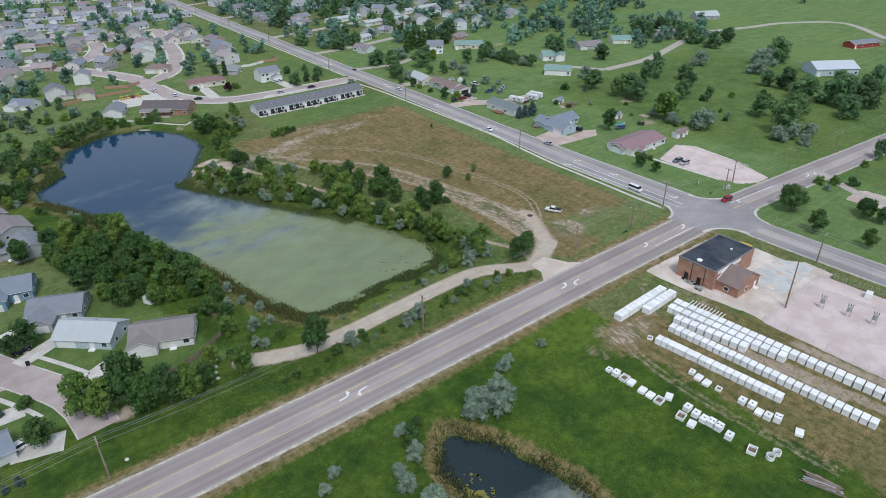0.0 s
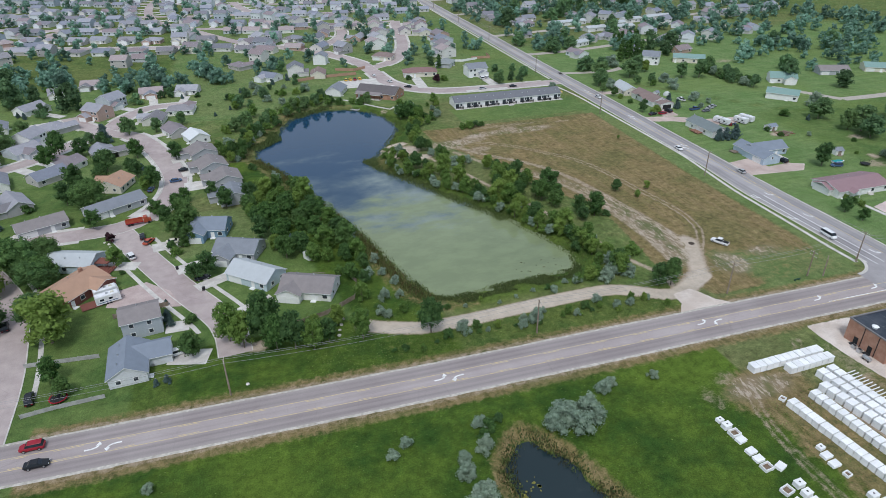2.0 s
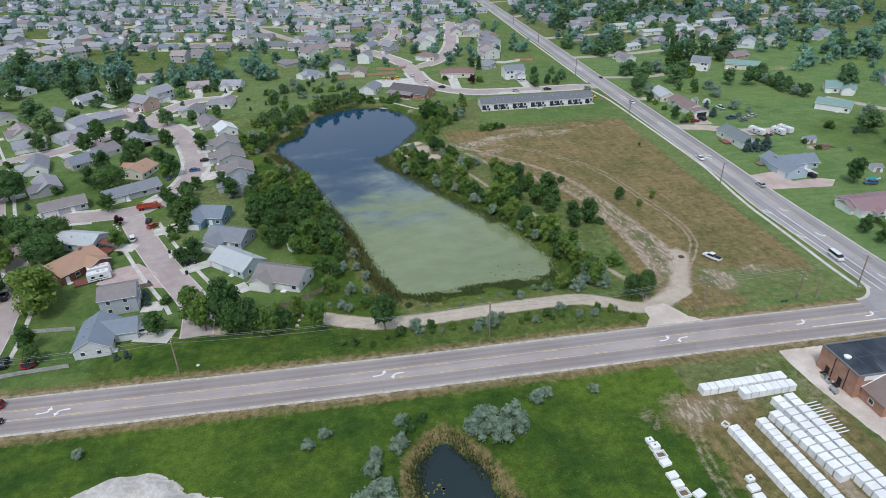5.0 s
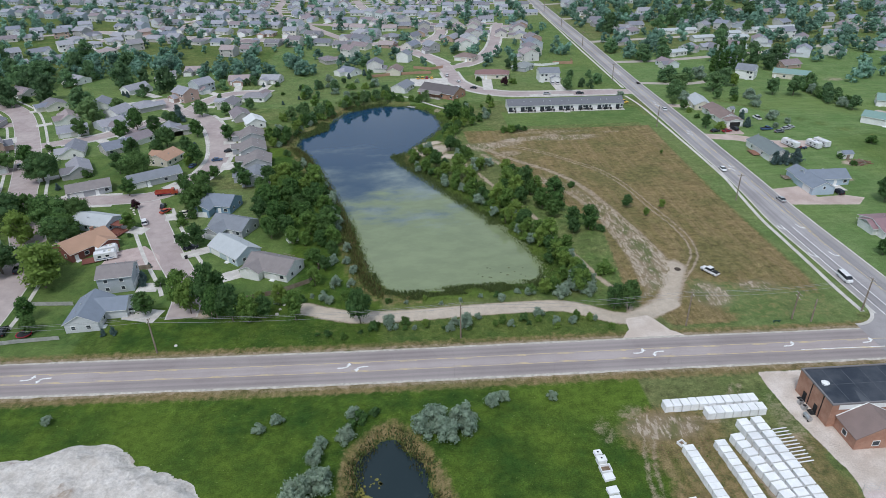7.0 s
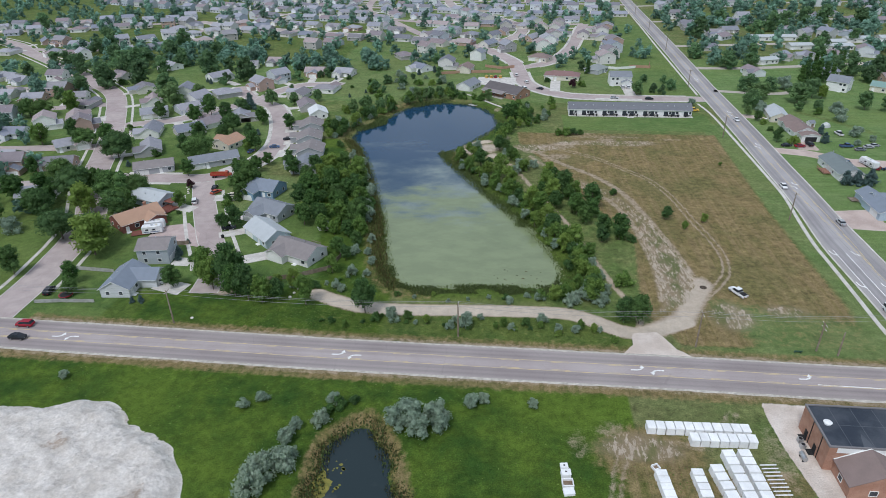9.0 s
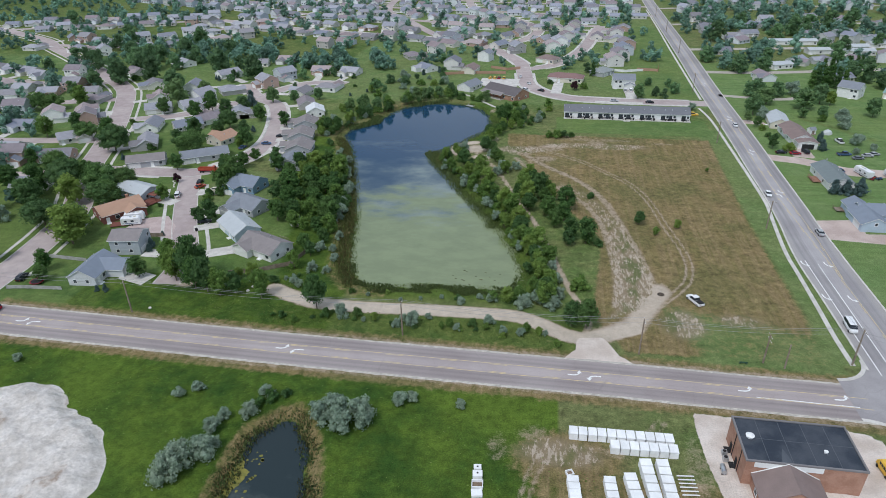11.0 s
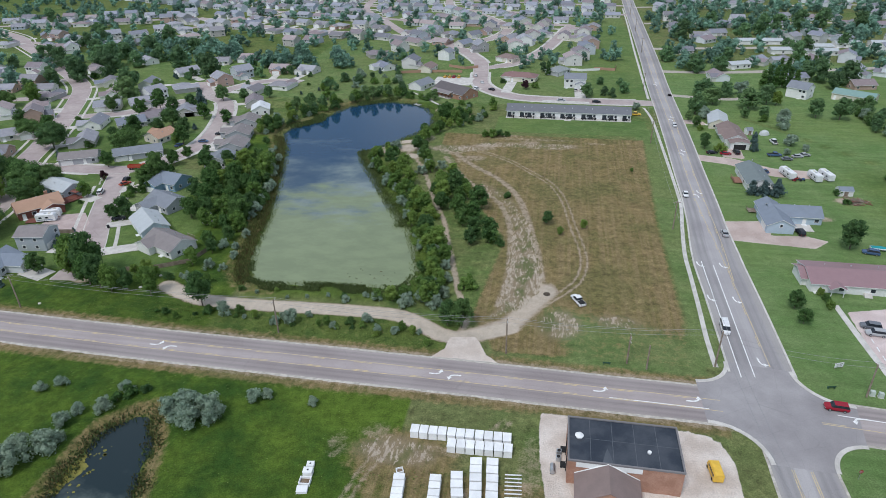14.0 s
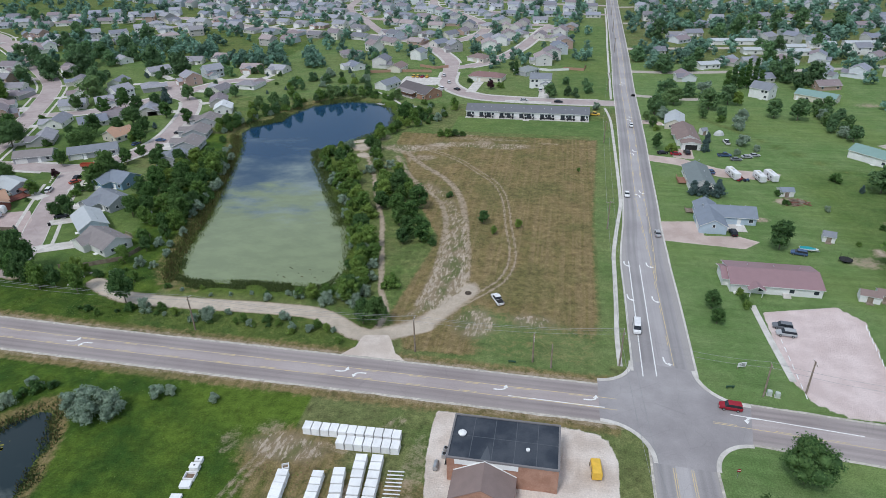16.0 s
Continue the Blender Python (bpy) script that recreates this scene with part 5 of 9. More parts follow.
part("rail", Geo().box(-7.74, -7.58, -3.4, 2.62, 1.5, 1.6), M_DECK, deck)
house("pale blue house with a blue-grey gabled garage", 227.8, 198.7, 0, 16.5, 8.5, rise=2.2, wing=(-7.0, 8.4, 8.2), wall=painted("ice_blue_siding", [(0.45, 0.54, 0.62)], boards=3.2), roof=M_BLUEROOF, close=True, vents=3, garage=False)
ice = LAST[-1]
g, k = Geo(), Geo()
shell(g, -10.4, -3.4, 0.0, 6.9, 2.8, 1.9, "y")
gable(k, -10.4, -3.4, 0.3, 6.9, 2.8, 1.9, along="y")
part("wall", g, painted("ice_blue_siding_rear", [(0.45, 0.54, 0.62)], boards=3.2), ice)
part("roof", k, (M_BLUEROOF, M_TRIM), ice)
garage_door(ice, (-11.2, -8.4, 0), 270)
window_at(ice, (-7.0, -12.45, 2.3), 0, 0.8, 1.0, True)
deck = part("deck", Geo().box(-13.18, -10.5, 2.6, 5.96, 0.42, 0.5), M_WOOD, ice)
for i in range(10):
    part("board", Geo().box(-13.2, -10.5, 2.6 + i * 0.34, 2.9 + i * 0.34, 0.5, 0.55), M_WOOD, deck)
for py in (2.6, 4.3, 5.86):
    part("post", Geo().box(-13.3, -13.2, py, py + 0.1, 0, 1.4), M_WOOD, deck)
part("patio", Geo().box(-2.4, 4.6, -9.6, -4.3, -0.1, 0.07), M_CONCRETE, ice)
hall = house("long low white hall with a mauve metal roof", 231.0, 156.8, 0, 24.0, 12.8, h=2.7, rise=1.7, wall=M_WHITE, roof=M_MAUVE, close=True, garage=False, vents=3, name="hall")
k = Geo()
gable(k, -13.7, -11.0, -3.4, 4.4, 2.5, 1.4)
part("roof", k, (M_MAUVE, M_TRIM), hall)
part("wall", Geo().box(-13.5, -12.0, -3.2, 4.2, 0, 2.5), M_WHITE, hall)
k = Geo()
gable(k, -7.4, -3.8, -8.6, -6.2, 2.5, 0.9, along="y")
part("roof", k, (M_MAUVE, M_TRIM), hall, "porch roof")
for px in (-7.2, -4.0):
    part("post", Geo().box(px - 0.08, px + 0.08, -8.5, -8.34, 0, 2.45), M_TRIM, hall)
k = Geo()
for i in range(5):
    k.box(1.8, 3.8, -6.7 - i * 0.3, -6.4 - i * 0.3, 0, 0.75 - 0.15 * i)
part("steps", k, M_CONCRETE, hall)
house("white two-storey farmhouse among trees", 277.7, 361.0, -40, 11, 9, h=2.7, storeys=2, rise=2.8, wall=M_WHITE, roof=M_GREYROOF)
house("long shed with a green metal roof", 304.4, 356.9, -35, 20, 10, h=3.2, rise=1.8, wall=M_CREAM, roof=M_GREENROOF, name="shed", garage=False)
house("white barn with a green metal roof", 297.9, 264.6, -48, 16, 9, h=3.4, rise=1.9, wall=M_WHITE, roof=M_GREENROOF, name="barn")
house("white farmhouse with a green-grey roof", 323.9, 293.6, -30, 15, 9, h=3.2, rise=2.6, wing=(3, 6, 4), wall=M_WHITE, roof=M_GREENROOF)
house("grey house among trees", 367.3, 299.5, -20, 18, 10, rise=2.2, wall=M_GREYWALL, roof=M_TAUPE)
house("house with a green roof", 398.9, 296.6, -30, 14, 10, rise=2.2, wall=M_CREAM, roof=M_GREENROOF)
house("wide house with a brown-grey roof", 437.9, 288.6, -30, 20, 12, rise=2.6, wall=M_CREAM, roof=M_TAUPE)
house("large grey farmhouse by a lane", 530.2, 309.0, -30, 20, 12, h=3.2, rise=3.0, wall=M_GREYWALL, roof=M_LIGHTROOF)
house("large pale metal farm building", 422.9, 159.2, -35, 26, 16, h=4.0, rise=3.0, wall=M_LIGHTBLUE, roof=painted("pale_metal_roof", [(0.52, 0.56, 0.60)], 0.4, 0.08), name="barn", garage=False)
house("low red stable with a grey roof", 512.9, 176.9, -20, 24, 9, h=3.0, rise=1.6, wall=painted("red_boards", [(0.33, 0.06, 0.05)]), roof=M_GREYROOF, name="stable", garage=False)
for x, y, t, w in ((329.6, 493.0, 5, 16), (352.3, 505.5, 4, 18), (382.0, 510.2, 4, 26), (292.5, 511.3, 5, 34), (260.5, 429.7, 20, 14), (304.2, 479.0, 5, 24), (324.9, 476.6, 3, 22)):
    house("white low building with a pale metal roof", x, y, t, w, 8, h=3.0, rise=1.2, wall=M_WHITE, roof=M_LIGHTROOF, garage=False, name="mobile_home")


# the townhouse row
def townhouses():
    ob = thing("townhouse_row", "long white townhouse row with a grey shingle roof", "townhouses", placed(152.1, 310.8, 0, -0.4))
    TAKEN.append((139.2, 311.0, 18)), TAKEN.append((165.8, 310.1, 18))
    g, r = Geo(), Geo()
    shell(g, -31, 31, -5.0, 5.0, 3.0, 2.3)
    gable(r, -31, 31, -5.0, 5.0, 3.0, 2.3)
    part("wall", g, M_WHITE, ob)
    part("roof", r, (painted("charcoal_shingles", [(0.165, 0.17, 0.185)], 0.95, 0.15), M_TRIM), ob)
    part("patio", Geo().box(-31.2, 31.2, -8.0, -5.05, -0.1, 0.12), M_CONCRETE, ob)
    part("patio_step", Geo().box(-1.6, 1.6, -9.6, -8.0, -0.1, 0.12), M_CONCRETE, ob)
    for i, x in enumerate(PATIOS):
        front_door(ob, (x - 1.0, -5.0, 0.1), 0, M_GLASS, 1.8)
        window_at(ob, (x + 1.1, -5.0, 1.0), 0, 1.1, 1.2)
        front_door(ob, (x, 5.0, 0.1), 180)
        part("roof_vent", Geo().box(-0.2, 0.2, -0.2, 0.2, -0.3, 0.35, inset=0.04), M_METAL, ob, m=pose(x, -2.4, 4.35))
        if i % 2 == 0:
            part("divider", Geo().box(x + 1.85, x + 1.97, -7.8, -5.0, 0, 1.8), M_TRIM, ob)


PATIOS = [-28.6, -22.2, -18.4, -11.8, -8.2, -1.7, 2.0, 8.8, 12.1, 19.1, 22.5, 29.0]
townhouses()


def patio_chair():
    ob = thing("patio_chair", "dark metal garden chair on a concrete patio", "chair", placed(0, 0), "patio furniture")
    part("seat", Geo().box(-0.28, 0.28, -0.26, 0.26, 0.40, 0.46), M_DARK, ob)
    k = Geo()
    for i in range(5):
        k.box(-0.27 + i * 0.12, -0.21 + i * 0.12, 0.24, 0.29, 0.46, 0.98)
    k.box(-0.28, 0.28, 0.23, 0.30, 0.95, 1.03)
    part("backrest", k, M_DARK, ob)
    for a in (-0.25, 0.21):
        for b in (-0.24, 0.20):
            part("leg", Geo().box(a, a + 0.04, b, b + 0.04, 0, 0.42), M_DARK, ob)
    return ob


def patio_table():
    ob = thing("patio_table", "round dark patio table on concrete", "table", placed(0, 0), "patio furniture")
    part("tabletop", Geo().tube((0, 0, 0.70), (0, 0, 0.75), 0.62, 0.64, 18), M_DARK, ob)
    part("foot", Geo().tube((0, 0, 0), (0, 0, 0.06), 0.34, 0.26, 14).tube((0, 0, 0.06), (0, 0, 0.70), 0.05, 0.05, 8), M_DARK, ob)
    return ob


def grill():
    ob = thing("grill", "covered black barbecue grill beside a patio door", "grill", placed(0, 0), "patio furniture")
    part("lid", Geo().tube((-0.42, 0, 0.92), (0.42, 0, 0.92), 0.30, 0.30, 14), M_DARK, ob)
    part("shelf", Geo().box(-0.85, 0.85, -0.25, 0.25, 0.84, 0.89), M_DARK, ob)
    part("cart", Geo().box(-0.42, 0.42, -0.24, 0.24, 0.08, 0.80, inset=0.03), M_DARK, ob)
    for a in (-0.4, 0.34):
        part("wheel", Geo().tube((a, -0.2, 0.09), (a + 0.06, -0.2, 0.09), 0.09, 0.09, 10), M_DARK, ob)
    return ob


def patios():
    r = random.Random(44)
    kinds = (patio_chair(), patio_table(), grill())
    used = set()
    for x in PATIOS:
        for k, dx, dy in ((1, 0.1, -1.5), (0, -0.95, -1.4), (0, 1.0, -1.3), (0, 0.0, -0.55), (2, 1.35 if r.random() < 0.5 else -1.5, -2.2)):
            m = placed(152.1 + x + dx + r.uniform(-0.2, 0.2), 305.8 + dy + r.uniform(-0.15, 0.15), 0.12, r.uniform(-40, 40) + (90 if dx < -0.5 else -90 if dx > 0.5 else 0))
            if k in used:
                copy_thing(kinds[k], m)
            else:
                kinds[k].matrix_basis = m
                used.add(k)


patios()


# the brick works building with its flat roof and low wing
def works():
    ob = thing("brick_building", "red brick works building with a dark flat roof", "building", placed(0, 0, 0, 0))
    TAKEN.append((164, 77, 14))
    x0, x1, y0, y1, h = 152.0, 172.9, 72.2, 83.7, 5.9
    part("wall", Geo().box(x0, x1, y0, y1, -0.2, h), M_BRICK, ob)
    p = Geo()
    for a in ((x0 - 0.12, x1 + 0.12, y0 - 0.12, y0 + 0.22), (x0 - 0.12, x1 + 0.12, y1 - 0.22, y1 + 0.12), (x0 - 0.12, x0 + 0.22, y0 + 0.22, y1 - 0.22), (x1 - 0.22, x1 + 0.12, y0 + 0.22, y1 - 0.22)):
        p.box(*a, h, h + 0.34)
    part("parapet", p, painted("dark_metal_coping", [(0.20, 0.19, 0.19)], 0.4), ob)
    roof = part("roof", Geo().box(x0 + 0.22, x1 - 0.22, y0 + 0.22, y1 - 0.22, h, h + 0.1), stuff_of("black_roof_membrane", (0.030, 0.038, 0.052), (0.062, 0.070, 0.084), 0.22, 3.0, rough=0.6, grain=0.2), ob)
    for i in range(1, 5):
        x = x0 + i * (x1 - x0) / 5
        part("seam", Geo().box(x - 0.05, x + 0.05, y0 + 0.3, y1 - 0.3, h + 0.1, h + 0.125), painted("seam_tape", [(0.11, 0.12, 0.135)]), roof)
    part("seam", Geo().box(x0 + 0.3, x1 - 0.3, 78.2, 78.3, h + 0.1, h + 0.128), painted("seam_tape_long", [(0.10, 0.11, 0.125)]), roof)
    part("roof_fan", Geo().tube((154.1, 78.5, h), (154.1, 78.5, h + 0.55), 0.65, 0.65, 14).tube((154.1, 78.5, h + 0.55), (154.1, 78.5, h + 0.85), 0.85, 0.3, 14), M_TRIM, roof, "white round roof fan")
    part("roof_fan", Geo().tube((167.0, 76.2, h), (167.0, 76.2, h + 0.5), 0.3, 0.4, 10), M_TRIM, roof, "white roof vent")
    a, b, c, d, e = 153.7, 164.9, 65.6, 72.2, 3.1
    g, r = Geo(), Geo()
    shell(g, a, b, c, d, e, 3.0, "y")
    gable(r, a, b, c, d - 0.35, e, 3.0, 0.45, "y")
    part("roof_ridge", Geo().add([((a + b) / 2, 72.1, 6.2), ((a + b) / 2 - 1.4, 72.1, 5.95), ((a + b) / 2 + 1.4, 72.1, 5.95), ((a + b) / 2, 76.2, 6.02)], [(0, 1, 3), (0, 3, 2), (0, 2, 1), (1, 2, 3)]), painted("ridge_membrane", [(0.09, 0.10, 0.115)]), roof)
    part("wall", g, M_BRICK, ob)
    part("roof", r, (M_BROWNROOF, M_BROWNROOF), ob, "brown shingle wing roof")
    part("gable_board", Geo().add([(a - 0.4, d - 0.3, e + 0.1), (b + 0.4, d - 0.3, e + 0.1), ((a + b) / 2, d - 0.3, e + 3.2), (a - 0.4, d - 0.1, e + 0.1), (b + 0.4, d - 0.1, e + 0.1), ((a + b) / 2, d - 0.1, e + 3.2)],
                                  [(0, 1, 2), (5, 4, 3), (0, 3, 4, 1), (1, 4, 5, 2), (2, 5, 3, 0)]), M_TRIM, ob, "white gable board")
    part("fascia", Geo().box(a - 0.2, b + 0.6, y0 - 0.1, y0 - 0.02, h - 1.25, h - 0.02), M_TRIM, ob, "white fascia board over the wing")
    front_door(ob, (162.8, c, 0), 0)
    window_at(ob, (158, c, 0.9), 0, 1.4, 1.2, True)
    window_at(ob, (a, 69, 0.9), 270, 1.2, 1.1, True)
    for y in (75, 79):
        part("downpipe", Geo().box(x0 - 0.14, x0 - 0.02, y, y + 0.12, 0, h), M_DARK, ob)
    for y in (76.5, 80.5):
        front_door(ob, (x0, y, 0), 270, M_DARK)
    for i, (px, py) in enumerate(((150.6, 79.3), (150.5, 77.7))):
        ac = thing("air_conditioner", "grey air conditioning unit beside a brick wall", "air conditioner", placed(px, py, 0))
        part("casing", Geo().box(-0.5, 0.5, -0.5, 0.5, 0, 0.95, inset=0.03), M_METAL, ac)
        part("fan", Geo().tube((0, 0, 0.95), (0, 0, 1.0), 0.36, 0.36, 14), M_DARK, ac)
    tank = thing("fuel_tank", "grey steel tank on legs", "tank", placed(149.4, 74.6, 0, 90))
    part("drum", Geo().tube((-1.0, 0, 0.8), (1.0, 0, 0.8), 0.5, 0.5, 14), M_METAL, tank)
    for q in (-0.7, 0.7):
        part("leg", Geo().box(q - 0.06, q + 0.06, -0.4, 0.4, 0, 0.45), M_DARK, tank)


works()
g = Geo()
pad = [(169.4, 70.4), (164.6, 66.2), (165.2, 58.2), (186.3, 59.6), (185.9, 63.9), (183.0, 68.9)]
g.add([(x, y, 0.035) for x, y in pad] + [(x, y, -0.1) for x, y in pad], [tuple(range(6)), *[(i, i + 6, (i + 1) % 6 + 6, (i + 1) % 6) for i in range(6)]])
tagged(part("concrete_pad", g, stuff_of("grey_concrete", (0.47, 0.475, 0.455), (0.57, 0.57, 0.545), 0.25, 4.0)), "pale grey concrete pad beside the works building", "pavement", kind="structure")


# ---- the town beyond: houses along the streets ----
def kinds():
    """House types, each built once, as (w, d, house)."""
    out = []
    for i, (w, d, st, hip, wing) in enumerate(((12, 9.5, 1, False, (-3.0, 6, 4)), (13.5, 9, 1, False, None), (11, 9, 2, False, (2.4, 6, 4)), (13, 10, 1, True, (-3.2, 6.4, 4)),
                                               (14.5, 8.5, 1, False, (3.6, 6.2, 3)), (11.5, 10, 2, False, (-2.6, 6, 3)), (12.5, 11, 1, False, (0.0, 6.5, 4.5)))):
        ob = house("suburban house with pale siding and a shingle roof", 3000 + 40 * i, 3000, 0, w, d, h=2.65, storeys=st, rise=2.1 + 0.2 * (i % 3), hip=hip, wing=wing, vents=1)
        tagged(ob, group="suburban houses")
        TAKEN.pop()
        out.append((w, d, wing, ob))
    return out


def free(x, y, r, roads, margin):
    for a, b, c in TAKEN:
        if (x - a) ** 2 + (y - b) ** 2 < (r + c) ** 2:
            return False
    px, py = np.array([x]), np.array([y])
    return all(seg_distance(px, py, line)[0] > half + r * margin for line, half in roads)


ALL_ROADS = [(ROAD_EW, 8.0), (ROAD_NS, 8.0), (ROAD_S, 8.0), *STREETS, *EAST_ROADS]
KINDS = kinds()
FAR_HOUSES = []
rng = random.Random(11)
SHORT = [(line[::8 if i < 3 else 4] + [line[-1]], half) for i, (line, half) in enumerate(ALL_ROADS)]


def rows_of_houses(used):
    count = 0
    for line, half in STREETS[2:]:
        s = sideways(line)
        for side in (1, -1):
            run = 12.0
            for i in range(1, len(line)):
                run += math.hypot(line[i][0] - line[i - 1][0], line[i][1] - line[i - 1][1])
                if run < 17.5:
                    continue
                k = rng.randrange(len(KINDS))
                w, d, wing, ob = KINDS[k]
                (x, y), (a, b) = line[i], s[i]
                off = half + 6.5 + (wing[2] if wing else 0) + d / 2 + rng.uniform(-0.8, 1.8)
                hx, hy = x + side * a * off, y + side * b * off
                if hy < 195 and hx > -75 or hx > 195 or (36 < hx < 196 and 320 < hy < 508) or seg_distance(np.array([hx]), np.array([hy]), POND, True)[0] < 16 or not free(hx, hy, 7.2, SHORT, 1.05):
                    continue
                run = rng.uniform(-1.5, 1.5)
                turn = math.degrees(math.atan2(side * b, side * a)) - 90 + rng.uniform(-4, 4)
                TAKEN.append((hx, hy, 7.4))
                near = hy < 585 and hx > -330 and count < 112
                if near:
                    m = placed(hx, hy, 0, turn)
                    if k not in used:
                        ob.matrix_basis = m
                        used.add(k)
                    else:
                        copy_thing(ob, m)
                    count += 1
                else:
                    FAR_HOUSES.append((hx, hy, turn, k))
                gx = wing[0] if wing else -w / 2 + 3.2
                c, sn = math.cos(radians(turn)), math.sin(radians(turn))
                fy = -d / 2 - (wing[2] if wing else 0)
                ex = -(off - half)
                drive(hx + c * gx - sn * fy, hy + sn * gx + c * fy, hx + c * gx - sn * ex, hy + sn * gx + c * ex, 4.6, 0.082 + 0.004 * rng.randrange(4))
    return used



def spots_of_houses():
    """Houses whose places are known, each facing the nearest street."""
    used = set()
    west = [(-163.3, 376.1), (-130.6, 344), (-111.5, 318), (-98.6, 294), (-85, 264.8), (-72.4, 240), (-61.7, 278.2), (-66.7, 266.9), (-84.3, 303.7), (-84.1, 316), (-77.5, 335.2), (-60, 352), (-56, 371.7), (-88.4, 407.2), (-142.6, 403.8), (-104.5, 343.3), (-96.9, 375),
            (-148.8, 308.2), (-113.2, 243.6), (-137.3, 284.1), (-124.2, 269.4), (-145.6, 272), (-179.2, 334.2), (-225.2, 362), (-255.3, 445.6), (-226.7, 434), (-295.3, 491.3), (-72.9, 420), (-37.2, 390.2), (-16.9, 388.6), (-19.1, 347.1), (-31.2, 334.2), (-49.4, 290)]
    middle = [(22.4, 521.7), (33.3, 505.1), (54.6, 489.7), (73.2, 484.6), (27.8, 461.3), (88.0, 467.6), (14.1, 440.8), (31.4, 403.1), (47.8, 410.5), (46.1, 597.8), (58.8, 523.8), (28.1, 572.1), (67.8, 575.5), (86.0, 556.4), (101.6, 566.3), (130.8, 529.5), (149.0, 524.4), (164.4, 548.0),
              (-202.5, 568.3), (-177.1, 564.4), (-160.7, 582.5), (-135.4, 561.1), (-124.6, 585.2), (-89.5, 571.1), (-63.1, 475.0), (-50.2, 488.5)]
    east = [(242.0, 616.2), (240.6, 556.2), (254.5, 531.5), (233.3, 472.8), (297.4, 602.7), (269.4, 544.8), (317.0, 548.8), (342.4, 550.8), (317.2, 383.9), (370.5, 483.2)]
    for x, y in west + middle + east:
        near = min((((x - p[0]) ** 2 + (y - p[1]) ** 2, p) for line, half in STREETS + EAST_ROADS for p in line), key=lambda q: q[0])[1]
        turn = math.degrees(math.atan2(near[0] - x, -(near[1] - y))) + rng.uniform(-6, 6)
        if any((x - a) ** 2 + (y - b) ** 2 < (4.5 + c) ** 2 for a, b, c in TAKEN):
            continue
        k = rng.randrange(len(KINDS))
        m = placed(x, y, 0, turn)
        if k in used:
            copy_thing(KINDS[k][3], m)
        else:
            KINDS[k][3].matrix_basis = m
            used.add(k)
        TAKEN.append((x, y, 7.4))
        d = math.hypot(near[0] - x, near[1] - y)
        if 10 < d < 34:
            drive(x + (near[0] - x) * 8 / d, y + (near[1] - y) * 8 / d, x + (near[0] - x) * (d - 4.5) / d, y + (near[1] - y) * (d - 4.5) / d, 4.6)
    return used


FIRST = spots_of_houses()
MARKED = [*WEST_YARDS, *WEST_FAR, *NORTH_EAST, *NORTH_EAST_FAR, *EAST_LOTS, *EAST_COUNTRY]
for k, x, y, r in MARKED:
    TAKEN.append((x, y, min(r * 0.6, 5.0)))
USED = rows_of_houses(FIRST)
for k, (w, d, wing, ob) in enumerate(KINDS):
    if k not in USED:
        ob.matrix_basis = placed(480 + 25 * k, 720, 0, 10)


def far_town():
    """Houses too far to pick apart, joined."""
    wall, roof = Geo(), Geo()
    for x, y, turn, k in FAR_HOUSES:
        w, d, wing, ob = KINDS[k]
        h = 2.7 * (2 if k in (2, 5) else 1)
        a, r = Geo(), Geo()
        shell(a, -w / 2, w / 2, -d / 2, d / 2, h, 2.1)
        gable(r, -w / 2, w / 2, -d / 2, d / 2, h, 2.1)
        if wing:
            shell(a, wing[0] - 3, wing[0] + 3, -d / 2 - wing[2], 0, 2.7, 1.5, "y")
            gable(r, wing[0] - 3, wing[0] + 3, -d / 2 - wing[2], 0, 2.7, 1.5, along="y")
        for q in (-w / 3, 0.3, w / 3):
            a.box(q - 0.6, q + 0.6, d / 2, d / 2 + 0.05, 1, 2.2, 1)
            a.box(q - 0.6, q + 0.6, -d / 2 - 0.05, -d / 2, 1, 2.2, 1)
        c, s = math.cos(radians(turn)), math.sin(radians(turn))
        for src, dst in ((a, wall), (r, roof)):
            n = len(dst.v)
            dst.v += [(x + c * p[0] - s * p[1], y + s * p[0] + c * p[1], p[2]) for p in src.v]
            dst.f += [tuple(n + i for i in f) for f in src.f]
            dst.m += src.m
    def isle(name, colours, rough):
        k = Nodes(name, rough)
        colour = k.palette(k.island(), colours)
        return k.done(k.value(colour, k.math("MULTIPLY_ADD", k.noise(0.5), 0.3, 0.85)))
    ob = thing("far_houses", "many distant suburban houses with grey shingle roofs", "houses", placed(0, 0), kind="stuff")
    # Walls and roofs tinted bluer: hazy air put into their base colours
    part("wall", wall, (isle("hazy_far_siding", [(0.677, 0.701, 0.721), (0.527, 0.531, 0.515), (0.621, 0.633, 0.650), (0.442, 0.487, 0.546), (0.602, 0.594, 0.557), (0.689, 0.713, 0.754)], 0.8), M_GLASS), ob)
    part("roof", roof, (isle("hazy_far_shingles", [(0.232, 0.244, 0.288), (0.291, 0.302, 0.349), (0.208, 0.203, 0.226), (0.267, 0.263, 0.290), (0.321, 0.325, 0.364), (0.261, 0.219, 0.231)], 0.95), M_TRIM), ob)


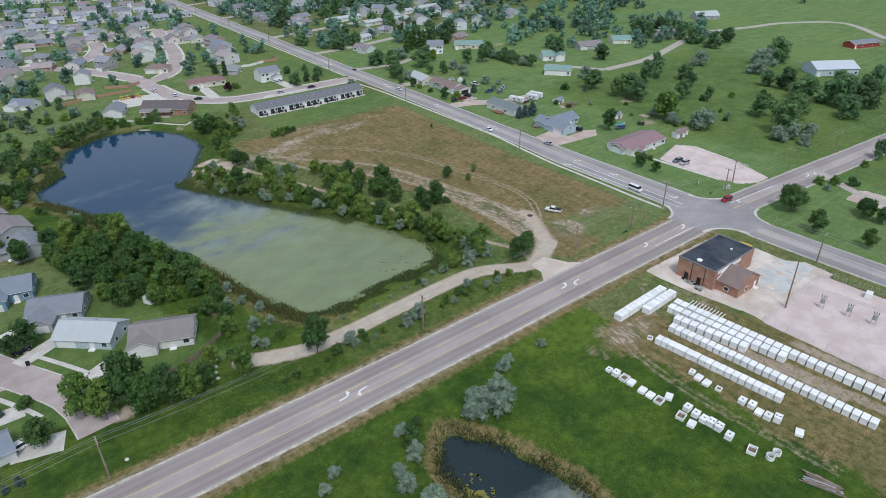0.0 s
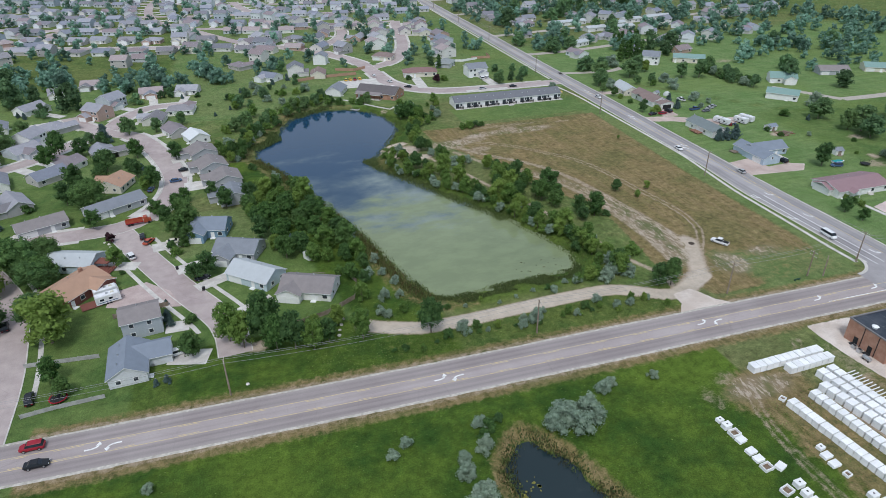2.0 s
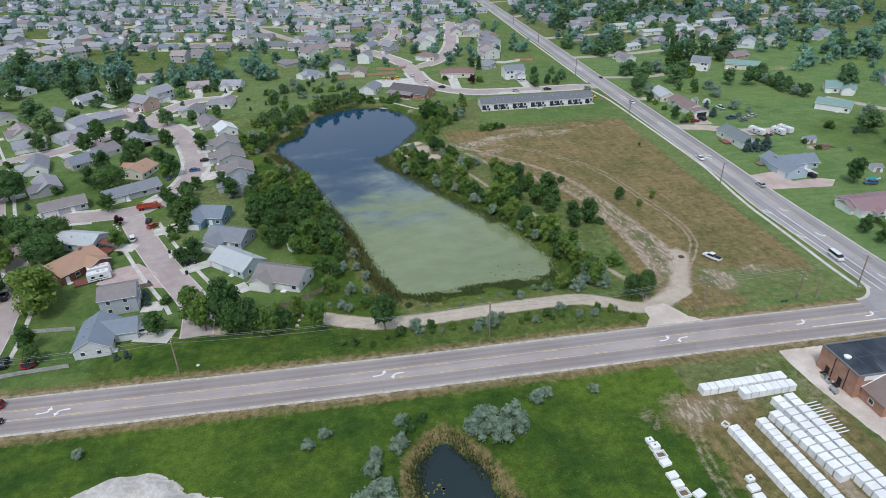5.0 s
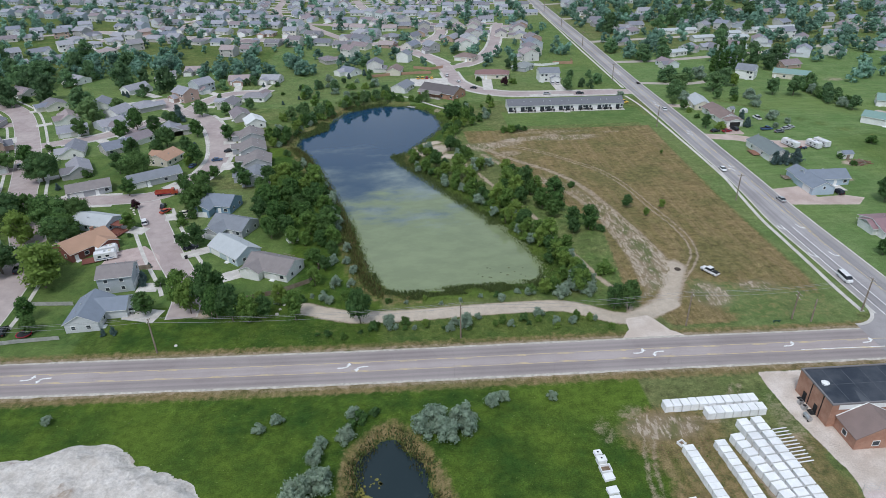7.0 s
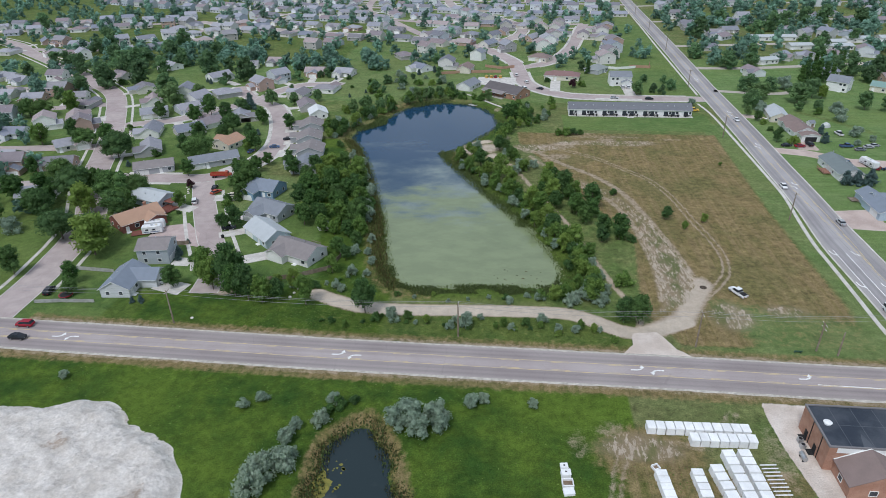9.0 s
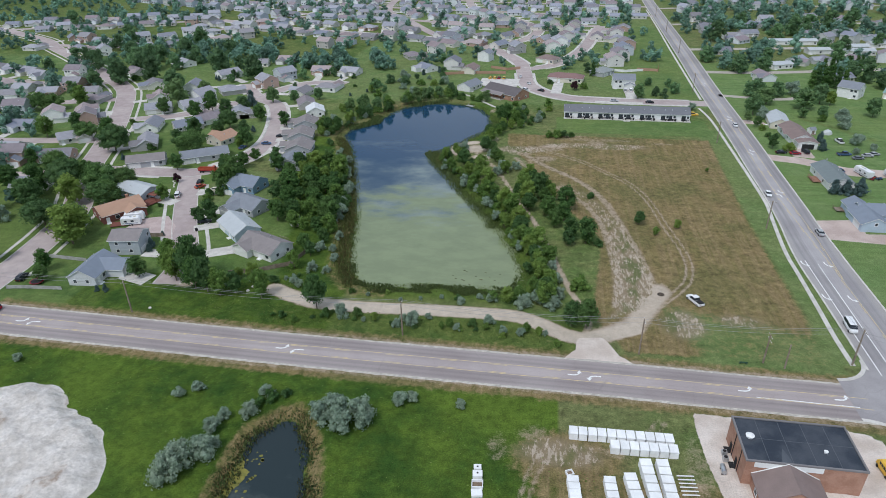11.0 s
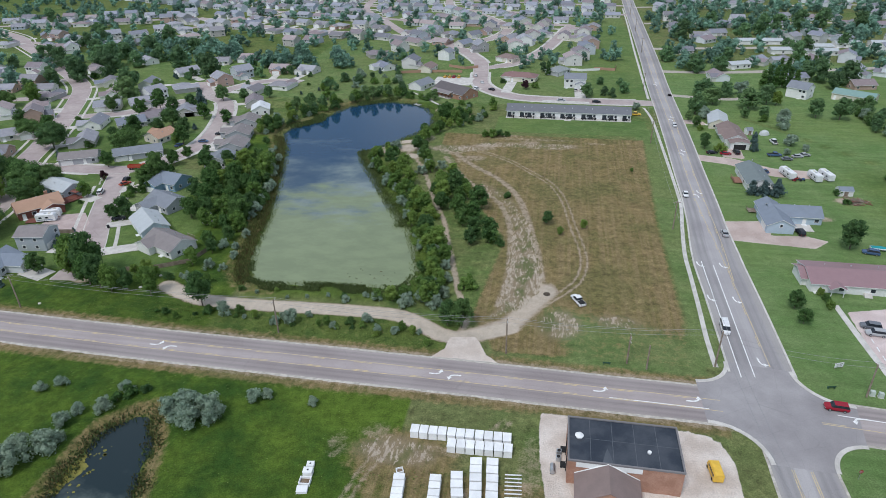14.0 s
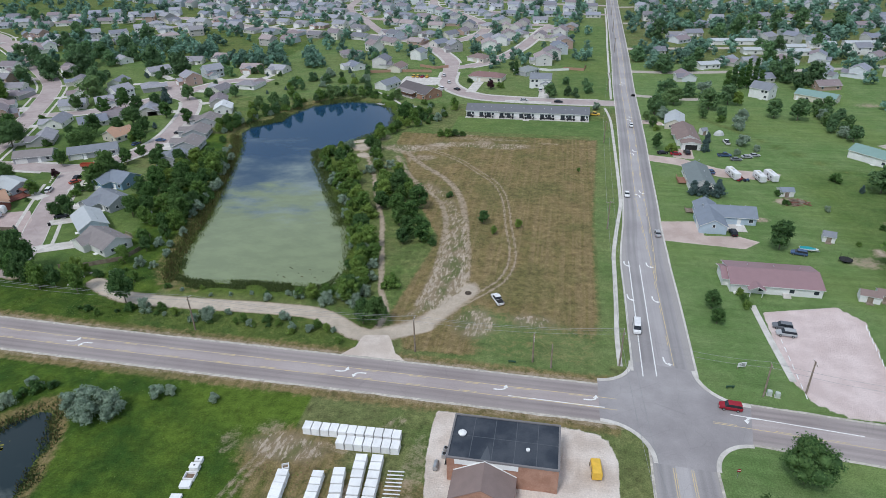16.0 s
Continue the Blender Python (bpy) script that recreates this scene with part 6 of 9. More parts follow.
for n in (0, 2, 3, 4):
    line, half = EAST_ROADS[n]
    for i, ((x, y), (a, b)) in enumerate(zip(line, sideways(line))):
        for side in (1, -1):
            off = half + rng.uniform(13, 22)
            hx, hy = x + side * a * off, y + side * b * off
            if i % 5 == 2 and hx > 240 and rng.random() < 0.75 and free(hx, hy, 7.0, SHORT, 1.0):
                FAR_HOUSES.append((hx, hy, rng.uniform(0, 360), rng.randrange(7)))
                TAKEN.append((hx, hy, 7.4))

far_town()
for x0, y0, x1, y1, w in ((14.2, 148.1, 1.1, 141.5, 5.5), (2.6, 165.5, -7.0, 160.5, 4.5), (-1.6, 176.4, -13.2, 173.0, 5.5), (-8.3, 193.2, -21.4, 190.6, 6.0), (-12.4, 129.0, -3.1, 126.4, 6.0), (-14.3, 142.3, -8.3, 142.2, 5.0),
                          (-38.8, 184.3, -24.7, 180.0, 5.0), (-64.7, 215.7, -65.3, 211.9, 6.0), (-27.7, 221.5, -27.4, 213.8, 6.0), (-4.6, 241.2, -13.5, 240.5, 9.0), (-10.5, 255.5, -15.0, 254.6, 5.5), (-14.5, 273.5, -20.0, 272.0, 5.5),
                          (158.9, 365.3, 159.0, 343.8, 6), (118.5, 377.5, 116.5, 351.6, 6), (70.1, 375.8, 93.9, 374.9, 19), (99.5, 360.4, 92.7, 348.0, 6), (138.3, 336.9, 163.7, 335.6, 3.0)):
    drive(x0, y0, x1, y1, w)
tagged(part("drives", DRIVE_GEO, M_CONCRETE), "pale concrete drives between garages and streets", "drive", kind="structure")
g = Geo()
for line, half in STREETS[:2]:
    for off in (half + 3.2, -half - 3.2):
        strip(g, line[3:-3], off - 0.6, off + 0.6, -0.1, 0.066 if off > 0 else 0.07)
for n, (line, half) in enumerate(STREETS[2:9]):
    others = [q for m, q in enumerate(STREETS) if m != n + 2] + [(ROAD_NS[::8], 8.0)]
    px, py = np.array([p[0] for p in line]), np.array([p[1] for p in line])
    ok = np.all([seg_distance(px, py, q) > h + 5.5 for q, h in others], axis=0)
    runs, run = [], []
    for p, good in zip(line, ok):
        if good:
            run.append(p)
        elif run:
            runs.append(run)
            run = []
    for run in [*runs, run]:
        if len(run) > 3:
            for off in (half + 1.15, -half - 1.15):
                strip(g, run, off - 0.75, off + 0.75, -0.1, 0.108 if off > 0 else 0.112)
tagged(part("pavement_court", g, M_CONCRETE), "narrow pale concrete pavements along residential streets", "pavement", kind="structure")


# ---- trees and shrubs ----
def ball(n):
    """A unit icosphere as arrays."""
    bm = bmesh.new()
    bmesh.ops.create_icosphere(bm, subdivisions=n, radius=1.0)
    bm.verts.ensure_lookup_table()
    v = np.array([p.co for p in bm.verts])
    f = np.array([[q.index for q in t.verts] for t in bm.faces])
    bm.free()
    return v, f


BALL_ROUGH, BALL_FINE = ball(1), ball(2)


def crown_arrays(seed, shape, clumps, leaf_count, leaf_size, fine=True, spread=1.0):
    """Clumps of leaves within a unit-wide crown. shape: the centres and radii allowed, as (base, top, width by height)."""
    r = np.random.RandomState(seed)
    base, top, width = shape
    bv, bf = BALL_FINE if fine else BALL_ROUGH
    verts, faces, n, spots = [], [], 0, []
    for i in range(clumps):
        u = (i + r.rand()) / clumps
        z = base + (top - base) * u
        w = width(u)
        a, q = r.rand() * 6.283, math.sqrt(r.rand()) * w
        rad = (0.25 + 0.17 * r.rand()) * (0.55 + 0.6 * w) * spread
        spots.append((q * math.cos(a), q * math.sin(a), z, rad))
    for x, y, z, rad in spots:
        bump = 1 + 0.34 * (r.rand(len(bv), 1) - 0.5)
        v = bv * bump * rad * 0.74 * np.array([1, 1, 0.85]) + (x, y, z)
        verts.append(v)
        faces.append(bf + n)
        n += len(v)
    each = leaf_count // clumps
    for x, y, z, rad in spots:
        d = r.randn(each, 3)
        d[:, 2] += 0.25
        d /= np.linalg.norm(d, axis=1, keepdims=True)
        c = d * rad * (0.74 + 0.62 * r.rand(each, 1) ** 1.4) * np.array([1, 1, 0.88]) + (x, y, z)
        t = r.randn(each, 3)
        u1 = np.cross(d + 0.7 * t, r.randn(each, 3))
        u1 /= np.linalg.norm(u1, axis=1, keepdims=True)
        u2 = np.cross(d + 0.7 * t, u1)
        u2 /= np.linalg.norm(u2, axis=1, keepdims=True)
        s = leaf_size * (0.5 + 1.0 * r.rand(each, 1))
        tri = np.stack([c - u1 * s * 0.6 - u2 * s * 0.4, c + u1 * s * 0.6 - u2 * s * 0.35, c + u2 * s * 0.75], 1).reshape(-1, 3)
        verts.append(tri)
        faces.append(np.arange(len(tri)).reshape(-1, 3) + n)
        n += len(tri)
    return np.concatenate(verts), np.concatenate(faces), spots


def round_top(u):
    return 0.95 * math.sqrt(max(0.05, 1 - (2 * u - 0.75) ** 2 / 1.6)) * 0.72


def column(u):
    return 0.52 * (1 - 0.5 * u)


def low_mound(u):
    return 0.85 * (1 - 0.55 * u)


def cone(u):
    return 0.80 * (1 - u) ** 0.85 + 0.03


def tree_kind(name, label, category, seed, material, height, shape, clumps, count, leaf, trunk=0.045, fine=False, spread=1.0):
    """A tree one metre in crown radius: trunk with limbs, and crown; scaled where it stands."""
    ob = thing(name, label, category, placed(3000, 3200))
    v, f, spots = crown_arrays(seed, shape, clumps, count, leaf, fine, spread)
    g = Geo().tube((0, 0, -0.1), (0.02, 0.01, height * 0.55), trunk, trunk * 0.6, 7)
    for x, y, z, rad in spots[::max(1, clumps // 6)]:
        g.tube((0.01, 0, min(z * 0.6, height * 0.45)), (x * 0.9, y * 0.9, z), trunk * 0.5, trunk * 0.15, 5)
    part("trunk", g, M_BARK, ob)
    part("crown", mesh_of("crown", v, f, material), material, ob)
    return [ob, False]


KIND = {
    "giant": [tree_kind("tree", "very large spreading green tree beside the street", "tree", 30 + i, M_LEAF_GIANT, 1.8, (0.55, 1.55, round_top), 52, 7000, 0.058) for i in range(2)],
    "oak": [tree_kind("tree", "broad leafy green tree with a full crown", "tree", 20 + i, M_LEAF, 2.1, (0.62, 1.95 + 0.1 * i, round_top), 28, 2150, 0.1) for i in range(4)],
    "young": [tree_kind("tree", "bright green young tree with loose foliage", "tree", 40 + i, M_LEAF_BRIGHT, 2.3, (0.5, 2.1, round_top), 22, 2050, 0.096) for i in range(3)],
    "olive": [tree_kind("silver_shrub", "silvery grey-green bushy shrub", "shrub", 60 + i, M_LEAF_OLIVE, 1.5, (0.28, 1.35, low_mound), 18, 1600, 0.096, 0.03) for i in range(3)],
    "bush": [tree_kind("bush", "dense rounded leafy green bush", "shrub", 70 + i, M_LEAF if i != 1 else M_LEAF_BRIGHT, 1.4, (0.25, 1.15, low_mound), 14, 800, 0.14, 0.03) for i in range(3)],
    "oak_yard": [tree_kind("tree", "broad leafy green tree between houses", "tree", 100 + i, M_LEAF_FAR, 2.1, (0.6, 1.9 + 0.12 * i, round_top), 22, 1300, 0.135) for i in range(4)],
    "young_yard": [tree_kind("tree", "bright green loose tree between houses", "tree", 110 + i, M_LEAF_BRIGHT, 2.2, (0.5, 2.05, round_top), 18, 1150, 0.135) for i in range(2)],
    "spruce": [tree_kind("spruce", "blue-green conical spruce in a yard", "tree", 80 + i, M_LEAF_SPRUCE, 3.0, (0.20, 2.15, cone), 34, 1500, 0.13, 0.05, spread=1.1) for i in range(2)],
    "poplar": [tree_kind("poplar", "narrow dark green columnar tree", "tree", 90, M_LEAF, 3.6, (0.4, 3.3, column), 34, 1700, 0.11, spread=1.1)],
    "purple": [tree_kind("tree", "small tree with dark purple leaves", "tree", 95, M_LEAF_PURPLE, 1.9, (0.5, 1.7, round_top), 16, 900, 0.13)],
}
TREES, MID = [], []


def plant(kind, x, y, r, tall=1.0, z=0.0, sure=False):
    """A tree or shrub with a crown of radius r."""
    if not sure and not free_of_walls(x, y, r):
        return
    # Farther trees: coarser crowns, oaks in the paler leaves painted for hazy air
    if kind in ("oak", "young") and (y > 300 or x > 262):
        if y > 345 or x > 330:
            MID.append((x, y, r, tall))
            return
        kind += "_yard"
    if kind == "oak" and r > 5.4:
        kind = "giant"
    slot = KIND[kind][rng.randrange(len(KIND[kind]))]
    m = placed(x, y, z, rng.uniform(0, 360), r, r * tall * rng.uniform(0.92, 1.1))
    if slot[1]:
        own = slot[0].scale
        copy_thing(slot[0], m @ Matrix.Diagonal((1 / own.x, 1 / own.y, 1 / own.z, 1)))
    else:
        slot[0].matrix_basis, slot[1] = m, True
    TREES.append((x, y, r))


def free_of_walls(x, y, r):
    return all((x - a) ** 2 + (y - b) ** 2 > (c - 1.5 + r * 0.35) ** 2 for a, b, c in TAKEN)


def belt(kinds, line, width, gap, lo, hi, tall=1.0):
    """Trees along a line, scattered over its width."""
    line = smooth_line(line, gap)
    for (x, y), (a, b) in zip(line, sideways(line)):
        q = rng.uniform(-width, width)
        plant(rng.choice(kinds), x + a * q + rng.uniform(-1, 1), y + b * q + rng.uniform(-1, 1), rng.uniform(lo, hi), tall)


def grove(kinds, area, count, lo, hi, gap=0.62, tall=1.0):
    """Trees filling an area."""
    xs, ys = [p[0] for p in area], [p[1] for p in area]
    made, tries, mine = 0, 0, []
    while made < count and tries < count * 30:
        tries += 1
        x, y, r = rng.uniform(min(xs), max(xs)), rng.uniform(min(ys), max(ys)), rng.uniform(lo, hi)
        if not inside(np.array([x]), np.array([y]), area)[0] or any((x - a) ** 2 + (y - b) ** 2 < ((r + c) * gap) ** 2 for a, b, c in mine):
            continue
        mine.append((x, y, r))
        plant(rng.choice(kinds), x, y, r, tall)
        made += 1


OAK, MIX, SILVER = ["oak"], ["oak", "oak", "young"], ["olive", "olive", "bush"]
# the wood between the houses and the pond
grove(MIX, [(30.9, 160.5), (41.9, 162.2), (39.7, 179.6), (34.6, 203.7), (27.2, 225.8), (10.4, 228.2), (6.2, 214.9), (9.9, 203.4), (12.5, 187.9), (18.2, 172.3), (25.0, 163.5)], 44, 2.0, 4.6, 0.68)
for k, x, y, r in (("oak", 37.2, 151.1, 2.8), ("oak", 40.2, 147.1, 2.2), ("young", 38.0, 138.9, 2.6), ("olive", 42.2, 151.5, 2.0), ("oak", 41.8, 155.9, 2.4), ("bush", 34.3, 155.5, 2.0)):
    plant(k, x, y, r, sure=True)
belt(["young", "bush", "olive"], [(41.9, 164.1), (38.8, 183.5), (34.6, 203.7), (27.1, 223.9)], 1.2, 4, 1.6, 2.6)
belt(SILVER, [(50.5, 138.7), (44.8, 160.2), (38.4, 189.3), (31.0, 220.0), (21.6, 243.0)], 1.5, 7, 1.2, 2.2)
# trees between the court and the dirt road
DIRT_ROAD_TREES = [("young", 1.9, 131.2, 3.8), ("young", 5.4, 127.2, 3.4), ("oak", 10.9, 128.6, 4.8), ("oak", 13.3, 124.1, 3.6), ("oak", 17.8, 122.6, 3.7), ("young", 22.3, 121.3, 2.9), ("oak", 26.3, 122.9, 2.4), ("young", 34.8, 121.3, 3.0), ("young", 29.4, 129.2, 2.2), ("oak", 52.2, 118.5, 3.6), ("bush", 56.1, 115.0, 1.6), ("olive", 60.1, 115.5, 2.0), ("bush", 64.2, 116.9, 1.4), ("olive", 44.0, 137.8, 1.8), ("olive", 41.4, 130.0, 1.5), ("olive", 80.1, 114.2, 2.0), ("olive", 76.1, 113.2, 1.4), ("bush", 96.0, 115.9, 1.5), ("olive", 99.9, 117.3, 1.6), ("olive", 92.0, 113.5, 1.1), ("olive", 103.9, 113.3, 1.2), ("bush", 109.8, 115.7, 1.3), ("oak", 121.2, 119.4, 2.6), ("oak", 125.1, 118.9, 3.3)]
COURT_TREES = [("oak", -7.0, 127.7, 3.3), ("bush", -7.8, 143.2, 2.0), ("oak", -3.4, 166.5, 3.6), ("oak", -7.0, 165.1, 3.0), ("bush", -13.6, 183.7, 2.2), ("oak", -10.1, 203.8, 3.2), ("oak", -17.9, 208.3, 3.4), ("spruce", -13.9, 145.9, 1.5), ("spruce", -13.1, 143.2, 1.3), ("spruce", -14.8, 154.2, 0.8), ("bush", -15.0, 188.0, 2.2), ("bush", -11.6, 189.0, 2.0), ("spruce", -12.4, 119.2, 1.1), ("spruce", -14.8, 118.8, 0.9), ("purple", -34.9, 199.6, 2.0), ("bush", -28.9, 176.3, 1.0), ("oak", -59.0, 185.8, 7.5), ("oak", -46.0, 152.8, 6.2), ("oak", -51.8, 191.4, 5.5), ("oak", -69.1, 191.9, 5.0), ("oak", -38.2, 127.6, 3.0), ("oak", -35.0, 121.6, 2.6), ("oak", -50.9, 177.8, 4.5), ("oak", -75.6, 169.0, 5), ("oak", -82.2, 180.8, 5)]
for k, x, y, r in DIRT_ROAD_TREES:
    plant(k, x, y, r * 1.1, 1.2, sure=True)
for k, x, y, r in COURT_TREES:
    plant(k, x, y, r, sure=True)
belt(["bush", "olive", "bush", "young"], [(42.2, 115.3), (60.1, 114.0), (80.1, 115.6), (99.9, 114.3), (117.7, 112.1)], 3.0, 3.0, 0.7, 1.5)
belt(["bush", "young", "olive"], [(20.3, 125.5), (30.4, 132.2), (40.4, 133.0), (47.4, 128.9)], 3.5, 3.0, 0.8, 1.8)
belt(["bush", "olive"], [(60.3, 127.7), (75.2, 127.0), (90.1, 127.2), (100.0, 128.0)], 1.5, 4.0, 0.7, 1.3)
# shore and belt east of the pond
belt(["olive", "bush", "young"], [(101.0, 130.0), (107.9, 129.9), (112.9, 133.7), (110.9, 147.3), (105.1, 164.8), (96.4, 186.1), (83.9, 207.4), (73.3, 226.6), (68.5, 239.0), (75.5, 251.0)], 2.0, 2.6, 1.4, 2.6)
belt(["young", "young", "young", "bush", "oak"], [(115.8, 128.7), (113.9, 147.2), (107.6, 166.7), (98.9, 187.9), (88.8, 210.1), (80.2, 231.1), (76.4, 243.5)], 2.4, 3.4, 1.8, 4.0)
for k, x, y, r in (("bush", 124.0, 138.0, 3.0), ("olive", 93.1, 222.3, 2.6), ("olive", 100.4, 228.7, 2.6), ("olive", 103.2, 180.2, 2.0), ("olive", 115.9, 148.2, 2.2), ("olive", 108.6, 126.9, 2.6), ("olive", 116.5, 127.8, 2.6), ("olive", 112.4, 130.8, 2.4), ("olive", 118.3, 132.6, 2.2), ("olive", 114.3, 136.1, 2.2), ("olive", 117.4, 140.4, 2.0), ("bush", 127.7, 168.2, 2.4), ("bush", 130.6, 165.3, 1.8), ("olive", 99.5, 128.0, 1.8), ("olive", 91.3, 126.2, 1.4), ("oak", 86.2, 249.3, 3.2), ("oak", 91.4, 237.4, 3.0), ("olive", 77.9, 235.9, 2.2)):
    plant(k, x, y, r, sure=True)
grove(["oak", "oak", "young"], [(96.7, 217.8), (106.9, 223.9), (118.5, 199.1), (124.6, 177.9), (130.7, 166.0), (121.9, 161.2), (113.7, 176.4), (103.4, 197.0)], 20, 2.2, 4.2)
belt(["oak", "young", "olive"], [(98.6, 224.0), (92.8, 235.5), (87.1, 248.8), (85.3, 261.9), (91.2, 276.6)], 2.5, 5, 2.2, 3.4)
grove(["bush", "bush", "young", "olive"], [(87.4, 277.7), (100.9, 283.7), (112.5, 301.8), (105.0, 323.1), (95.4, 326.1), (89.5, 309.9)], 22, 1.2, 2.6)
for k, x, y, r in (("oak", 145.2, 183.1, 2.3), ("young", 149.6, 175.4, 1.4), ("young", 157.3, 181.0, 1.6), ("bush", 130.1, 203.0, 1.5), ("young", 177.7, 235.2, 0.9), ("bush", 130.1, 204.4, 1.4)):
    plant(k, x, y, r, sure=True)
# far shore
belt(["bush", "oak", "young", "bush"], [(16.7, 293.7), (23.9, 310.1), (35.8, 328.1), (51.4, 336.7), (66.8, 335.3), (76.3, 329.5)], 3.5, 2.4, 1.8, 3.2)
belt(["bush", "olive"], [(7.3, 264.1), (11.6, 280.8), (18.7, 293.6)], 2.0, 3.0, 1.4, 2.4)
grove(["bush", "olive", "olive", "young"], [(7.0, 341.7), (43.8, 344.3), (65.0, 347.2), (57.5, 361.9), (34.9, 384.3), (10.0, 385.1), (1.7, 360.1)], 20, 1.6, 3.2)
grove(["bush", "olive", "young", "oak"], [(-4.8, 255.0), (9.1, 258.4), (15.6, 286.3), (23.9, 310.1), (8.5, 321.6), (-1.9, 294.2)], 18, 1.8, 3.4)
# meadow by the small pond
for k, x, y, r in (("olive", 70.2, 79.0, 3.6), ("olive", 75.5, 78.8, 3.6), ("olive", 66.9, 76.9, 3.0), ("olive", 72.5, 75.4, 3.4), ("olive", 77.3, 76.5, 2.8), ("olive", 83.3, 84.5, 2.1), ("olive", 85.8, 86.0, 1.7), ("olive", 96.8, 85.3, 1.5), ("olive", 36.2, 82.2, 1.8), ("olive", 32.7, 79.8, 1.7),
                   ("olive", 52.7, 82.9, 2.0), ("olive", 51.4, 76.7, 2.3), ("bush", 52.2, 79.9, 1.6), ("olive", 46.3, 74.8, 1.7), ("olive", 45.6, 70.8, 2.2), ("olive", 46.8, 64.3, 3.2), ("olive", 43.5, 61.4, 3.6), ("olive", 42.8, 57.6, 3.6), ("olive", 48.0, 67.0, 1.8), ("bush", 53.7, 81.9, 2.0), ("bush", 57.2, 83.3, 1.5), ("olive", -13.9, 86.5, 1.4)):
    plant(k, x, y, r, sure=True)
# east of the long road
EAST_YARDS = [("oak", 239.2, 178.3, 4.3), ("oak", 212.4, 141, 2.6), ("oak", 212.4, 133.6, 2.2), ("bush", 221.6, 146, 1.5), ("bush", 221.8, 142.6, 1.6), ("bush", 221.4, 149.2, 1.4), ("oak", 218.8, 82.6, 5.5), ("oak", 208.9, 69.6, 3.4), ("oak", 211.3, 54.6, 2.8), ("spruce", 219.6, 218.2, 2.6), ("spruce", 223.8, 218.4, 2.6), ("spruce", 228, 217.6, 3), ("spruce", 231.8, 267, 2.3), ("bush", 217.5, 264.5, 3), ("bush", 214.5, 283.6, 1.9), ("bush", 214.3, 294, 2.1), ("bush", 250.7, 221.7, 1.9), ("olive", 249.6, 276.5, 3.4), ("olive", 244.5, 263.5, 2), ("olive", 253.8, 270.1, 1.9), ("olive", 257.5, 316.2, 3.6), ("oak", 216.1, 321.1, 4.6), ("oak", 220.1, 327.3, 4.2), ("oak", 247.6, 314.3, 3), ("oak", 239.2, 316.8, 2.6), ("young", 260.7, 341.2, 3.4), ("spruce", 235, 278.8, 2), ("oak", 211.6, 267.6, 2.8), ("oak", 213.1, 298.6, 2.4), ("oak", 211, 307.8, 2.4)]
EAST_YARDS_MORE = [("oak", 231.9, 62.9, 3), ("oak", 232.7, 58.5, 3), ("oak", 235.5, 65.9, 2.6), ("bush", 253.9, 83, 2.4), ("bush", 257.9, 78.2, 2.6), ("bush", 249.9, 86.9, 2.2), ("olive", 246.1, 82.2, 1.5)]
for k, x, y, r in [*EAST_YARDS, *EAST_YARDS_MORE]:
    plant(k, x, y, r, sure=True)
for k, x, y, r in MARKED:
    plant(k, x, y, min(r, 8.2), 0.8 if r > 6 else 1.0, sure=True)
grove(["bush", "olive", "bush"], [(258.9, 155.8), (289.5, 145.3), (330.9, 158.7), (326.1, 187.0), (290.0, 197.6), (261.1, 189.1)], 10, 0.9, 2.2)
belt(["bush", "bush", "olive"], [(249.9, 214.7), (276.5, 198.1), (299.0, 185.0), (330.8, 169.0), (362.3, 153.2)], 3, 14, 1.0, 2.2)
for kind, lo, hi, spots in (("oak", 5.5, 8.0, [(-225.1, 467.1), (-344.0, 559.1)]),
                            ("oak", 2.6, 4.4, [(-57.7, 308.8), (-58.3, 292.1), (-196.0, 401.9), (-32.5, 258.6), (-18.2, 274.1), (-28.4, 229.1), (-12.6, 225.9), (-2.6, 224.7), (-41.6, 316.6), (-43.6, 371.5), (-21.2, 305.9), (-17.7, 326.0), (39.4, 422.5)]),
                            ("young", 2.4, 3.8, [(182.2, 372.5), (183.3, 357.3), (171.0, 374.6), (24.9, 364.0), (40.8, 334.4), (55.5, 350.2), (96.1, 291.3), (87.2, 262.8), (112.6, 318.3)])):
    for x, y in spots:
        plant(kind, x, y, rng.uniform(lo, hi))
belt(["poplar"], [(284.4, 420.0), (297.0, 422.1), (307.7, 425.2)], 1.0, 3.6, 2.6, 3.0)
grove(["oak", "oak", "bush", "olive"], [(292.3, 289.3), (298.6, 285.6), (305.6, 308.1), (304.1, 335.7), (296.7, 337.6), (294.4, 317.1)], 16, 2.6, 4.2, 0.55)
for k, x, y, r in (("purple", 127.2, 360.4, 3.0), ("bush", 133.0, 364.1, 2.8), ("bush", 112.8, 373.3, 2.2), ("oak", 162.5, 345.0, 3.8), ("young", 163.6, 351.5, 3.0), ("oak", 172.2, 351.0, 2.6), ("oak", 176.3, 347.0, 2.8), ("olive", 187.3, 324.6, 2.6), ("oak", 136.3, 405.2, 3.4), ("poplar", 139.6, 396.2, 2.6), ("oak", 92.7, 294.6, 4.4), ("oak", 89.0, 298.0, 3.6),
                   ("oak", 97.6, 299.5, 3.0), ("bush", 113.4, 315.5, 2.2), ("bush", 117.2, 272.6, 2.6), ("bush", 120.6, 273.0, 2.4), ("bush", 113.8, 272.7, 2.2), ("bush", 123.9, 273.4, 1.8), ("olive", 108.7, 307.4, 1.8), ("bush", 104.8, 296.5, 2.2), ("bush", 101.0, 304.9, 2.4)):
    plant(k, x, y, r, sure=True)
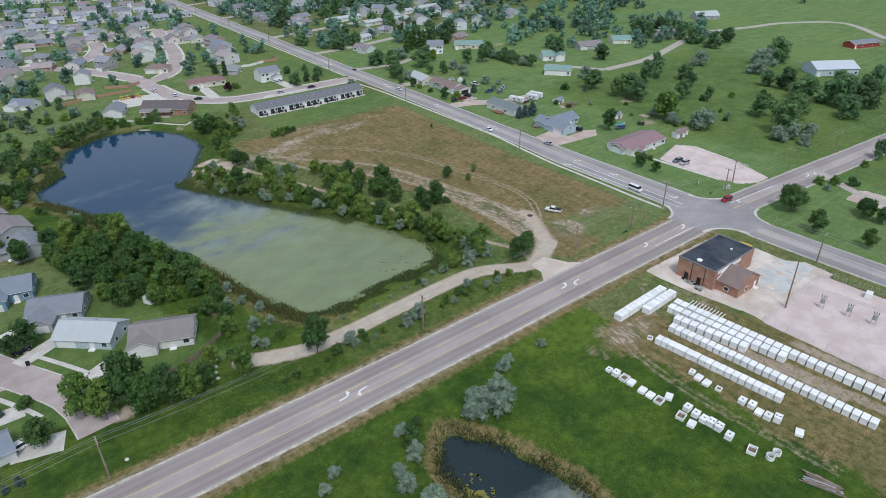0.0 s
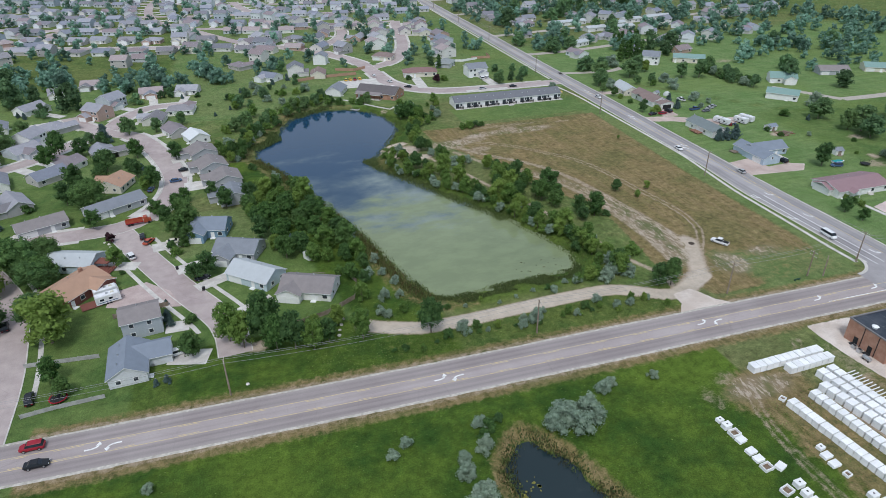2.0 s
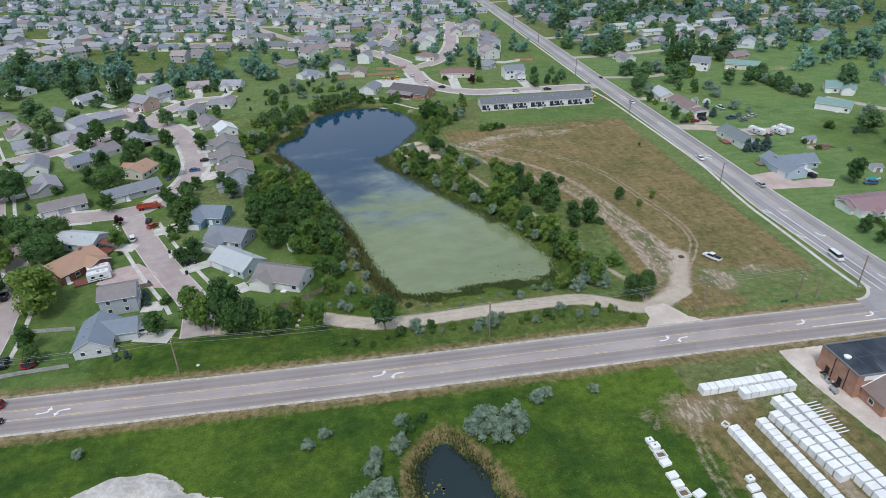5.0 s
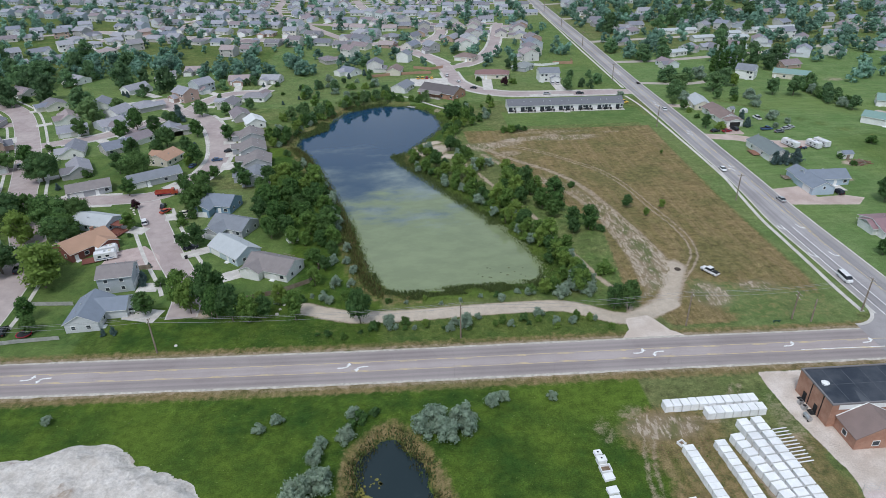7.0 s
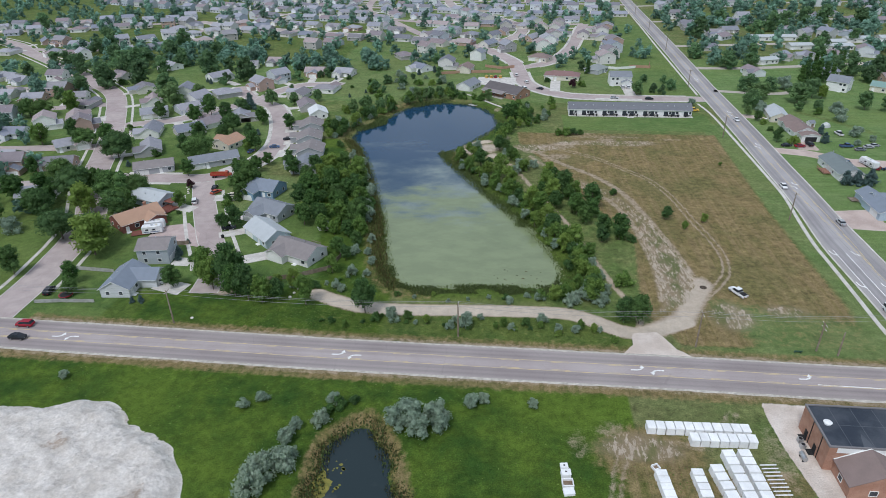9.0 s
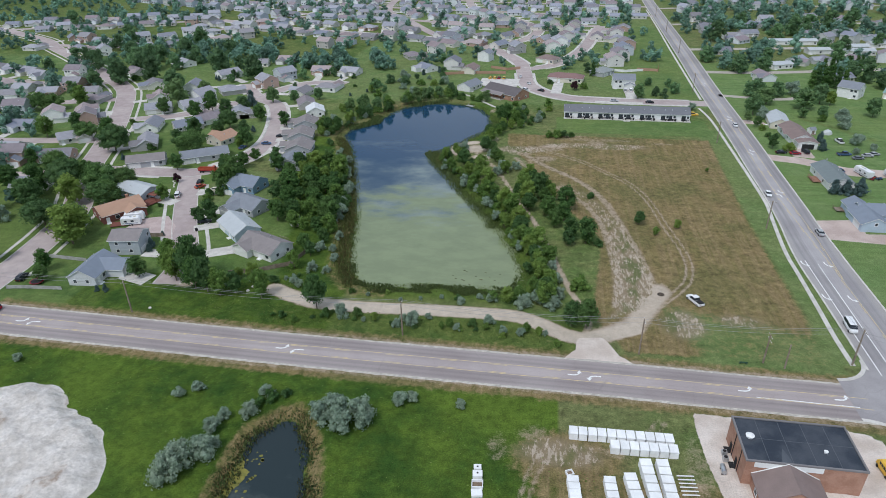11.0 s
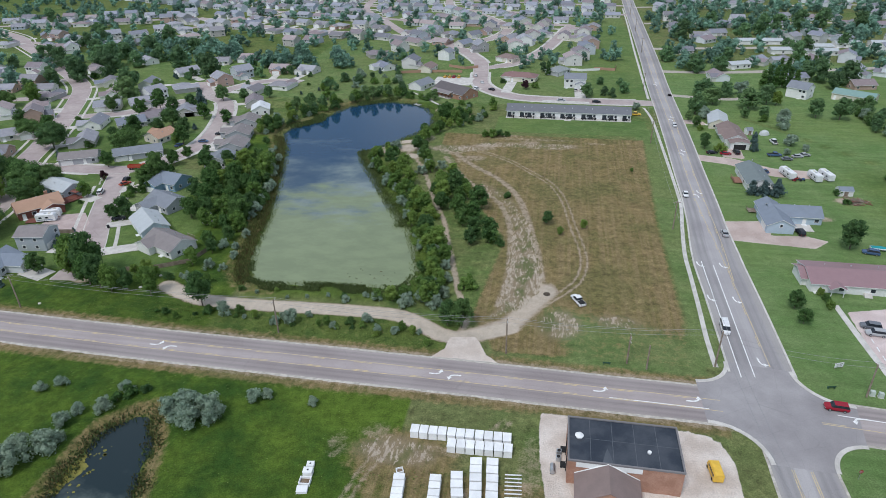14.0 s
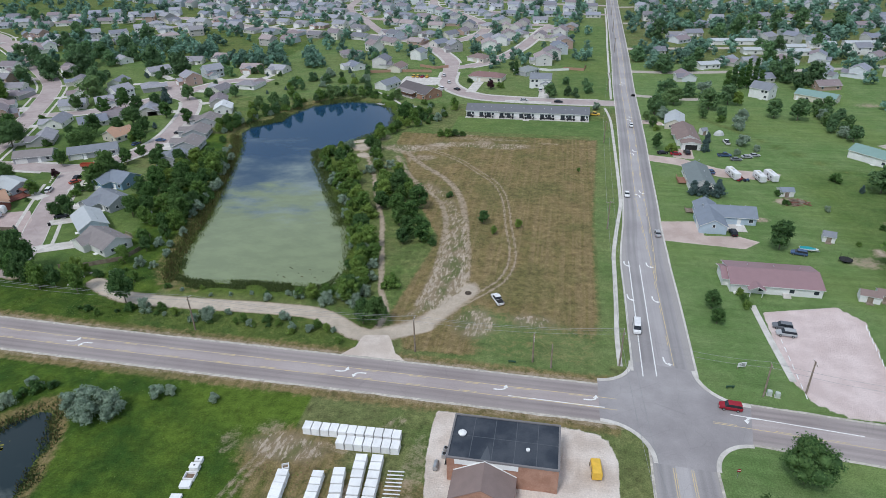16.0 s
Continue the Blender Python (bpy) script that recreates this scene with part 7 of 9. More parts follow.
# yards of the near streets
for k, x, y, r in [("oak", -134, 224.8, 5), ("young", -118.3, 217, 3.6), ("oak", -89.4, 201.2, 6.5), ("oak", -95.6, 246.1, 5), ("oak", -120, 255.5, 4), ("oak", -98.5, 184.2, 5), ("oak", -80, 172.2, 6), ("olive", -80.4, 158, 4), ("oak", -59.5, 131, 4), ("oak", -107.5, 328.8, 7), ("oak", -53.8, 250.7, 4.6), ("oak", -55.4, 287.4, 3.2), ("oak", -50.1, 297.4, 3.6), ("oak", -90.5, 331, 4), ("oak", -182.6, 285, 5), ("oak", -205.2, 325.6, 5), ("oak", -168, 317.5, 4), ("oak", -92.5, 288.4, 4), ("oak", -21.8, 215.6, 3.2), ("oak", -14.7, 218.3, 3.4), ("oak", 10, 208.1, 3.6), ("bush", 12.9, 250.8, 2.2), ("oak", 2.2, 215, 3.6), ("oak", -90.8, 163.2, 5), ("oak", -104.8, 173.3, 5), ("oak", -88.7, 145.2, 4.6), ("oak", -101.5, 133.4, 5), ("oak", -75.5, 123.1, 4), ("oak", -121.6, 153.6, 5)]:
    plant(k, x, y, r)
TOWN = 0
while TOWN < 150:
    x, y = rng.uniform(-160, 60), rng.uniform(176, 420)
    if min(seg_distance(np.array([x]), np.array([y]), line)[0] - half for line, half in SHORT) > 3.0 and seg_distance(np.array([x]), np.array([y]), POND, True)[0] > 14 and not inside(np.array([x]), np.array([y]), POND)[0] and free_of_walls(x, y, 3):
        plant(*rng.choice([("oak", x, y, rng.uniform(2.0, 4.4)), ("young", x, y, rng.uniform(1.6, 3.4)), ("bush", x, y, rng.uniform(1.2, 2.6)), ("spruce", x, y, rng.uniform(1.0, 1.8))]))
    TOWN += 1


def far_woods():
    """Trees of the town and the country beyond, too many and far to pick apart."""
    far_kinds = [crown_arrays(200 + i, (0.5, 1.9, round_top), 7, 100, 0.25, False, 1.2)[:2] for i in range(5)]
    vs, fs, tones, n = [], [], [], 0
    shapes = [far_kinds]
    r = random.Random(5)

    def add(x, y, rad, tone):
        nonlocal n
        v, f = shapes[0][r.randrange(5)]
        a = r.uniform(0, 6.28)
        c, s = math.cos(a), math.sin(a)
        tall = r.uniform(0.8, 1.15)
        vs.append(np.stack([x + rad * (c * v[:, 0] - s * v[:, 1]), y + rad * (s * v[:, 0] + c * v[:, 1]), rad * tall * (v[:, 2] - 0.25)], 1))
        fs.append(f + n)
        tones.append(np.full(len(v), tone))
        n += len(v)

    def scatter(area, count, lo, hi, near_roads=2.0):
        xs, ys = [p[0] for p in area], [p[1] for p in area]
        made, tries = 0, 0
        while made < count and tries < count * 12:
            tries += 1
            x, y, rad = r.uniform(min(xs), max(xs)), r.uniform(min(ys), max(ys)), r.uniform(lo, hi)
            px, py = np.array([x]), np.array([y])
            if not inside(px, py, area)[0] or any((x - a) ** 2 + (y - b) ** 2 < (c * 0.62 + rad * 0.4) ** 2 for a, b, c in TAKEN):
                continue
            if min(seg_distance(px, py, line)[0] - half for line, half in SHORT) < near_roads:
                continue
            add(x, y, rad, r.random())
            made += 1
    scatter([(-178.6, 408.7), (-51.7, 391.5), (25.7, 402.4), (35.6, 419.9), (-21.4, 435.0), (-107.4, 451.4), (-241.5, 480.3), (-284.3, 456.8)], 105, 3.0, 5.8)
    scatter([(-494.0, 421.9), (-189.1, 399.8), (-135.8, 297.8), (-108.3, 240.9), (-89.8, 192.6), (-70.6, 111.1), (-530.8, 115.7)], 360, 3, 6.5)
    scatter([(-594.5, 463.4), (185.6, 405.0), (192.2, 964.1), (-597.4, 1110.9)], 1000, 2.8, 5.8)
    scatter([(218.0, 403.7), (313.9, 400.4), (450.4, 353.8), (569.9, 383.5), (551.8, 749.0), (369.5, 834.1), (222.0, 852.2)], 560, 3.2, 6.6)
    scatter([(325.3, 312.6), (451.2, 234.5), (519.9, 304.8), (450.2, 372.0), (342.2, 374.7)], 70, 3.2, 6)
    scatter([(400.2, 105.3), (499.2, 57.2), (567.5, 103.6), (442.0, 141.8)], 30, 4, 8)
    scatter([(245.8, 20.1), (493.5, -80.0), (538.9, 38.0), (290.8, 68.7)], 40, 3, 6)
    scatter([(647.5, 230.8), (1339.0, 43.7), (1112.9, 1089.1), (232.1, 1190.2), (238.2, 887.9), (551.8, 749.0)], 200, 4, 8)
    near = [crown_arrays(240 + i, (0.5, 1.95, round_top), 20, 1000, 0.125, False, 0.98)[:2] for i in range(5)]
    far, shapes[0] = (vs, fs, tones, n), near
    vs, fs, tones, n = [], [], [], 0
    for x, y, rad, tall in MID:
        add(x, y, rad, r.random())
    # Joined far yard trees, their leaf colour paled to paint in hazy air
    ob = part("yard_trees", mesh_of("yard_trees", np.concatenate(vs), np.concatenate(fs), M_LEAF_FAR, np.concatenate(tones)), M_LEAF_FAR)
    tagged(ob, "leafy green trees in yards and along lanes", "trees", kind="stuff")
    vs, fs, tones, n = far
    # Hazy distance is painted in: leaves paler and bluer than on nearby trees
    m = leaves("hazy_distant_leaves", (0.120, 0.232, 0.168), (0.240, 0.388, 0.285), vary=0.35, cold=(0.12, 0.22, 0.18), warm=0.15)
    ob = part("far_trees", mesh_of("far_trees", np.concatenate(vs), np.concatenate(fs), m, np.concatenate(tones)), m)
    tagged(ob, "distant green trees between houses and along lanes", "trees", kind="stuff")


far_woods()


def blades(name, label, category, spots, material, high, wide, seed):
    """Reeds or tufts as one mass of upright blades."""
    r = np.random.RandomState(seed)
    p = np.array(spots)
    n = len(p)
    a = r.rand(n) * 6.283
    h, w = high * (0.6 + 0.7 * r.rand(n)), wide * (0.6 + 0.8 * r.rand(n))
    dx, dy = np.cos(a) * w / 2, np.sin(a) * w / 2
    lx, ly = (r.rand(n) - 0.5) * h * 0.5, (r.rand(n) - 0.5) * h * 0.5
    v = np.stack([np.stack([p[:, 0] - dx, p[:, 1] - dy, p[:, 2]], 1), np.stack([p[:, 0] + dx, p[:, 1] + dy, p[:, 2]], 1), np.stack([p[:, 0] + lx + dx * 0.5, p[:, 1] + ly + dy * 0.5, p[:, 2] + h], 1), np.stack([p[:, 0] + lx - dx * 0.5, p[:, 1] + ly - dy * 0.5, p[:, 2] + h * 0.85], 1)], 1).reshape(-1, 3)
    ob = part(name, mesh_of(name, v, np.arange(4 * n).reshape(-1, 4), material, np.repeat(r.rand(n), 4)), material)
    tagged(ob, label, category, kind="stuff")


def around(line, lo, hi, count, z, seed, keep=lambda x, y: True):
    r = random.Random(seed)
    line = smooth_line(line, 1.0, True) if len(line) < 400 else line
    area = sum(a[0] * b[1] - b[0] * a[1] for a, b in zip(line, line[1:] + line[:1]))
    s = sideways(line + line[:1])
    out = []
    while len(out) < count:
        i = r.randrange(len(line))
        q = r.uniform(lo, hi) * (-1 if area > 0 else 1)
        x, y = line[i][0] + s[i][0] * q + r.uniform(-0.9, 0.9), line[i][1] + s[i][1] * q + r.uniform(-0.9, 0.9)
        if keep(x, y):
            out.append((x, y, z + max(0.0, r.uniform(-0.1, 0.1) + abs(q) * 0.1 if (q < 0) == (area > 0) else 0.0)))
    return out


blades("reeds", "dense green reeds round the pond", "reeds", around(POND, -1.4, 4.2, 22000, -1.0, 2), M_REED, 0.42, 0.16, 4)
blades("reeds", "tall dark green reeds along the south shore", "reeds", around(POND, -1.0, 4.5, 9000, -1.0, 12, lambda x, y: y < 146 and 52 < x < 106 and math.sin(x * 0.5) + math.sin(y * 0.9 + x * 0.21) > -0.7), M_REED_DEEP, 0.45, 0.22, 13)
blades("reeds", "dense dark green reeds on a low point of the shore", "reeds", around([(60.9, 247.6), (67.5, 234.3), (75.2, 220.9), (82.9, 206.4), (90.6, 193.9), (97.3, 176.5), (92.5, 188.1), (80.9, 209.3), (69.4, 231.4), (63.7, 244.7)], -2.0, 4.0, 8000, -1.0, 3), M_REED, 0.6, 0.2, 5)
blades("dry_reeds", "tan dry reeds round the small pond", "reeds", around(POND_SMALL, -1.0, 3.8, 3000, -1.1, 6, lambda x, y: math.sin(x * 0.7 + 1.0) + math.sin(y * 0.55) > -0.5), M_REED_DRY, 0.5, 0.24, 7)
blades("reeds", "green reeds and rushes round the small pond", "reeds", around(POND_SMALL, -0.6, 5.0, 3500, -1.1, 14), M_REED_DEEP, 0.6, 0.3, 15)
blades("reeds", "dark green reed bed on the north shore", "reeds", around([(29.2, 336.6), (34.8, 326.3), (39.6, 320.7), (47.4, 326.8), (57.1, 332.0), (53.4, 337.6), (41.8, 338.9)], -6.0, 1.5, 5000, -0.9, 31), M_REED_DEEP, 1.0, 0.4, 32)
blades("reeds", "dark green reed bed on a small point", "reeds", around([(9.7, 284.6), (15.4, 277.0), (26.4, 287.9), (23.7, 299.1), (15.8, 297.4)], -5.0, 1.0, 3000, -0.9, 33), M_REED_DEEP, 1.0, 0.4, 34)
blades("dry_reeds", "brown reeds along the west shore", "reeds", around(POND, 0.5, 4.0, 2600, -0.9, 8, lambda x, y: x < 58 and y < 262), M_REED_DRY, 0.9, 0.3, 9)
blades("reeds", "dark green rushes along the west shore", "reeds", around(POND, 0.3, 5.0, 4000, -0.9, 16, lambda x, y: x < 58 and y < 262), M_REED_DEEP, 0.9, 0.3, 17)


def weeds():
    r = random.Random(21)
    out = []
    for x0, x1, y0, y1, n in ((38, 122, 108.5, 119, 1800), (-20, 118, 40, 91, 600), (112, 141, 20, 72, 1500), (20, 55, 109, 140, 1200)):
        for _ in range(n):
            x, y = r.uniform(x0, x1), r.uniform(y0, y1)
            out.append((x, y, -0.02))
    px, py = np.array([p[0] for p in out]), np.array([p[1] for p in out])
    ok = (signed(px, py, POND) > 3) & (signed(px, py, POND_SMALL) > 3) & (seg_distance(px, py, ROAD_EW) > 7.6) & (seg_distance(px, py, DIRT_ROAD) > 2.4)
    for t in (TRACK_A, TRACK_B, FOOTPATH):
        ok &= seg_distance(px, py, t) > 2.0
    blades("weeds", "rough tufts of grass and weeds", "weeds", [p for p, k in zip(out, ok) if k], M_WEED, 0.2, 0.4, 10)


weeds()


# ---- vehicles ----
M_CARGLASS = stuff_of("car_glass", (0.02, 0.025, 0.03), (0.035, 0.04, 0.05), 2.0, 5.0, rough=0.05)
M_LAMP_RED, M_LAMP = coat("red_lamp", (0.4, 0.02, 0.02)), coat("clear_lamp", (0.75, 0.75, 0.72), 0.15)
PAINT = {n: coat(n + "_paint", c, r) for n, c, r in (("white", (0.78, 0.78, 0.78), 0.3), ("black", (0.02, 0.022, 0.026), 0.2), ("red", (0.32, 0.02, 0.035), 0.25), ("silver", (0.42, 0.43, 0.44), 0.3), ("blue", (0.07, 0.12, 0.22), 0.25),
                                                      ("yellow", (0.80, 0.50, 0.07), 0.35), ("orange", (0.42, 0.085, 0.045), 0.4), ("grey", (0.17, 0.18, 0.20), 0.3), ("cream", (0.70, 0.66, 0.55), 0.35))}


def loft(g, sections, slot=0):
    """A closed hull through rings of equal length."""
    n = len(sections[0])
    verts = [p for ring in sections for p in ring]
    faces = [(k * n + i, k * n + (i + 1) % n, (k + 1) * n + (i + 1) % n, (k + 1) * n + i) for k in range(len(sections) - 1) for i in range(n)]
    faces += [tuple(range(n - 1, -1, -1)), tuple((len(sections) - 1) * n + i for i in range(n))]
    g.add(verts, faces, slot)


def ring(x, w, z0, z1, tuck=0.08):
    """A cross-section of a car body at x."""
    return [(x, -w + tuck, z0), (x, w - tuck, z0), (x, w, z0 + 0.15), (x, w, z1 - 0.18), (x, w - tuck, z1), (x, -w + tuck, z1), (x, -w, z1 - 0.18), (x, -w, z0 + 0.15)]


def vehicle(kind, paint, label, x, y, turn, category="car", z=0.0):
    """A car, pickup or van, nose to +x before the turn."""
    name = {"sedan": "car", "suv": "car", "pickup": "pickup", "van": "van"}[kind]
    ob = thing(name, label, category, placed(x, y, z, turn))
    length, w, belt_z, roof_z = {"sedan": (4.7, 0.9, 0.95, 1.45), "suv": (4.8, 0.95, 1.08, 1.75), "pickup": (5.8, 1.0, 1.1, 1.85), "van": (5.6, 1.0, 1.25, 2.1)}[kind]
    L = length / 2
    cabin = {"sedan": (-1.75, -1.1, 0.45, 1.15), "suv": (-2.3, -2.0, 0.6, 1.25), "pickup": (-0.75, -0.6, 0.85, 1.45), "van": (-2.72, -2.6, 1.5, 2.2)}[kind]
    hood = belt_z - (0.08 if kind != "van" else 0.1)
    body = Geo()
    loft(body, [ring(-L, w * 0.88, 0.42, belt_z - 0.08), ring(-L + 0.25, w, 0.28, belt_z), ring(cabin[3], w, 0.26, belt_z), ring(L - 0.35, w * 0.96, 0.28, hood - 0.08), ring(L, w * 0.82, 0.40, hood - 0.22)])
    part("body", body, PAINT[paint], ob)
    a, b, c, d = cabin
    glass = Geo().hexa([(a, -w + 0.06, belt_z - 0.02), (d, -w + 0.06, belt_z - 0.02), (d, w - 0.06, belt_z - 0.02), (a, w - 0.06, belt_z - 0.02),
                        (b, -w + 0.2, roof_z - 0.05), (c, -w + 0.2, roof_z - 0.05), (c, w - 0.2, roof_z - 0.05), (b, w - 0.2, roof_z - 0.05)])
    part("cabin_glass", glass, M_CARGLASS, ob, "dark car glass")
    part("roof", Geo().box(b - 0.04, c + 0.04, -w + 0.17, w - 0.17, roof_z - 0.06, roof_z, inset=0.06), PAINT[paint], ob)
    if kind == "pickup":
        part("bed", Geo().box(-L + 0.12, -0.85, -w + 0.12, w - 0.12, belt_z - 0.02, belt_z + 0.012), M_DARK, ob, "dark open load bed")
    for sx in (-L + 0.95, L - 0.95):
        for sy in (-w + 0.06, w - 0.06):
            tyre = part("wheel", Geo().tube((sx, sy - 0.12, 0.34), (sx, sy + 0.12, 0.34), 0.34, 0.34, 14), M_DARK, ob)
            side = 0.125 if sy > 0 else -0.125
            part("rim", Geo().tube((sx, sy + side * 0.9, 0.34), (sx, sy + side * 1.08, 0.34), 0.2, 0.2, 10), M_METAL, tyre)
    for sy in (-w * 0.62, w * 0.62):
        part("headlight", Geo().box(L - 0.06, L + 0.02, sy - 0.18, sy + 0.18, 0.58, 0.72), M_LAMP, ob)
        part("tail_light", Geo().box(-L - 0.02, -L + 0.06, sy - 0.16, sy + 0.16, 0.62, 0.8), M_LAMP_RED, ob)
    return ob


def trailer(label, x, y, turn, length=8.0, stripe="grey"):
    ob = thing("travel_trailer", label, "trailer", placed(x, y, 0, turn))
    L = length / 2
    body = Geo()
    loft(body, [[(q, -1.2, 0.5), (q, 1.2, 0.5), (q, 1.2, t - 0.15), (q, 1.05, t), (q, -1.05, t), (q, -1.2, t - 0.15)] for q, t in ((-L, 2.72), (-L + 0.15, 2.95), (L - 0.45, 2.95), (L, 2.3))])
    part("body", body, PAINT["white"], ob)
    for s in (-1.22, 1.2):
        part("stripe", Geo().box(-L + 0.5, L - 0.8, s, s + 0.02, 0.9, 1.1), PAINT[stripe], ob)
    for q in (-L / 2, L / 5):
        for s in (-1.23, 1.19):
            part("window", Geo().box(q - 0.5, q + 0.5, s, s + 0.04, 1.5, 2.1), M_CARGLASS, ob)
    part("vent", Geo().box(-0.35, 0.35, -0.35, 0.35, 2.95, 3.15, inset=0.05), M_METAL, ob)
    part("air_unit", Geo().box(1.0, 1.9, -0.4, 0.4, 2.95, 3.2, inset=0.08), PAINT["cream"], ob)
    for q in (-0.5, 0.4):
        for s in (-1.1, 1.1):
            part("wheel", Geo().tube((q, s - 0.1, 0.35), (q, s + 0.1, 0.35), 0.35, 0.35, 12), M_DARK, ob)
    part("hitch", Geo().tube((L, 0, 0.55), (L + 1.1, 0, 0.5), 0.06, 0.05), M_DARK, ob)


def fire_truck():
    ob = thing("truck", "large orange-red truck parked on the street", "truck", placed(-27.4, 211.7, 0.06, 8, 0.84))
    cab = Geo()
    loft(cab, [ring(2.0, 1.2, 0.7, 2.9), ring(2.2, 1.25, 0.6, 3.0), ring(3.4, 1.25, 0.6, 3.0), ring(3.8, 1.2, 0.6, 2.0)])
    part("cab", cab, PAINT["orange"], ob)
    part("windscreen", Geo().box(3.45, 3.72, -1.0, 1.0, 2.0, 2.7, inset=0.08), M_CARGLASS, ob)
    part("hood", Geo().box(3.7, 5.0, -1.0, 1.0, 0.8, 1.9, inset=0.12), PAINT["orange"], ob)
    bed = Geo().box(-5.0, 1.8, -1.2, 1.2, 1.0, 1.35)
    part("bed", bed, PAINT["red"], ob)
    for s in (-1.2, 1.08):
        part("side", Geo().box(-5.0, 1.8, s, s + 0.12, 1.35, 2.4), PAINT["orange"], ob)
    part("tailboard", Geo().box(-5.0, -4.88, -1.08, 1.08, 1.35, 2.4), PAINT["orange"], ob)
    for q in (-3.8, -2.6, 3.9):
        for s in (-1.1, 1.1):
            part("wheel", Geo().tube((q, s - 0.18, 0.5), (q, s + 0.18, 0.5), 0.5, 0.5, 14), M_DARK, ob)


def bus():
    ob = thing("bus", "small yellow bus parked on gravel", "bus", placed(180.1, 78.6, 0, 95, 0.86))
    b = Geo()
    loft(b, [[(q, -1.1, 0.5), (q, 1.1, 0.5), (q, 1.12, t - 0.3), (q, 0.9, t), (q, -0.9, t), (q, -1.12, t - 0.3)] for q, t in ((-2.6, 2.6), (-2.4, 2.75), (1.6, 2.75), (1.9, 2.3))])
    part("body", b, PAINT["yellow"], ob)
    part("hood", Geo().box(1.8, 2.9, -0.9, 0.9, 0.5, 1.45, inset=0.12), PAINT["yellow"], ob)
    for s in (-1.14, 1.1):
        for i in range(5):
            part("window", Geo().box(-2.2 + i * 0.75, -1.6 + i * 0.75, s, s + 0.04, 1.6, 2.2), M_CARGLASS, ob)
    part("windscreen", Geo().box(1.75, 1.93, -0.85, 0.85, 1.6, 2.2), M_CARGLASS, ob)
    for q in (-1.6, 1.9):
        for s in (-1.0, 1.0):
            part("wheel", Geo().tube((q, s - 0.13, 0.42), (q, s + 0.13, 0.42), 0.42, 0.42, 12), M_DARK, ob)


fire_truck()
bus()
MAIN_ROAD_CARS = [
    ("pickup", "white", "white pickup truck parked on bare dirt", 155.1, 135.4, 118),
    ("van", "white", "white van waiting at the crossing", 191.9, 128.0, 267),
    ("sedan", "black", "black car driving on the road", -36.0, 100.4, 0),
    ("suv", "red", "red car in the far lane", -38.0, 105.9, 180),
    ("suv", "red", "dark red car leaving the crossing", 209.3, 101.2, 175),
    ("sedan", "silver", "silver car on the long road", 203.0, 183.0, 90),
    ("sedan", "white", "white car driving down the long road", 195.4, 214.0, 268),
    ("sedan", "white", "white car far along the long road", 203.2, 298.9, 270),
    ("suv", "grey", "grey station wagon parked on gravel", 228.5, 134.2, 172),
    ("suv", "silver", "silver wagon parked beside another", 228.6, 131.1, 174),
    ("sedan", "black", "black car on the drive", -5.4, 165.6, 20),
    ("sedan", "cream", "cream car on a drive", -14.9, 192.9, 8),
    ("sedan", "black", "black car parked by the kerb", -25.2, 199.8, 100),
    ("sedan", "orange", "old orange car on a drive", -22.8, 195.4, 60),
    ("suv", "white", "white van parked at the kerb", -27.4, 186.4, 112),
    ("suv", "white", "white car on a drive", -10.4, 129.8, 15),
    ("suv", "black", "dark car parked at the kerb", -55.3, 155.6, 105),
    ("suv", "black", "dark red car by the fence", -42.1, 122.2, 100),
    ("pickup", "silver", "pale pickup on a side street", -101.6, 248.2, 120),
    ("sedan", "blue", "blue car on a drive", -17.0, 247.8, 10),
    ("sedan", "blue", "blue car on the street bend", -25.9, 241.4, 80),
    ("sedan", "black", "black car on a drive", -14.2, 259.0, 5),
    ("pickup", "blue", "old blue pickup parked in grass", 239.0, 261.7, 5),
    ("sedan", "grey", "grey car parked in grass", 242.8, 257.3, 5)]
YARD_CARS = [
    ("sedan", "silver", "silver car parked in grass", 247.9, 260.9, 8),
    ("sedan", "blue", "blue car on a gravel drive", 229.9, 241.7, 110),
    ("sedan", "black", "dark car by a gravel drive", 213.6, 261.5, 10),
    ("sedan", "red", "red car by a gravel drive", 219.1, 260.9, 5),
    ("suv", "black", "black car beside the garage", 227.3, 187.0, 95),
    ("suv", "blue", "blue car parked behind the hall", 244.2, 175.6, 165),
    ("pickup", "yellow", "yellow pickup at the end of the row", 186.0, 314.9, 0),
    ("sedan", "white", "white car on the street", 100.5, 371.6, 110),
    ("sedan", "white", "white car at the street bend", 94.4, 389.1, 95),
    ("sedan", "black", "black car on the street", 108.0, 356.0, 140),
    ("sedan", "silver", "silver car outside the row", 148.6, 337.4, 0),
    ("suv", "white", "white car on a drive", 156.6, 360.0, 90),
    ("sedan", "black", "black car outside the row", 167.5, 336.3, 0),
    ("suv", "white", "white station wagon parked by the kerb", -62.7, 168.4, 5),
    ("sedan", "yellow", "yellow car parked in a row", 75.6, 384.5, 85),
    ("sedan", "yellow", "yellow car parked in a row", 78.4, 384.6, 88),
    ("sedan", "red", "red car parked in a row", 81.2, 384.4, 85),
    ("sedan", "yellow", "yellow car parked in a row", 84.3, 384.6, 90),
    ("suv", "white", "white car parked by the brick building", 98.5, 356.8, 125),
    ("suv", "white", "white car on a drive", 159.7, 360.4, 90),
    ("suv", "black", "dark car in front of the open garage", 223.9, 263.1, 100),
    ("sedan", "silver", "silver car parked in grass", 251.4, 263.2, 12),
    ("pickup", "white", "small pale cart parked in grass", 243.2, 279.0, 95)]
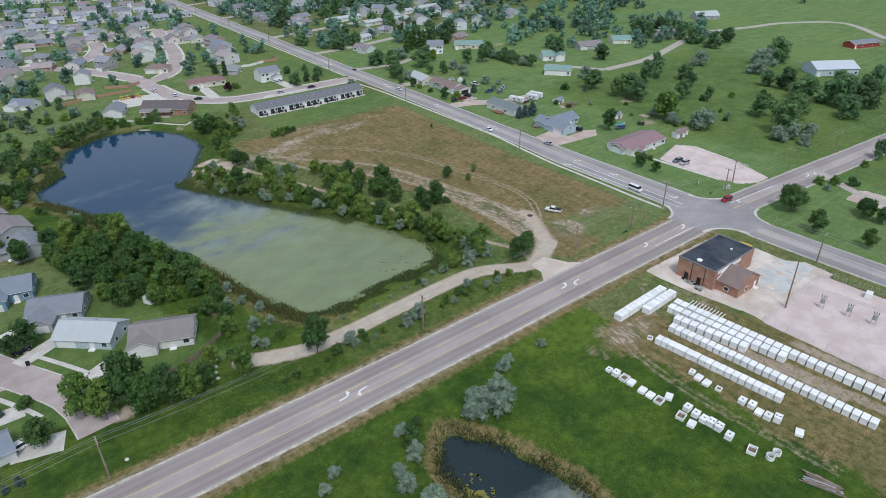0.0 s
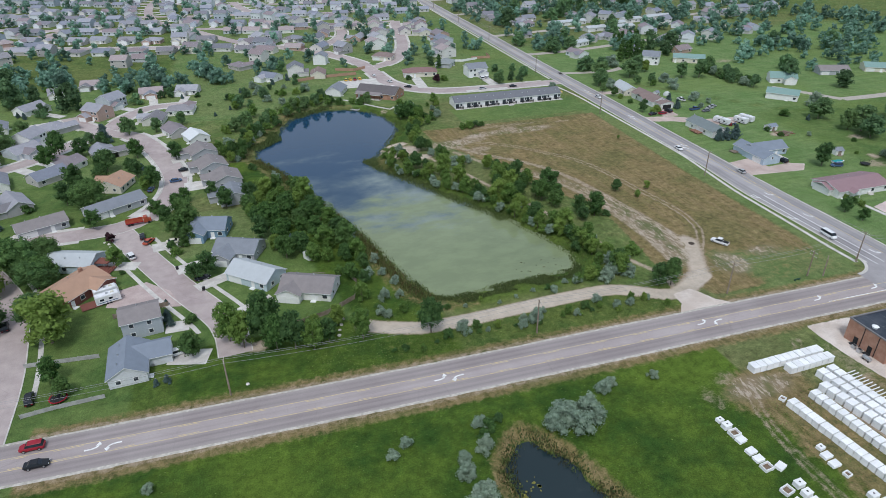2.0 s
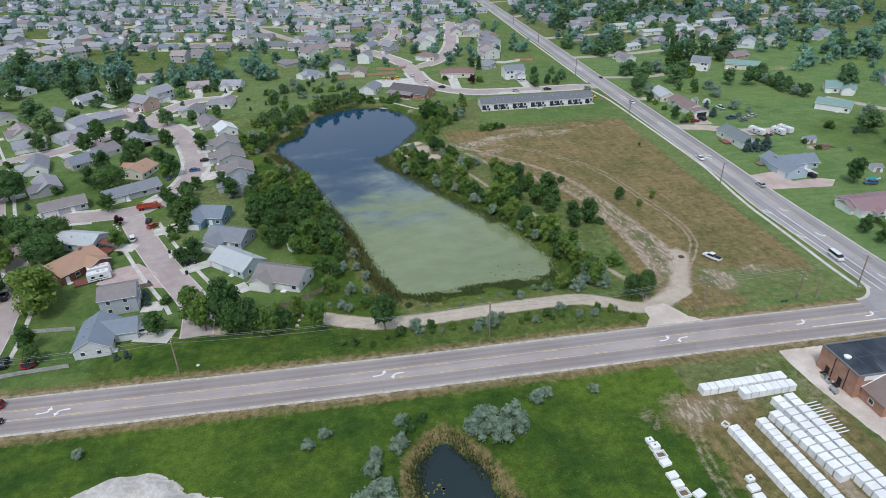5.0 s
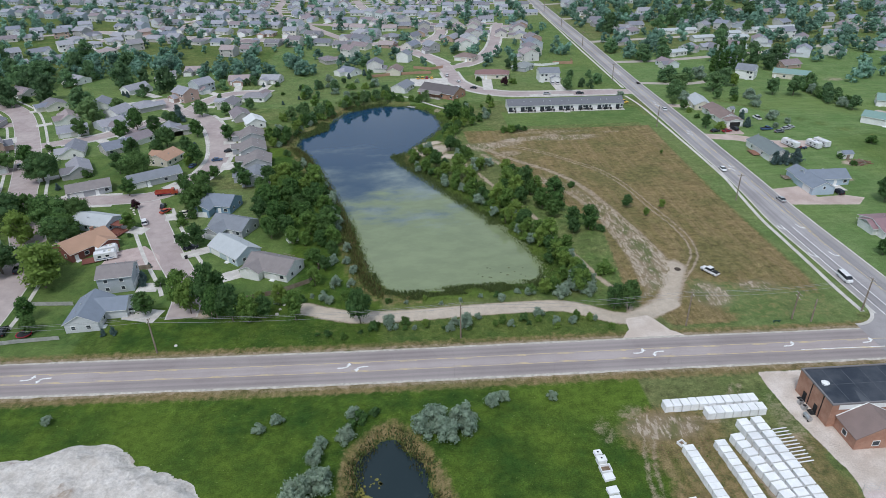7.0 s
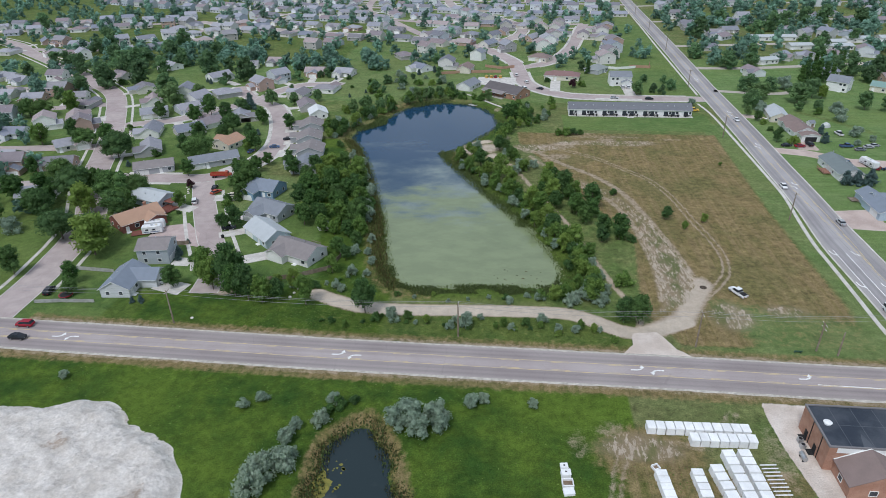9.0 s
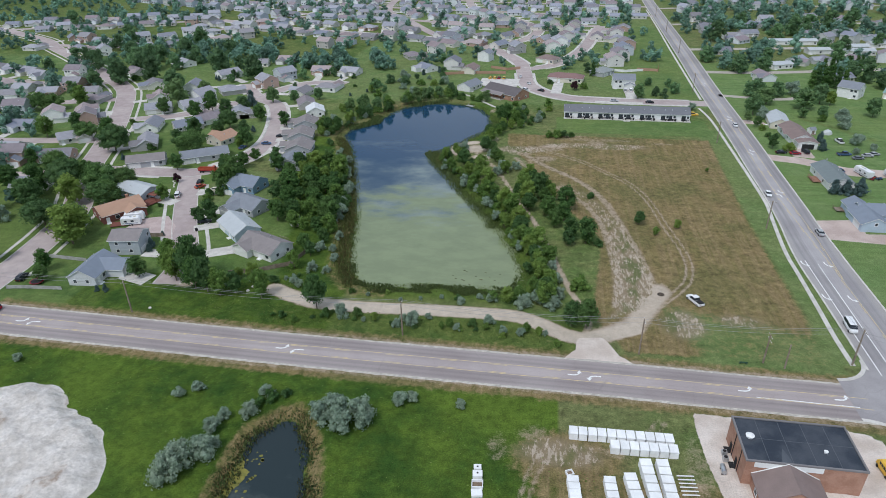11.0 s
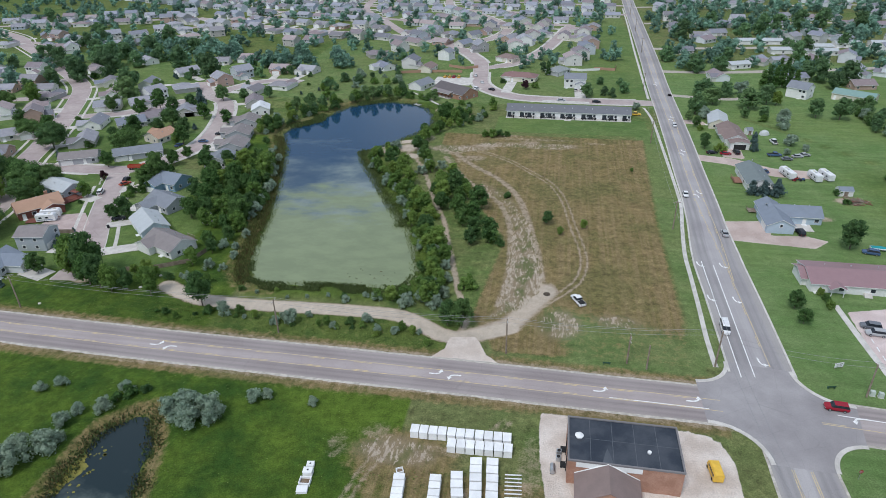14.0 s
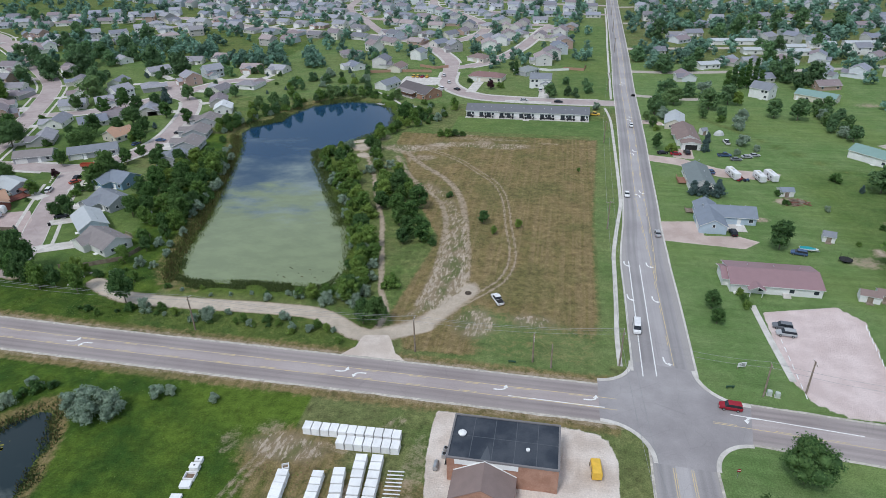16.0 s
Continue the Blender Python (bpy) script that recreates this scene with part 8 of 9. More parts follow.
for kind, paint, label, x, y, turn in MAIN_ROAD_CARS + YARD_CARS:
    vehicle(kind, paint, label, x, y, turn, kind if kind in ("pickup", "van") else "car", 0.05)
trailer("white travel trailer parked on gravel", 237.6, 238.6, 103, 8.6)
trailer("white travel trailer with dark stripe", 247.0, 236.4, 100, 7.2)
trailer("large white travel trailer", 251.6, 238.0, 102, 7.8)
trailer("white camper beside the red house", -31.6, 164.7, 20, 6.5, "blue")
trailer("white camper on the paved yard", -30.6, 161.0, 18, 6.5, "blue")


# ---- concrete vaults in the yard ----
def vault_kind(label, w, d, h, holes=0, hollow=False):
    ob = thing("concrete_vault", label, "concrete vault", placed(3000, 3400), "concrete vaults")
    b = Geo()
    if hollow:
        t = 0.16
        v = []
        for i, z in ((0, 0), (0, h), (t, h), (t, 0.15)):
            v += [(-w / 2 + i, -d / 2 + i, z), (w / 2 - i, -d / 2 + i, z), (w / 2 - i, d / 2 - i, z), (-w / 2 + i, d / 2 - i, z)]
        b.add(v, [(k + i, k + (i + 1) % 4, k + 4 + (i + 1) % 4, k + 4 + i) for k in (0, 4, 8) for i in range(4)] + [(12, 13, 14, 15)])
    else:
        c = 0.09
        b.hexa([(-w / 2, -d / 2, 0), (w / 2, -d / 2, 0), (w / 2, d / 2, 0), (-w / 2, d / 2, 0), (-w / 2 + c, -d / 2 + c, h * 0.9), (w / 2 - c, -d / 2 + c, h * 0.9), (w / 2 - c, d / 2 - c, h * 0.9), (-w / 2 + c, d / 2 - c, h * 0.9)])
    part("body", b, M_CAST, ob)
    if hollow:
        part("earth", Geo().box(-w / 2 + 0.17, w / 2 - 0.17, -d / 2 + 0.17, d / 2 - 0.17, 0.10, 0.22), M_EARTH, ob, "brown soil inside")
    else:
        lid = part("lid", Geo().box(-w / 2 - 0.01, w / 2 + 0.01, -d / 2 - 0.01, d / 2 + 0.01, h * 0.9 + 0.02, h, inset=0.04), M_CAST, ob)
        # Black discs on the closed lid paint the shade in its openings
        for i in range(holes):
            part("hatch", Geo().tube((0, (i - (holes - 1) / 2) * d * 0.5, h - 0.01), (0, (i - (holes - 1) / 2) * d * 0.5, h + 0.012), 0.2, 0.2, 12), M_DARK, lid, "round black disc standing for a shaded opening")
    return [ob, False]


VAULTS = {"tank": vault_kind("white cast concrete vault in a tight row", 1.76, 2.3, 1.75), "slim": vault_kind("slim white concrete vault in a tight row", 1.50, 2.2, 1.6), "box": vault_kind("loose white concrete box on the grass", 1.9, 1.5, 1.1, 1),
          "two": vault_kind("white concrete box with two round openings", 1.9, 1.5, 1.4, 2), "open": vault_kind("open hollow concrete box on the grass", 2.2, 1.8, 0.8, 0, True), "slab": vault_kind("low white concrete lid lying on grass", 2.1, 1.6, 0.6),
          "small": vault_kind("small concrete box with a round opening", 1.5, 1.3, 0.75, 1), "small_open": vault_kind("small open concrete box on the grass", 1.4, 1.3, 0.6, 0, True)}


def put_vault(kind, x, y, turn):
    slot = VAULTS[kind]
    if slot[1]:
        return copy_thing(slot[0], placed(x, y, 0, turn))
    slot[0].matrix_basis, slot[1] = placed(x, y, 0, turn), True


def vault_row(kind, x0, y0, x1, y1, pitch):
    n = max(1, round(math.hypot(x1 - x0, y1 - y0) / pitch))
    turn = math.degrees(math.atan2(y1 - y0, x1 - x0))
    for i in range(n + 1):
        put_vault(kind, x0 + (x1 - x0) * i / n + rng.uniform(-0.04, 0.04), y0 + (y1 - y0) * i / n + rng.uniform(-0.04, 0.04), turn + rng.uniform(-1.2, 1.2))


vault_row("tank", 121.0, 80.1, 140.1, 80.6, 1.93)
vault_row("tank", 129.1, 77.3, 140.5, 77.7, 1.93)
vault_row("slim", 120.6, 67.4, 123.6, 38.6, 1.64)
vault_row("slim", 127.5, 68.2, 131.2, 22.2, 1.72)
vault_row("tank", 131.4, 69.4, 134.0, 52.8, 2.0)
vault_row("tank", 134.6, 73.4, 137.6, 45.0, 2.0)
vault_row("tank", 137.8, 73.7, 143.3, 9.1, 2.05)
for k, x, y, t in (("small", 102.3, 68.5, 8), ("box", 102.5, 66.6, 6), ("open", 102.7, 64.4, 5), ("slab", 102.8, 62.5, 10), ("slab", 102.6, 59.3, 8), ("slab", 102.6, 57.2, 5), ("open", 102.6, 54.9, 6), ("slab", 105.4, 54.3, 20), ("open", 102.2, 49.1, 12), ("box", 105.4, 49.6, 4), ("box", 105.1, 47.4, 6),
                   ("slab", 102.0, 46.4, 12), ("box", 105.0, 45.4, 4), ("two", 105.2, 43.8, 4), ("two", 105.3, 42.1, 4), ("box", 104.8, 39.5, 8), ("open", 104.9, 34.6, 15), ("small", 116.7, 55.7, 8), ("slab", 116.2, 53.7, 5), ("slab", 116.0, 51.5, 4), ("small_open", 116.3, 48.7, 10),
                   ("box", 116.5, 43.2, 5), ("box", 117.0, 41.2, 5), ("slab", 116.3, 39.2, 8), ("box", 116.4, 37.3, 5), ("two", 117.2, 35.6, 12), ("slab", 117.1, 30.9, 20), ("small_open", 120.1, 69.8, 25)):
    put_vault(k, x, y, t)
for x, y, r in ((106.0, 31.4, 0.85), (108.0, 31.1, 0.85)):
    ob = thing("concrete_pipe", "short pale concrete pipe ring on the grass", "concrete pipe", placed(x, y, 0))
    v = []
    for rad, z in ((r, 0), (r, 1.0), (r - 0.14, 1.0), (r - 0.14, 0.05)):
        v += [(rad * math.cos(6.2832 * i / 18), rad * math.sin(6.2832 * i / 18), z) for i in range(18)]
    part("ring", Geo().add(v, [(k + i, k + (i + 1) % 18, k + 18 + (i + 1) % 18, k + 18 + i) for k in (0, 18, 36) for i in range(18)]), M_CAST, ob)
pipes = thing("pipe_stack", "stack of white pipes on the grass", "pipes", placed(142.3, 67.7, 0, 4))
for i in range(11):
    part("pipe", Geo().tube((-1.6, -4.5 + i * 0.9, 0.25), (1.6, -4.4 + i * 0.9, 0.25), 0.13, 0.13, 8), M_TRIM, pipes)
for q in (-1.1, 1.1):
    part("bearer", Geo().box(q - 0.08, q + 0.08, -5.0, 5.0, 0, 0.13), M_WOOD, pipes)
heap = thing("scrap_heap", "bundle of dark poles and scrap on grass", "scrap", placed(107.1, 21.9, 0, 105))
for i in range(24):
    a, b = rng.uniform(-1.0, 1.0), rng.uniform(0.1, 1.0)
    part("pole", Geo().tube((-3.0 + rng.uniform(-1.2, 1.5), a, b), (3.0 + rng.uniform(-1.5, 1.0), a + rng.uniform(-0.9, 0.9), b * rng.uniform(0.4, 1.2)), 0.17, 0.12, 6), M_WOOD if i % 3 else M_METAL, heap)


def pile():
    """The pale heap of crushed stone in the meadow."""
    rim = smooth_line([(-34.9, 68.5), (-26.4, 75.5), (-12.8, 77.0), (-3.9, 79.5), (5.2, 78.3), (10.2, 73.7), (20.5, 69.0), (24.1, 64.9), (29.3, 57.5), (29.7, 48.3), (23.7, 39.4), (3.6, 31.5), (-24.5, 35.8), (-38.0, 52.2)], 2.0, True)
    xs, ys = np.arange(-40, 37, 0.6), np.arange(26, 82, 0.6)
    x, y = (a.ravel() for a in np.meshgrid(xs, ys))
    d = -signed(x, y, rim)
    r = np.random.RandomState(8)
    wob = np.sin(x * 0.5 + 2 * np.sin(y * 0.3)) * np.sin(y * 0.6 + 2 * np.sin(x * 0.23))
    z = 1.9 * ease(d + wob * 0.7, -0.2, 4.5) + 0.35 * wob * ease(d, 2, 6) + 0.15 * r.randn(x.size) * ease(d, 0.2, 2.0) - 0.05 - 0.5 * ease(-d, -0.4, 3.0)
    nx, ny = len(xs), len(ys)
    i = (np.arange(ny - 1)[:, None] * nx + np.arange(nx - 1)[None]).ravel()
    f = np.stack([i, i + 1, i + nx + 1, i + nx], 1)
    f = f[(d[f] > -2.0).any(1)]
    ob = part("stone_mound", mesh_of("stone_mound", np.stack([x, y, z], 1), f, M_PALE), M_PALE)
    tagged(ob, "broad pale heap of crushed stone in the meadow", "gravel heap")


pile()


# ---- poles, wires, substation, signs ----
def utility_pole(x, y, h, turn, arms=1, label="weathered wooden utility pole beside the road", lean=0.0):
    ob = thing("utility_pole", label, "utility pole", pose(x, y, -0.2, 0, lean, turn), "roadside poles")
    part("post", Geo().tube((0, 0, 0), (0, 0, h), 0.23, 0.15, 9), M_WOOD, ob)
    for i in range(arms):
        z = h - 0.5 - i * 1.1
        part("crossarm", Geo().box(-1.25, 1.25, -0.19, -0.07, z, z + 0.13), M_WOOD, ob)
        for q in (-1.1, -0.45, 0.45, 1.1):
            part("insulator", Geo().tube((q, -0.13, z + 0.13), (q, -0.13, z + 0.35), 0.06, 0.04, 7), M_TRIM, ob)
    return ob


LINE_EW = [(-154.4, 112.4), (-75.9, 111.4), (1.7, 110.1), (78.3, 109.7), (137.4, 109.8), (186.6, 112.3)]
for x, y in LINE_EW:
    utility_pole(x, y, 10.5, 90, 1)
utility_pole(166.2, 110.4, 8.5, 90, 2, "utility pole with two crossarms in the field corner")
utility_pole(170.6, 108.9, 7.0, 90, 0, "plain wooden pole in the field corner", 1.5)
LINE_NS = [(186.6, 112.3), (186.9, 184.8), (189.2, 272.3), (194.9, 364.0), (204.2, 471.6), (207.6, 557.2), (210.6, 645.7)]
for x, y in LINE_NS[1:]:
    utility_pole(x, y, 10.5, 0, 1)
for x, y in ((217.3, 106.4), (226.8, 108.8), (254.7, 101.2), (289.5, 98.2), (326.6, 95.1)):
    utility_pole(x, y, 9.0, 90, 1, "leaning utility pole near the crossing", 2.0)
utility_pole(159.8, 55.0, 15, 90, 0, "tall bare wooden pole at the substation fence", 0.5)
utility_pole(190.1, 60.6, 10, 0, 1)
M_WIRE = coat("wire", (0.30, 0.30, 0.30), 0.5)


def wires(points, h, offsets, turn, name="power_line"):
    ob = thing(name, "sagging grey power lines between poles", "power line", placed(0, 0))
    for (x0, y0), (x1, y1) in zip(points, points[1:]):
        for q in offsets:
            c, s = math.cos(radians(turn)) * q, math.sin(radians(turn)) * q
            pts = [(x0 + (x1 - x0) * i / 10 + c, y0 + (y1 - y0) * i / 10 + s, h - 1.3 * (1 - (2 * i / 10 - 1) ** 2)) for i in range(11)]
            d = math.hypot(x1 - x0, y1 - y0)
            nx, ny = -(y1 - y0) / d * 0.032, (x1 - x0) / d * 0.032
            v = [p for x, y, z in pts for p in ((x, y, z - 0.032), (x + nx, y + ny, z), (x, y, z + 0.032), (x - nx, y - ny, z))]
            g = Geo().add(v, [(4 * k + e, 4 * k + (e + 1) % 4, 4 * k + 4 + (e + 1) % 4, 4 * k + 4 + e) for k in range(10) for e in range(4)])
            part("wire", g, M_WIRE, ob)


wires(LINE_EW, 10.1, (-1.1, 0.45, 1.1), 90)
wires(LINE_NS, 10.1, (-1.1, 1.1), 0)
wires([(186.6, 112.3), (190.1, 60.6), (194.3, -20.0)], 10.0, (-1.0, 1.0), 0)
wires([(186.6, 112.3), (217.3, 106.4), (254.7, 101.2), (289.5, 98.2), (326.6, 95.1)], 8.9, (-1.0, 1.0), 90)


def substation():
    for x, y in ((166.9, 48.9), (168.2, 42.7), (169.4, 37.0)):
        ob = thing("switch_frame", "grey steel switch frame with insulators on gravel", "electrical equipment", placed(x, y, 0, -75), "switch frames")
        for q in (-0.5, 0.5):
            part("post", Geo().box(q - 0.08, q + 0.08, -0.08, 0.08, 0, 3.4), M_METAL, ob)
        for z in (1.4, 3.3):
            part("beam", Geo().box(-0.7, 0.7, -0.1, 0.1, z, z + 0.16), M_METAL, ob)
        part("tank", Geo().tube((0, 0, 1.6), (0, 0, 2.8), 0.42, 0.42, 12), coat("grey_enamel", (0.36, 0.38, 0.38)), ob)
        for q in (-0.55, 0, 0.55):
            part("insulator", Geo().tube((q, 0, 3.46), (q, 0, 4.1), 0.1, 0.06, 8), coat("brown_porcelain", (0.16, 0.08, 0.06)), ob)
    bar = thing("bus_bar", "thin grey bars across the switch frames", "electrical equipment", placed(0, 0))
    for q in (-0.5, 0.5):
        part("bar", Geo().tube((168.8 + q, 50, 4.1), (172.8 + q, 26, 4.1), 0.05, 0.05, 6), M_METAL, bar)
    ob = thing("cabinet", "white metal cabinet on gravel", "cabinet", placed(182.0, 43.0, 0, 10))
    part("casing", Geo().box(-1.1, 1.1, -0.8, 0.8, 0.1, 1.6, inset=0.02), M_TRIM, ob)
    part("plinth", Geo().box(-1.2, 1.2, -0.9, 0.9, -0.1, 0.1), M_CONCRETE, ob)
    fence = thing("wire_fence", "thin grey metal fence round the substation", "fence", placed(0, 0))
    pts = [(150.1, -40.5), (149.2, 11.2), (148.9, 55.6), (184.2, 56.2), (185.9, 30.9), (188.2, -40.5)]
    for (x0, y0), (x1, y1) in zip(pts, pts[1:]):
        n = int(math.hypot(x1 - x0, y1 - y0) / 3)
        for i in range(n):
            x, y = x0 + (x1 - x0) * i / n, y0 + (y1 - y0) * i / n
            part("post", Geo().tube((x, y, 0), (x, y, 2.1), 0.035, 0.035, 5), M_METAL, fence)
        for z in (0.3, 0.7, 1.1, 1.5, 2.05):
            part("rail", Geo().tube((x0, y0, z), (x1, y1, z), 0.012, 0.012, 4), M_METAL, fence)


substation()


def board_fence(label, points, h, material, gap=0.16, name="fence"):
    ob = thing(name, label, "fence", placed(0, 0))
    for (x0, y0), (x1, y1) in zip(points, points[1:]):
        L = math.hypot(x1 - x0, y1 - y0)
        a = math.degrees(math.atan2(y1 - y0, x1 - x0))
        n = max(1, int(L / 2.4))
        for i in range(n):
            m = pose(x0 + (x1 - x0) * i / n, y0 + (y1 - y0) * i / n, 0, 0, 0, a)
            panel = Geo().box(0.05, L / n - 0.05, -0.02, 0.02, 0.08, h)
            part("panel", panel, material, ob, m=m)
            part("post", Geo().box(-0.06, 0.06, -0.06, 0.06, -0.1, h + 0.08), material, ob, m=m)


board_fence("pale grey board fence by the road", [(-42.7, 116.4), (-36.6, 117.3), (-25.7, 118.0)], 1.2, M_GREYBOARD)
board_fence("weathered wooden fence round the yard", [(19.4, 132.8), (27.5, 135.2), (36.1, 140.4), (38.2, 148.6), (35.8, 156.5)], 1.5, M_WOOD)
board_fence("weathered wooden back fence", [(-28.2, 151.4), (-14.2, 153.6)], 1.5, M_WOOD)
board_fence("pale fence behind the house", [(-46.2, 135.6), (-29.2, 134.3)], 1.3, M_GREYBOARD)
board_fence("red-brown board fence on the slope", [(73.4, 413.1), (84.7, 407.3), (93.2, 412.2)], 1.8, M_TANROOF)
board_fence("red-brown wooden yard fence", [(168.9, 414.4), (181.9, 412.1), (183.6, 424.3)], 1.8, M_TANROOF)


def shed(label, x, y, turn, w=4, d=3, wall=M_WHITE, roof=M_GREYROOF):
    ob = thing("shed", label, "shed", placed(x, y, 0, turn))
    g, r = Geo(), Geo()
    shell(g, -w / 2, w / 2, -d / 2, d / 2, 2.1, 1.0)
    gable(r, -w / 2, w / 2, -d / 2, d / 2, 2.1, 1.0, 0.25, thick=0.1)
    part("wall", g, wall, ob)
    part("roof", r, (roof, M_TRIM), ob)
    front_door(ob, (0, -d / 2, 0), 0, M_WOOD, 1.2)


shed("small white shed with a grey roof", 256.2, 187.2, -15, 3.6, 4.2)
shed("white shed with a blue-grey roof by a wood pile", 252.7, 222.6, 5, 5, 3.6, roof=M_BLUEROOF)
shed("white shed with a red-brown roof", 255.1, 151.6, -12, 5, 3.4, roof=M_BROWNROOF)
shed("white shed with a red-brown roof", 259.4, 152.6, -12, 4.4, 3.4, roof=M_BROWNROOF)
shed("small pale shed in the grass", 235.2, 291.1, 20, 3, 2.6)
shed("small white shed behind the trees", 27.1, 168.3, 30, 3.4, 2.8)
wood = thing("wood_pile", "large heap of broken brown boards and scrap", "wood pile", placed(254.4, 215.6, 0))
for i in range(58):
    a = rng.uniform(0, 6.28)
    q = rng.uniform(0, 4.6)
    m = pose(q * math.cos(a), q * math.sin(a) * 0.7, 0.15 + rng.uniform(0, 1.3) * (1 - q / 4.8), rng.uniform(-15, 15), rng.uniform(-15, 15), rng.uniform(0, 180))
    part("board", Geo().box(-1.3, 1.3, -0.16, 0.16, -0.04, 0.04), M_WOOD if i % 3 else M_REDWALL, wood, m=m)
boat = thing("boat", "white boat with a teal cover", "boat", placed(247.6, 178.2, 0, -8))
hull = Geo()
loft(hull, [[(q, -w, 0.9), (q, 0, 0.35 + (0.3 if q > 1.5 else 0)), (q, w, 0.9), (q, w * 0.95, 1.15), (q, -w * 0.95, 1.15)] for q, w in ((-2.6, 0.95), (-1, 1.05), (1, 0.95), (2.2, 0.5), (2.8, 0.08))])
part("hull", hull, PAINT["white"], boat)
cover = Geo()
loft(cover, [[(q, -w, 1.12), (q, w, 1.12), (q, 0, t)] for q, w, t in ((-2.5, 0.9, 1.4), (0, 0.98, 1.75), (2.0, 0.5, 1.35))])
part("cover", cover, coat("teal_cover", (0.03, 0.30, 0.33), 0.7), boat)
for s in (-0.8, 0.8):
    part("wheel", Geo().tube((-0.6, s - 0.08, 0.3), (-0.6, s + 0.08, 0.3), 0.3, 0.3, 12), M_DARK, boat)
part("cradle", Geo().box(-1.6, 3.4, -0.06, 0.06, 0.3, 0.45).box(-1.2, -1.0, -0.8, 0.8, 0.3, 0.75).box(0.8, 1.0, -0.7, 0.7, 0.3, 0.75), M_METAL, boat)
ob = thing("trampoline", "round black trampoline with a side net", "trampoline", placed(256.6, 173.1, 0))
part("mat", Geo().tube((0, 0, 0.8), (0, 0, 0.84), 1.9, 1.9, 20), M_DARK, ob)
for i in range(6):
    a = 6.2832 * i / 6
    part("leg", Geo().tube((1.9 * math.cos(a), 1.9 * math.sin(a), 0), (1.9 * math.cos(a), 1.9 * math.sin(a), 2.3), 0.04, 0.04, 6), M_DARK, ob)
ob = thing("trampoline", "round trampoline with a red rim", "trampoline", placed(-35.9, 120.6, 0))
part("mat", Geo().tube((0, 0, 0.7), (0, 0, 0.74), 1.7, 1.7, 20), M_DARK, ob)
part("rim", Geo().tube((0, 0, 0.66), (0, 0, 0.72), 2.0, 2.0, 20), PAINT["red"], ob)
for i in range(5):
    a = 6.2832 * i / 5
    part("leg", Geo().tube((1.8 * math.cos(a), 1.8 * math.sin(a), 0), (1.8 * math.cos(a), 1.8 * math.sin(a), 0.68), 0.04, 0.04, 6), M_METAL, ob)


def bench(x, y, turn):
    ob = thing("bench", "dark green metal bench on the verge", "bench", placed(x, y, 0, turn))
    m = coat("green_bench_paint", (0.05, 0.11, 0.07), 0.5)
    for i in range(3):
        part("slat", Geo().box(-0.9, 0.9, -0.25 + i * 0.17, -0.12 + i * 0.17, 0.43, 0.47), m, ob)
    part("backrest", Geo().box(-0.9, 0.9, 0.27, 0.31, 0.55, 0.95), m, ob)
    for q in (-0.7, 0.7):
        part("leg", Geo().box(q - 0.04, q + 0.04, -0.22, 0.3, 0, 0.43), m, ob)


bench(161.4, 109.3, 180)
bench(210.6, 108.2, 190)


def sign_board(x, y, turn):
    ob = thing("sign", "low white sign board on the hall's lawn", "sign", placed(x, y, 0, turn))
    part("board", Geo().box(-1.1, 1.1, -0.06, 0.06, 0.5, 1.7), M_TRIM, ob)
    for q in (-0.95, 0.95):
        part("post", Geo().box(q - 0.06, q + 0.06, -0.05, 0.05, 0, 1.8), M_WOOD, ob)
    for i, w in enumerate((0.8, 0.6, 0.7)):
        part("lettering", Geo().box(-w, w, -0.075, -0.06, 1.4 - i * 0.3, 1.5 - i * 0.3), M_DARK, ob)


sign_board(214.7, 115.8, 20)
stop = thing("road_sign", "red and white warning sign on a post", "sign", placed(206.6, 81.6, 0, 10))
part("post", Geo().tube((0, 0, 0), (0, 0, 2.2), 0.04, 0.04, 6), M_METAL, stop)
part("plate", Geo().tube((0, -0.06, 2.1), (0, -0.03, 2.1), 0.42, 0.42, 8), PAINT["red"], stop)
part("bar", Geo().box(-0.3, 0.3, -0.075, -0.06, 2.03, 2.17), M_TRIM, stop)
for x, y in ((218.7, 107.2), (220.3, 106.8)):
    ob = thing("utility_box", "pale green utility box on the verge", "utility box", placed(x, y, 0, -8))
    part("casing", Geo().box(-0.5, 0.5, -0.45, 0.45, 0.05, 1.2, inset=0.03), coat("pale_green_enamel", (0.50, 0.55, 0.50)), ob)
    part("plinth", Geo().box(-0.6, 0.6, -0.55, 0.55, -0.05, 0.05), M_CONCRETE, ob)
# low white parking stops along the lot and the walk
for i in range(7):
    ob = thing("parking_stop", "low white concrete parking stop", "parking stop", placed(226.9 - 0.05 * i, 128.3 - i * 3.4, 0, 88), "parking stops")
    part("bar", Geo().box(-0.9, 0.9, -0.09, 0.09, 0, 0.16, inset=0.03), M_CAST, ob)
for i in range(9):
    ob = thing("parking_stop", "low white timber edging of the lot", "parking stop", placed(249.6 - 0.35 * i, 137.6 - i * 2.9, 0, 76), "parking stops")
    part("bar", Geo().box(-1.3, 1.3, -0.09, 0.09, 0, 0.18, inset=0.02), M_CAST, ob)
tagged(part("manhole_cover", Geo().tube((146.5, 138.3, -0.02), (146.5, 138.3, 0.03), 1.0, 1.0, 18), stuff_of("burnt_earth", (0.05, 0.04, 0.03), (0.10, 0.075, 0.055), 1.0, 5.0)), "dark round scorched ring in bare dirt", "ground mark")
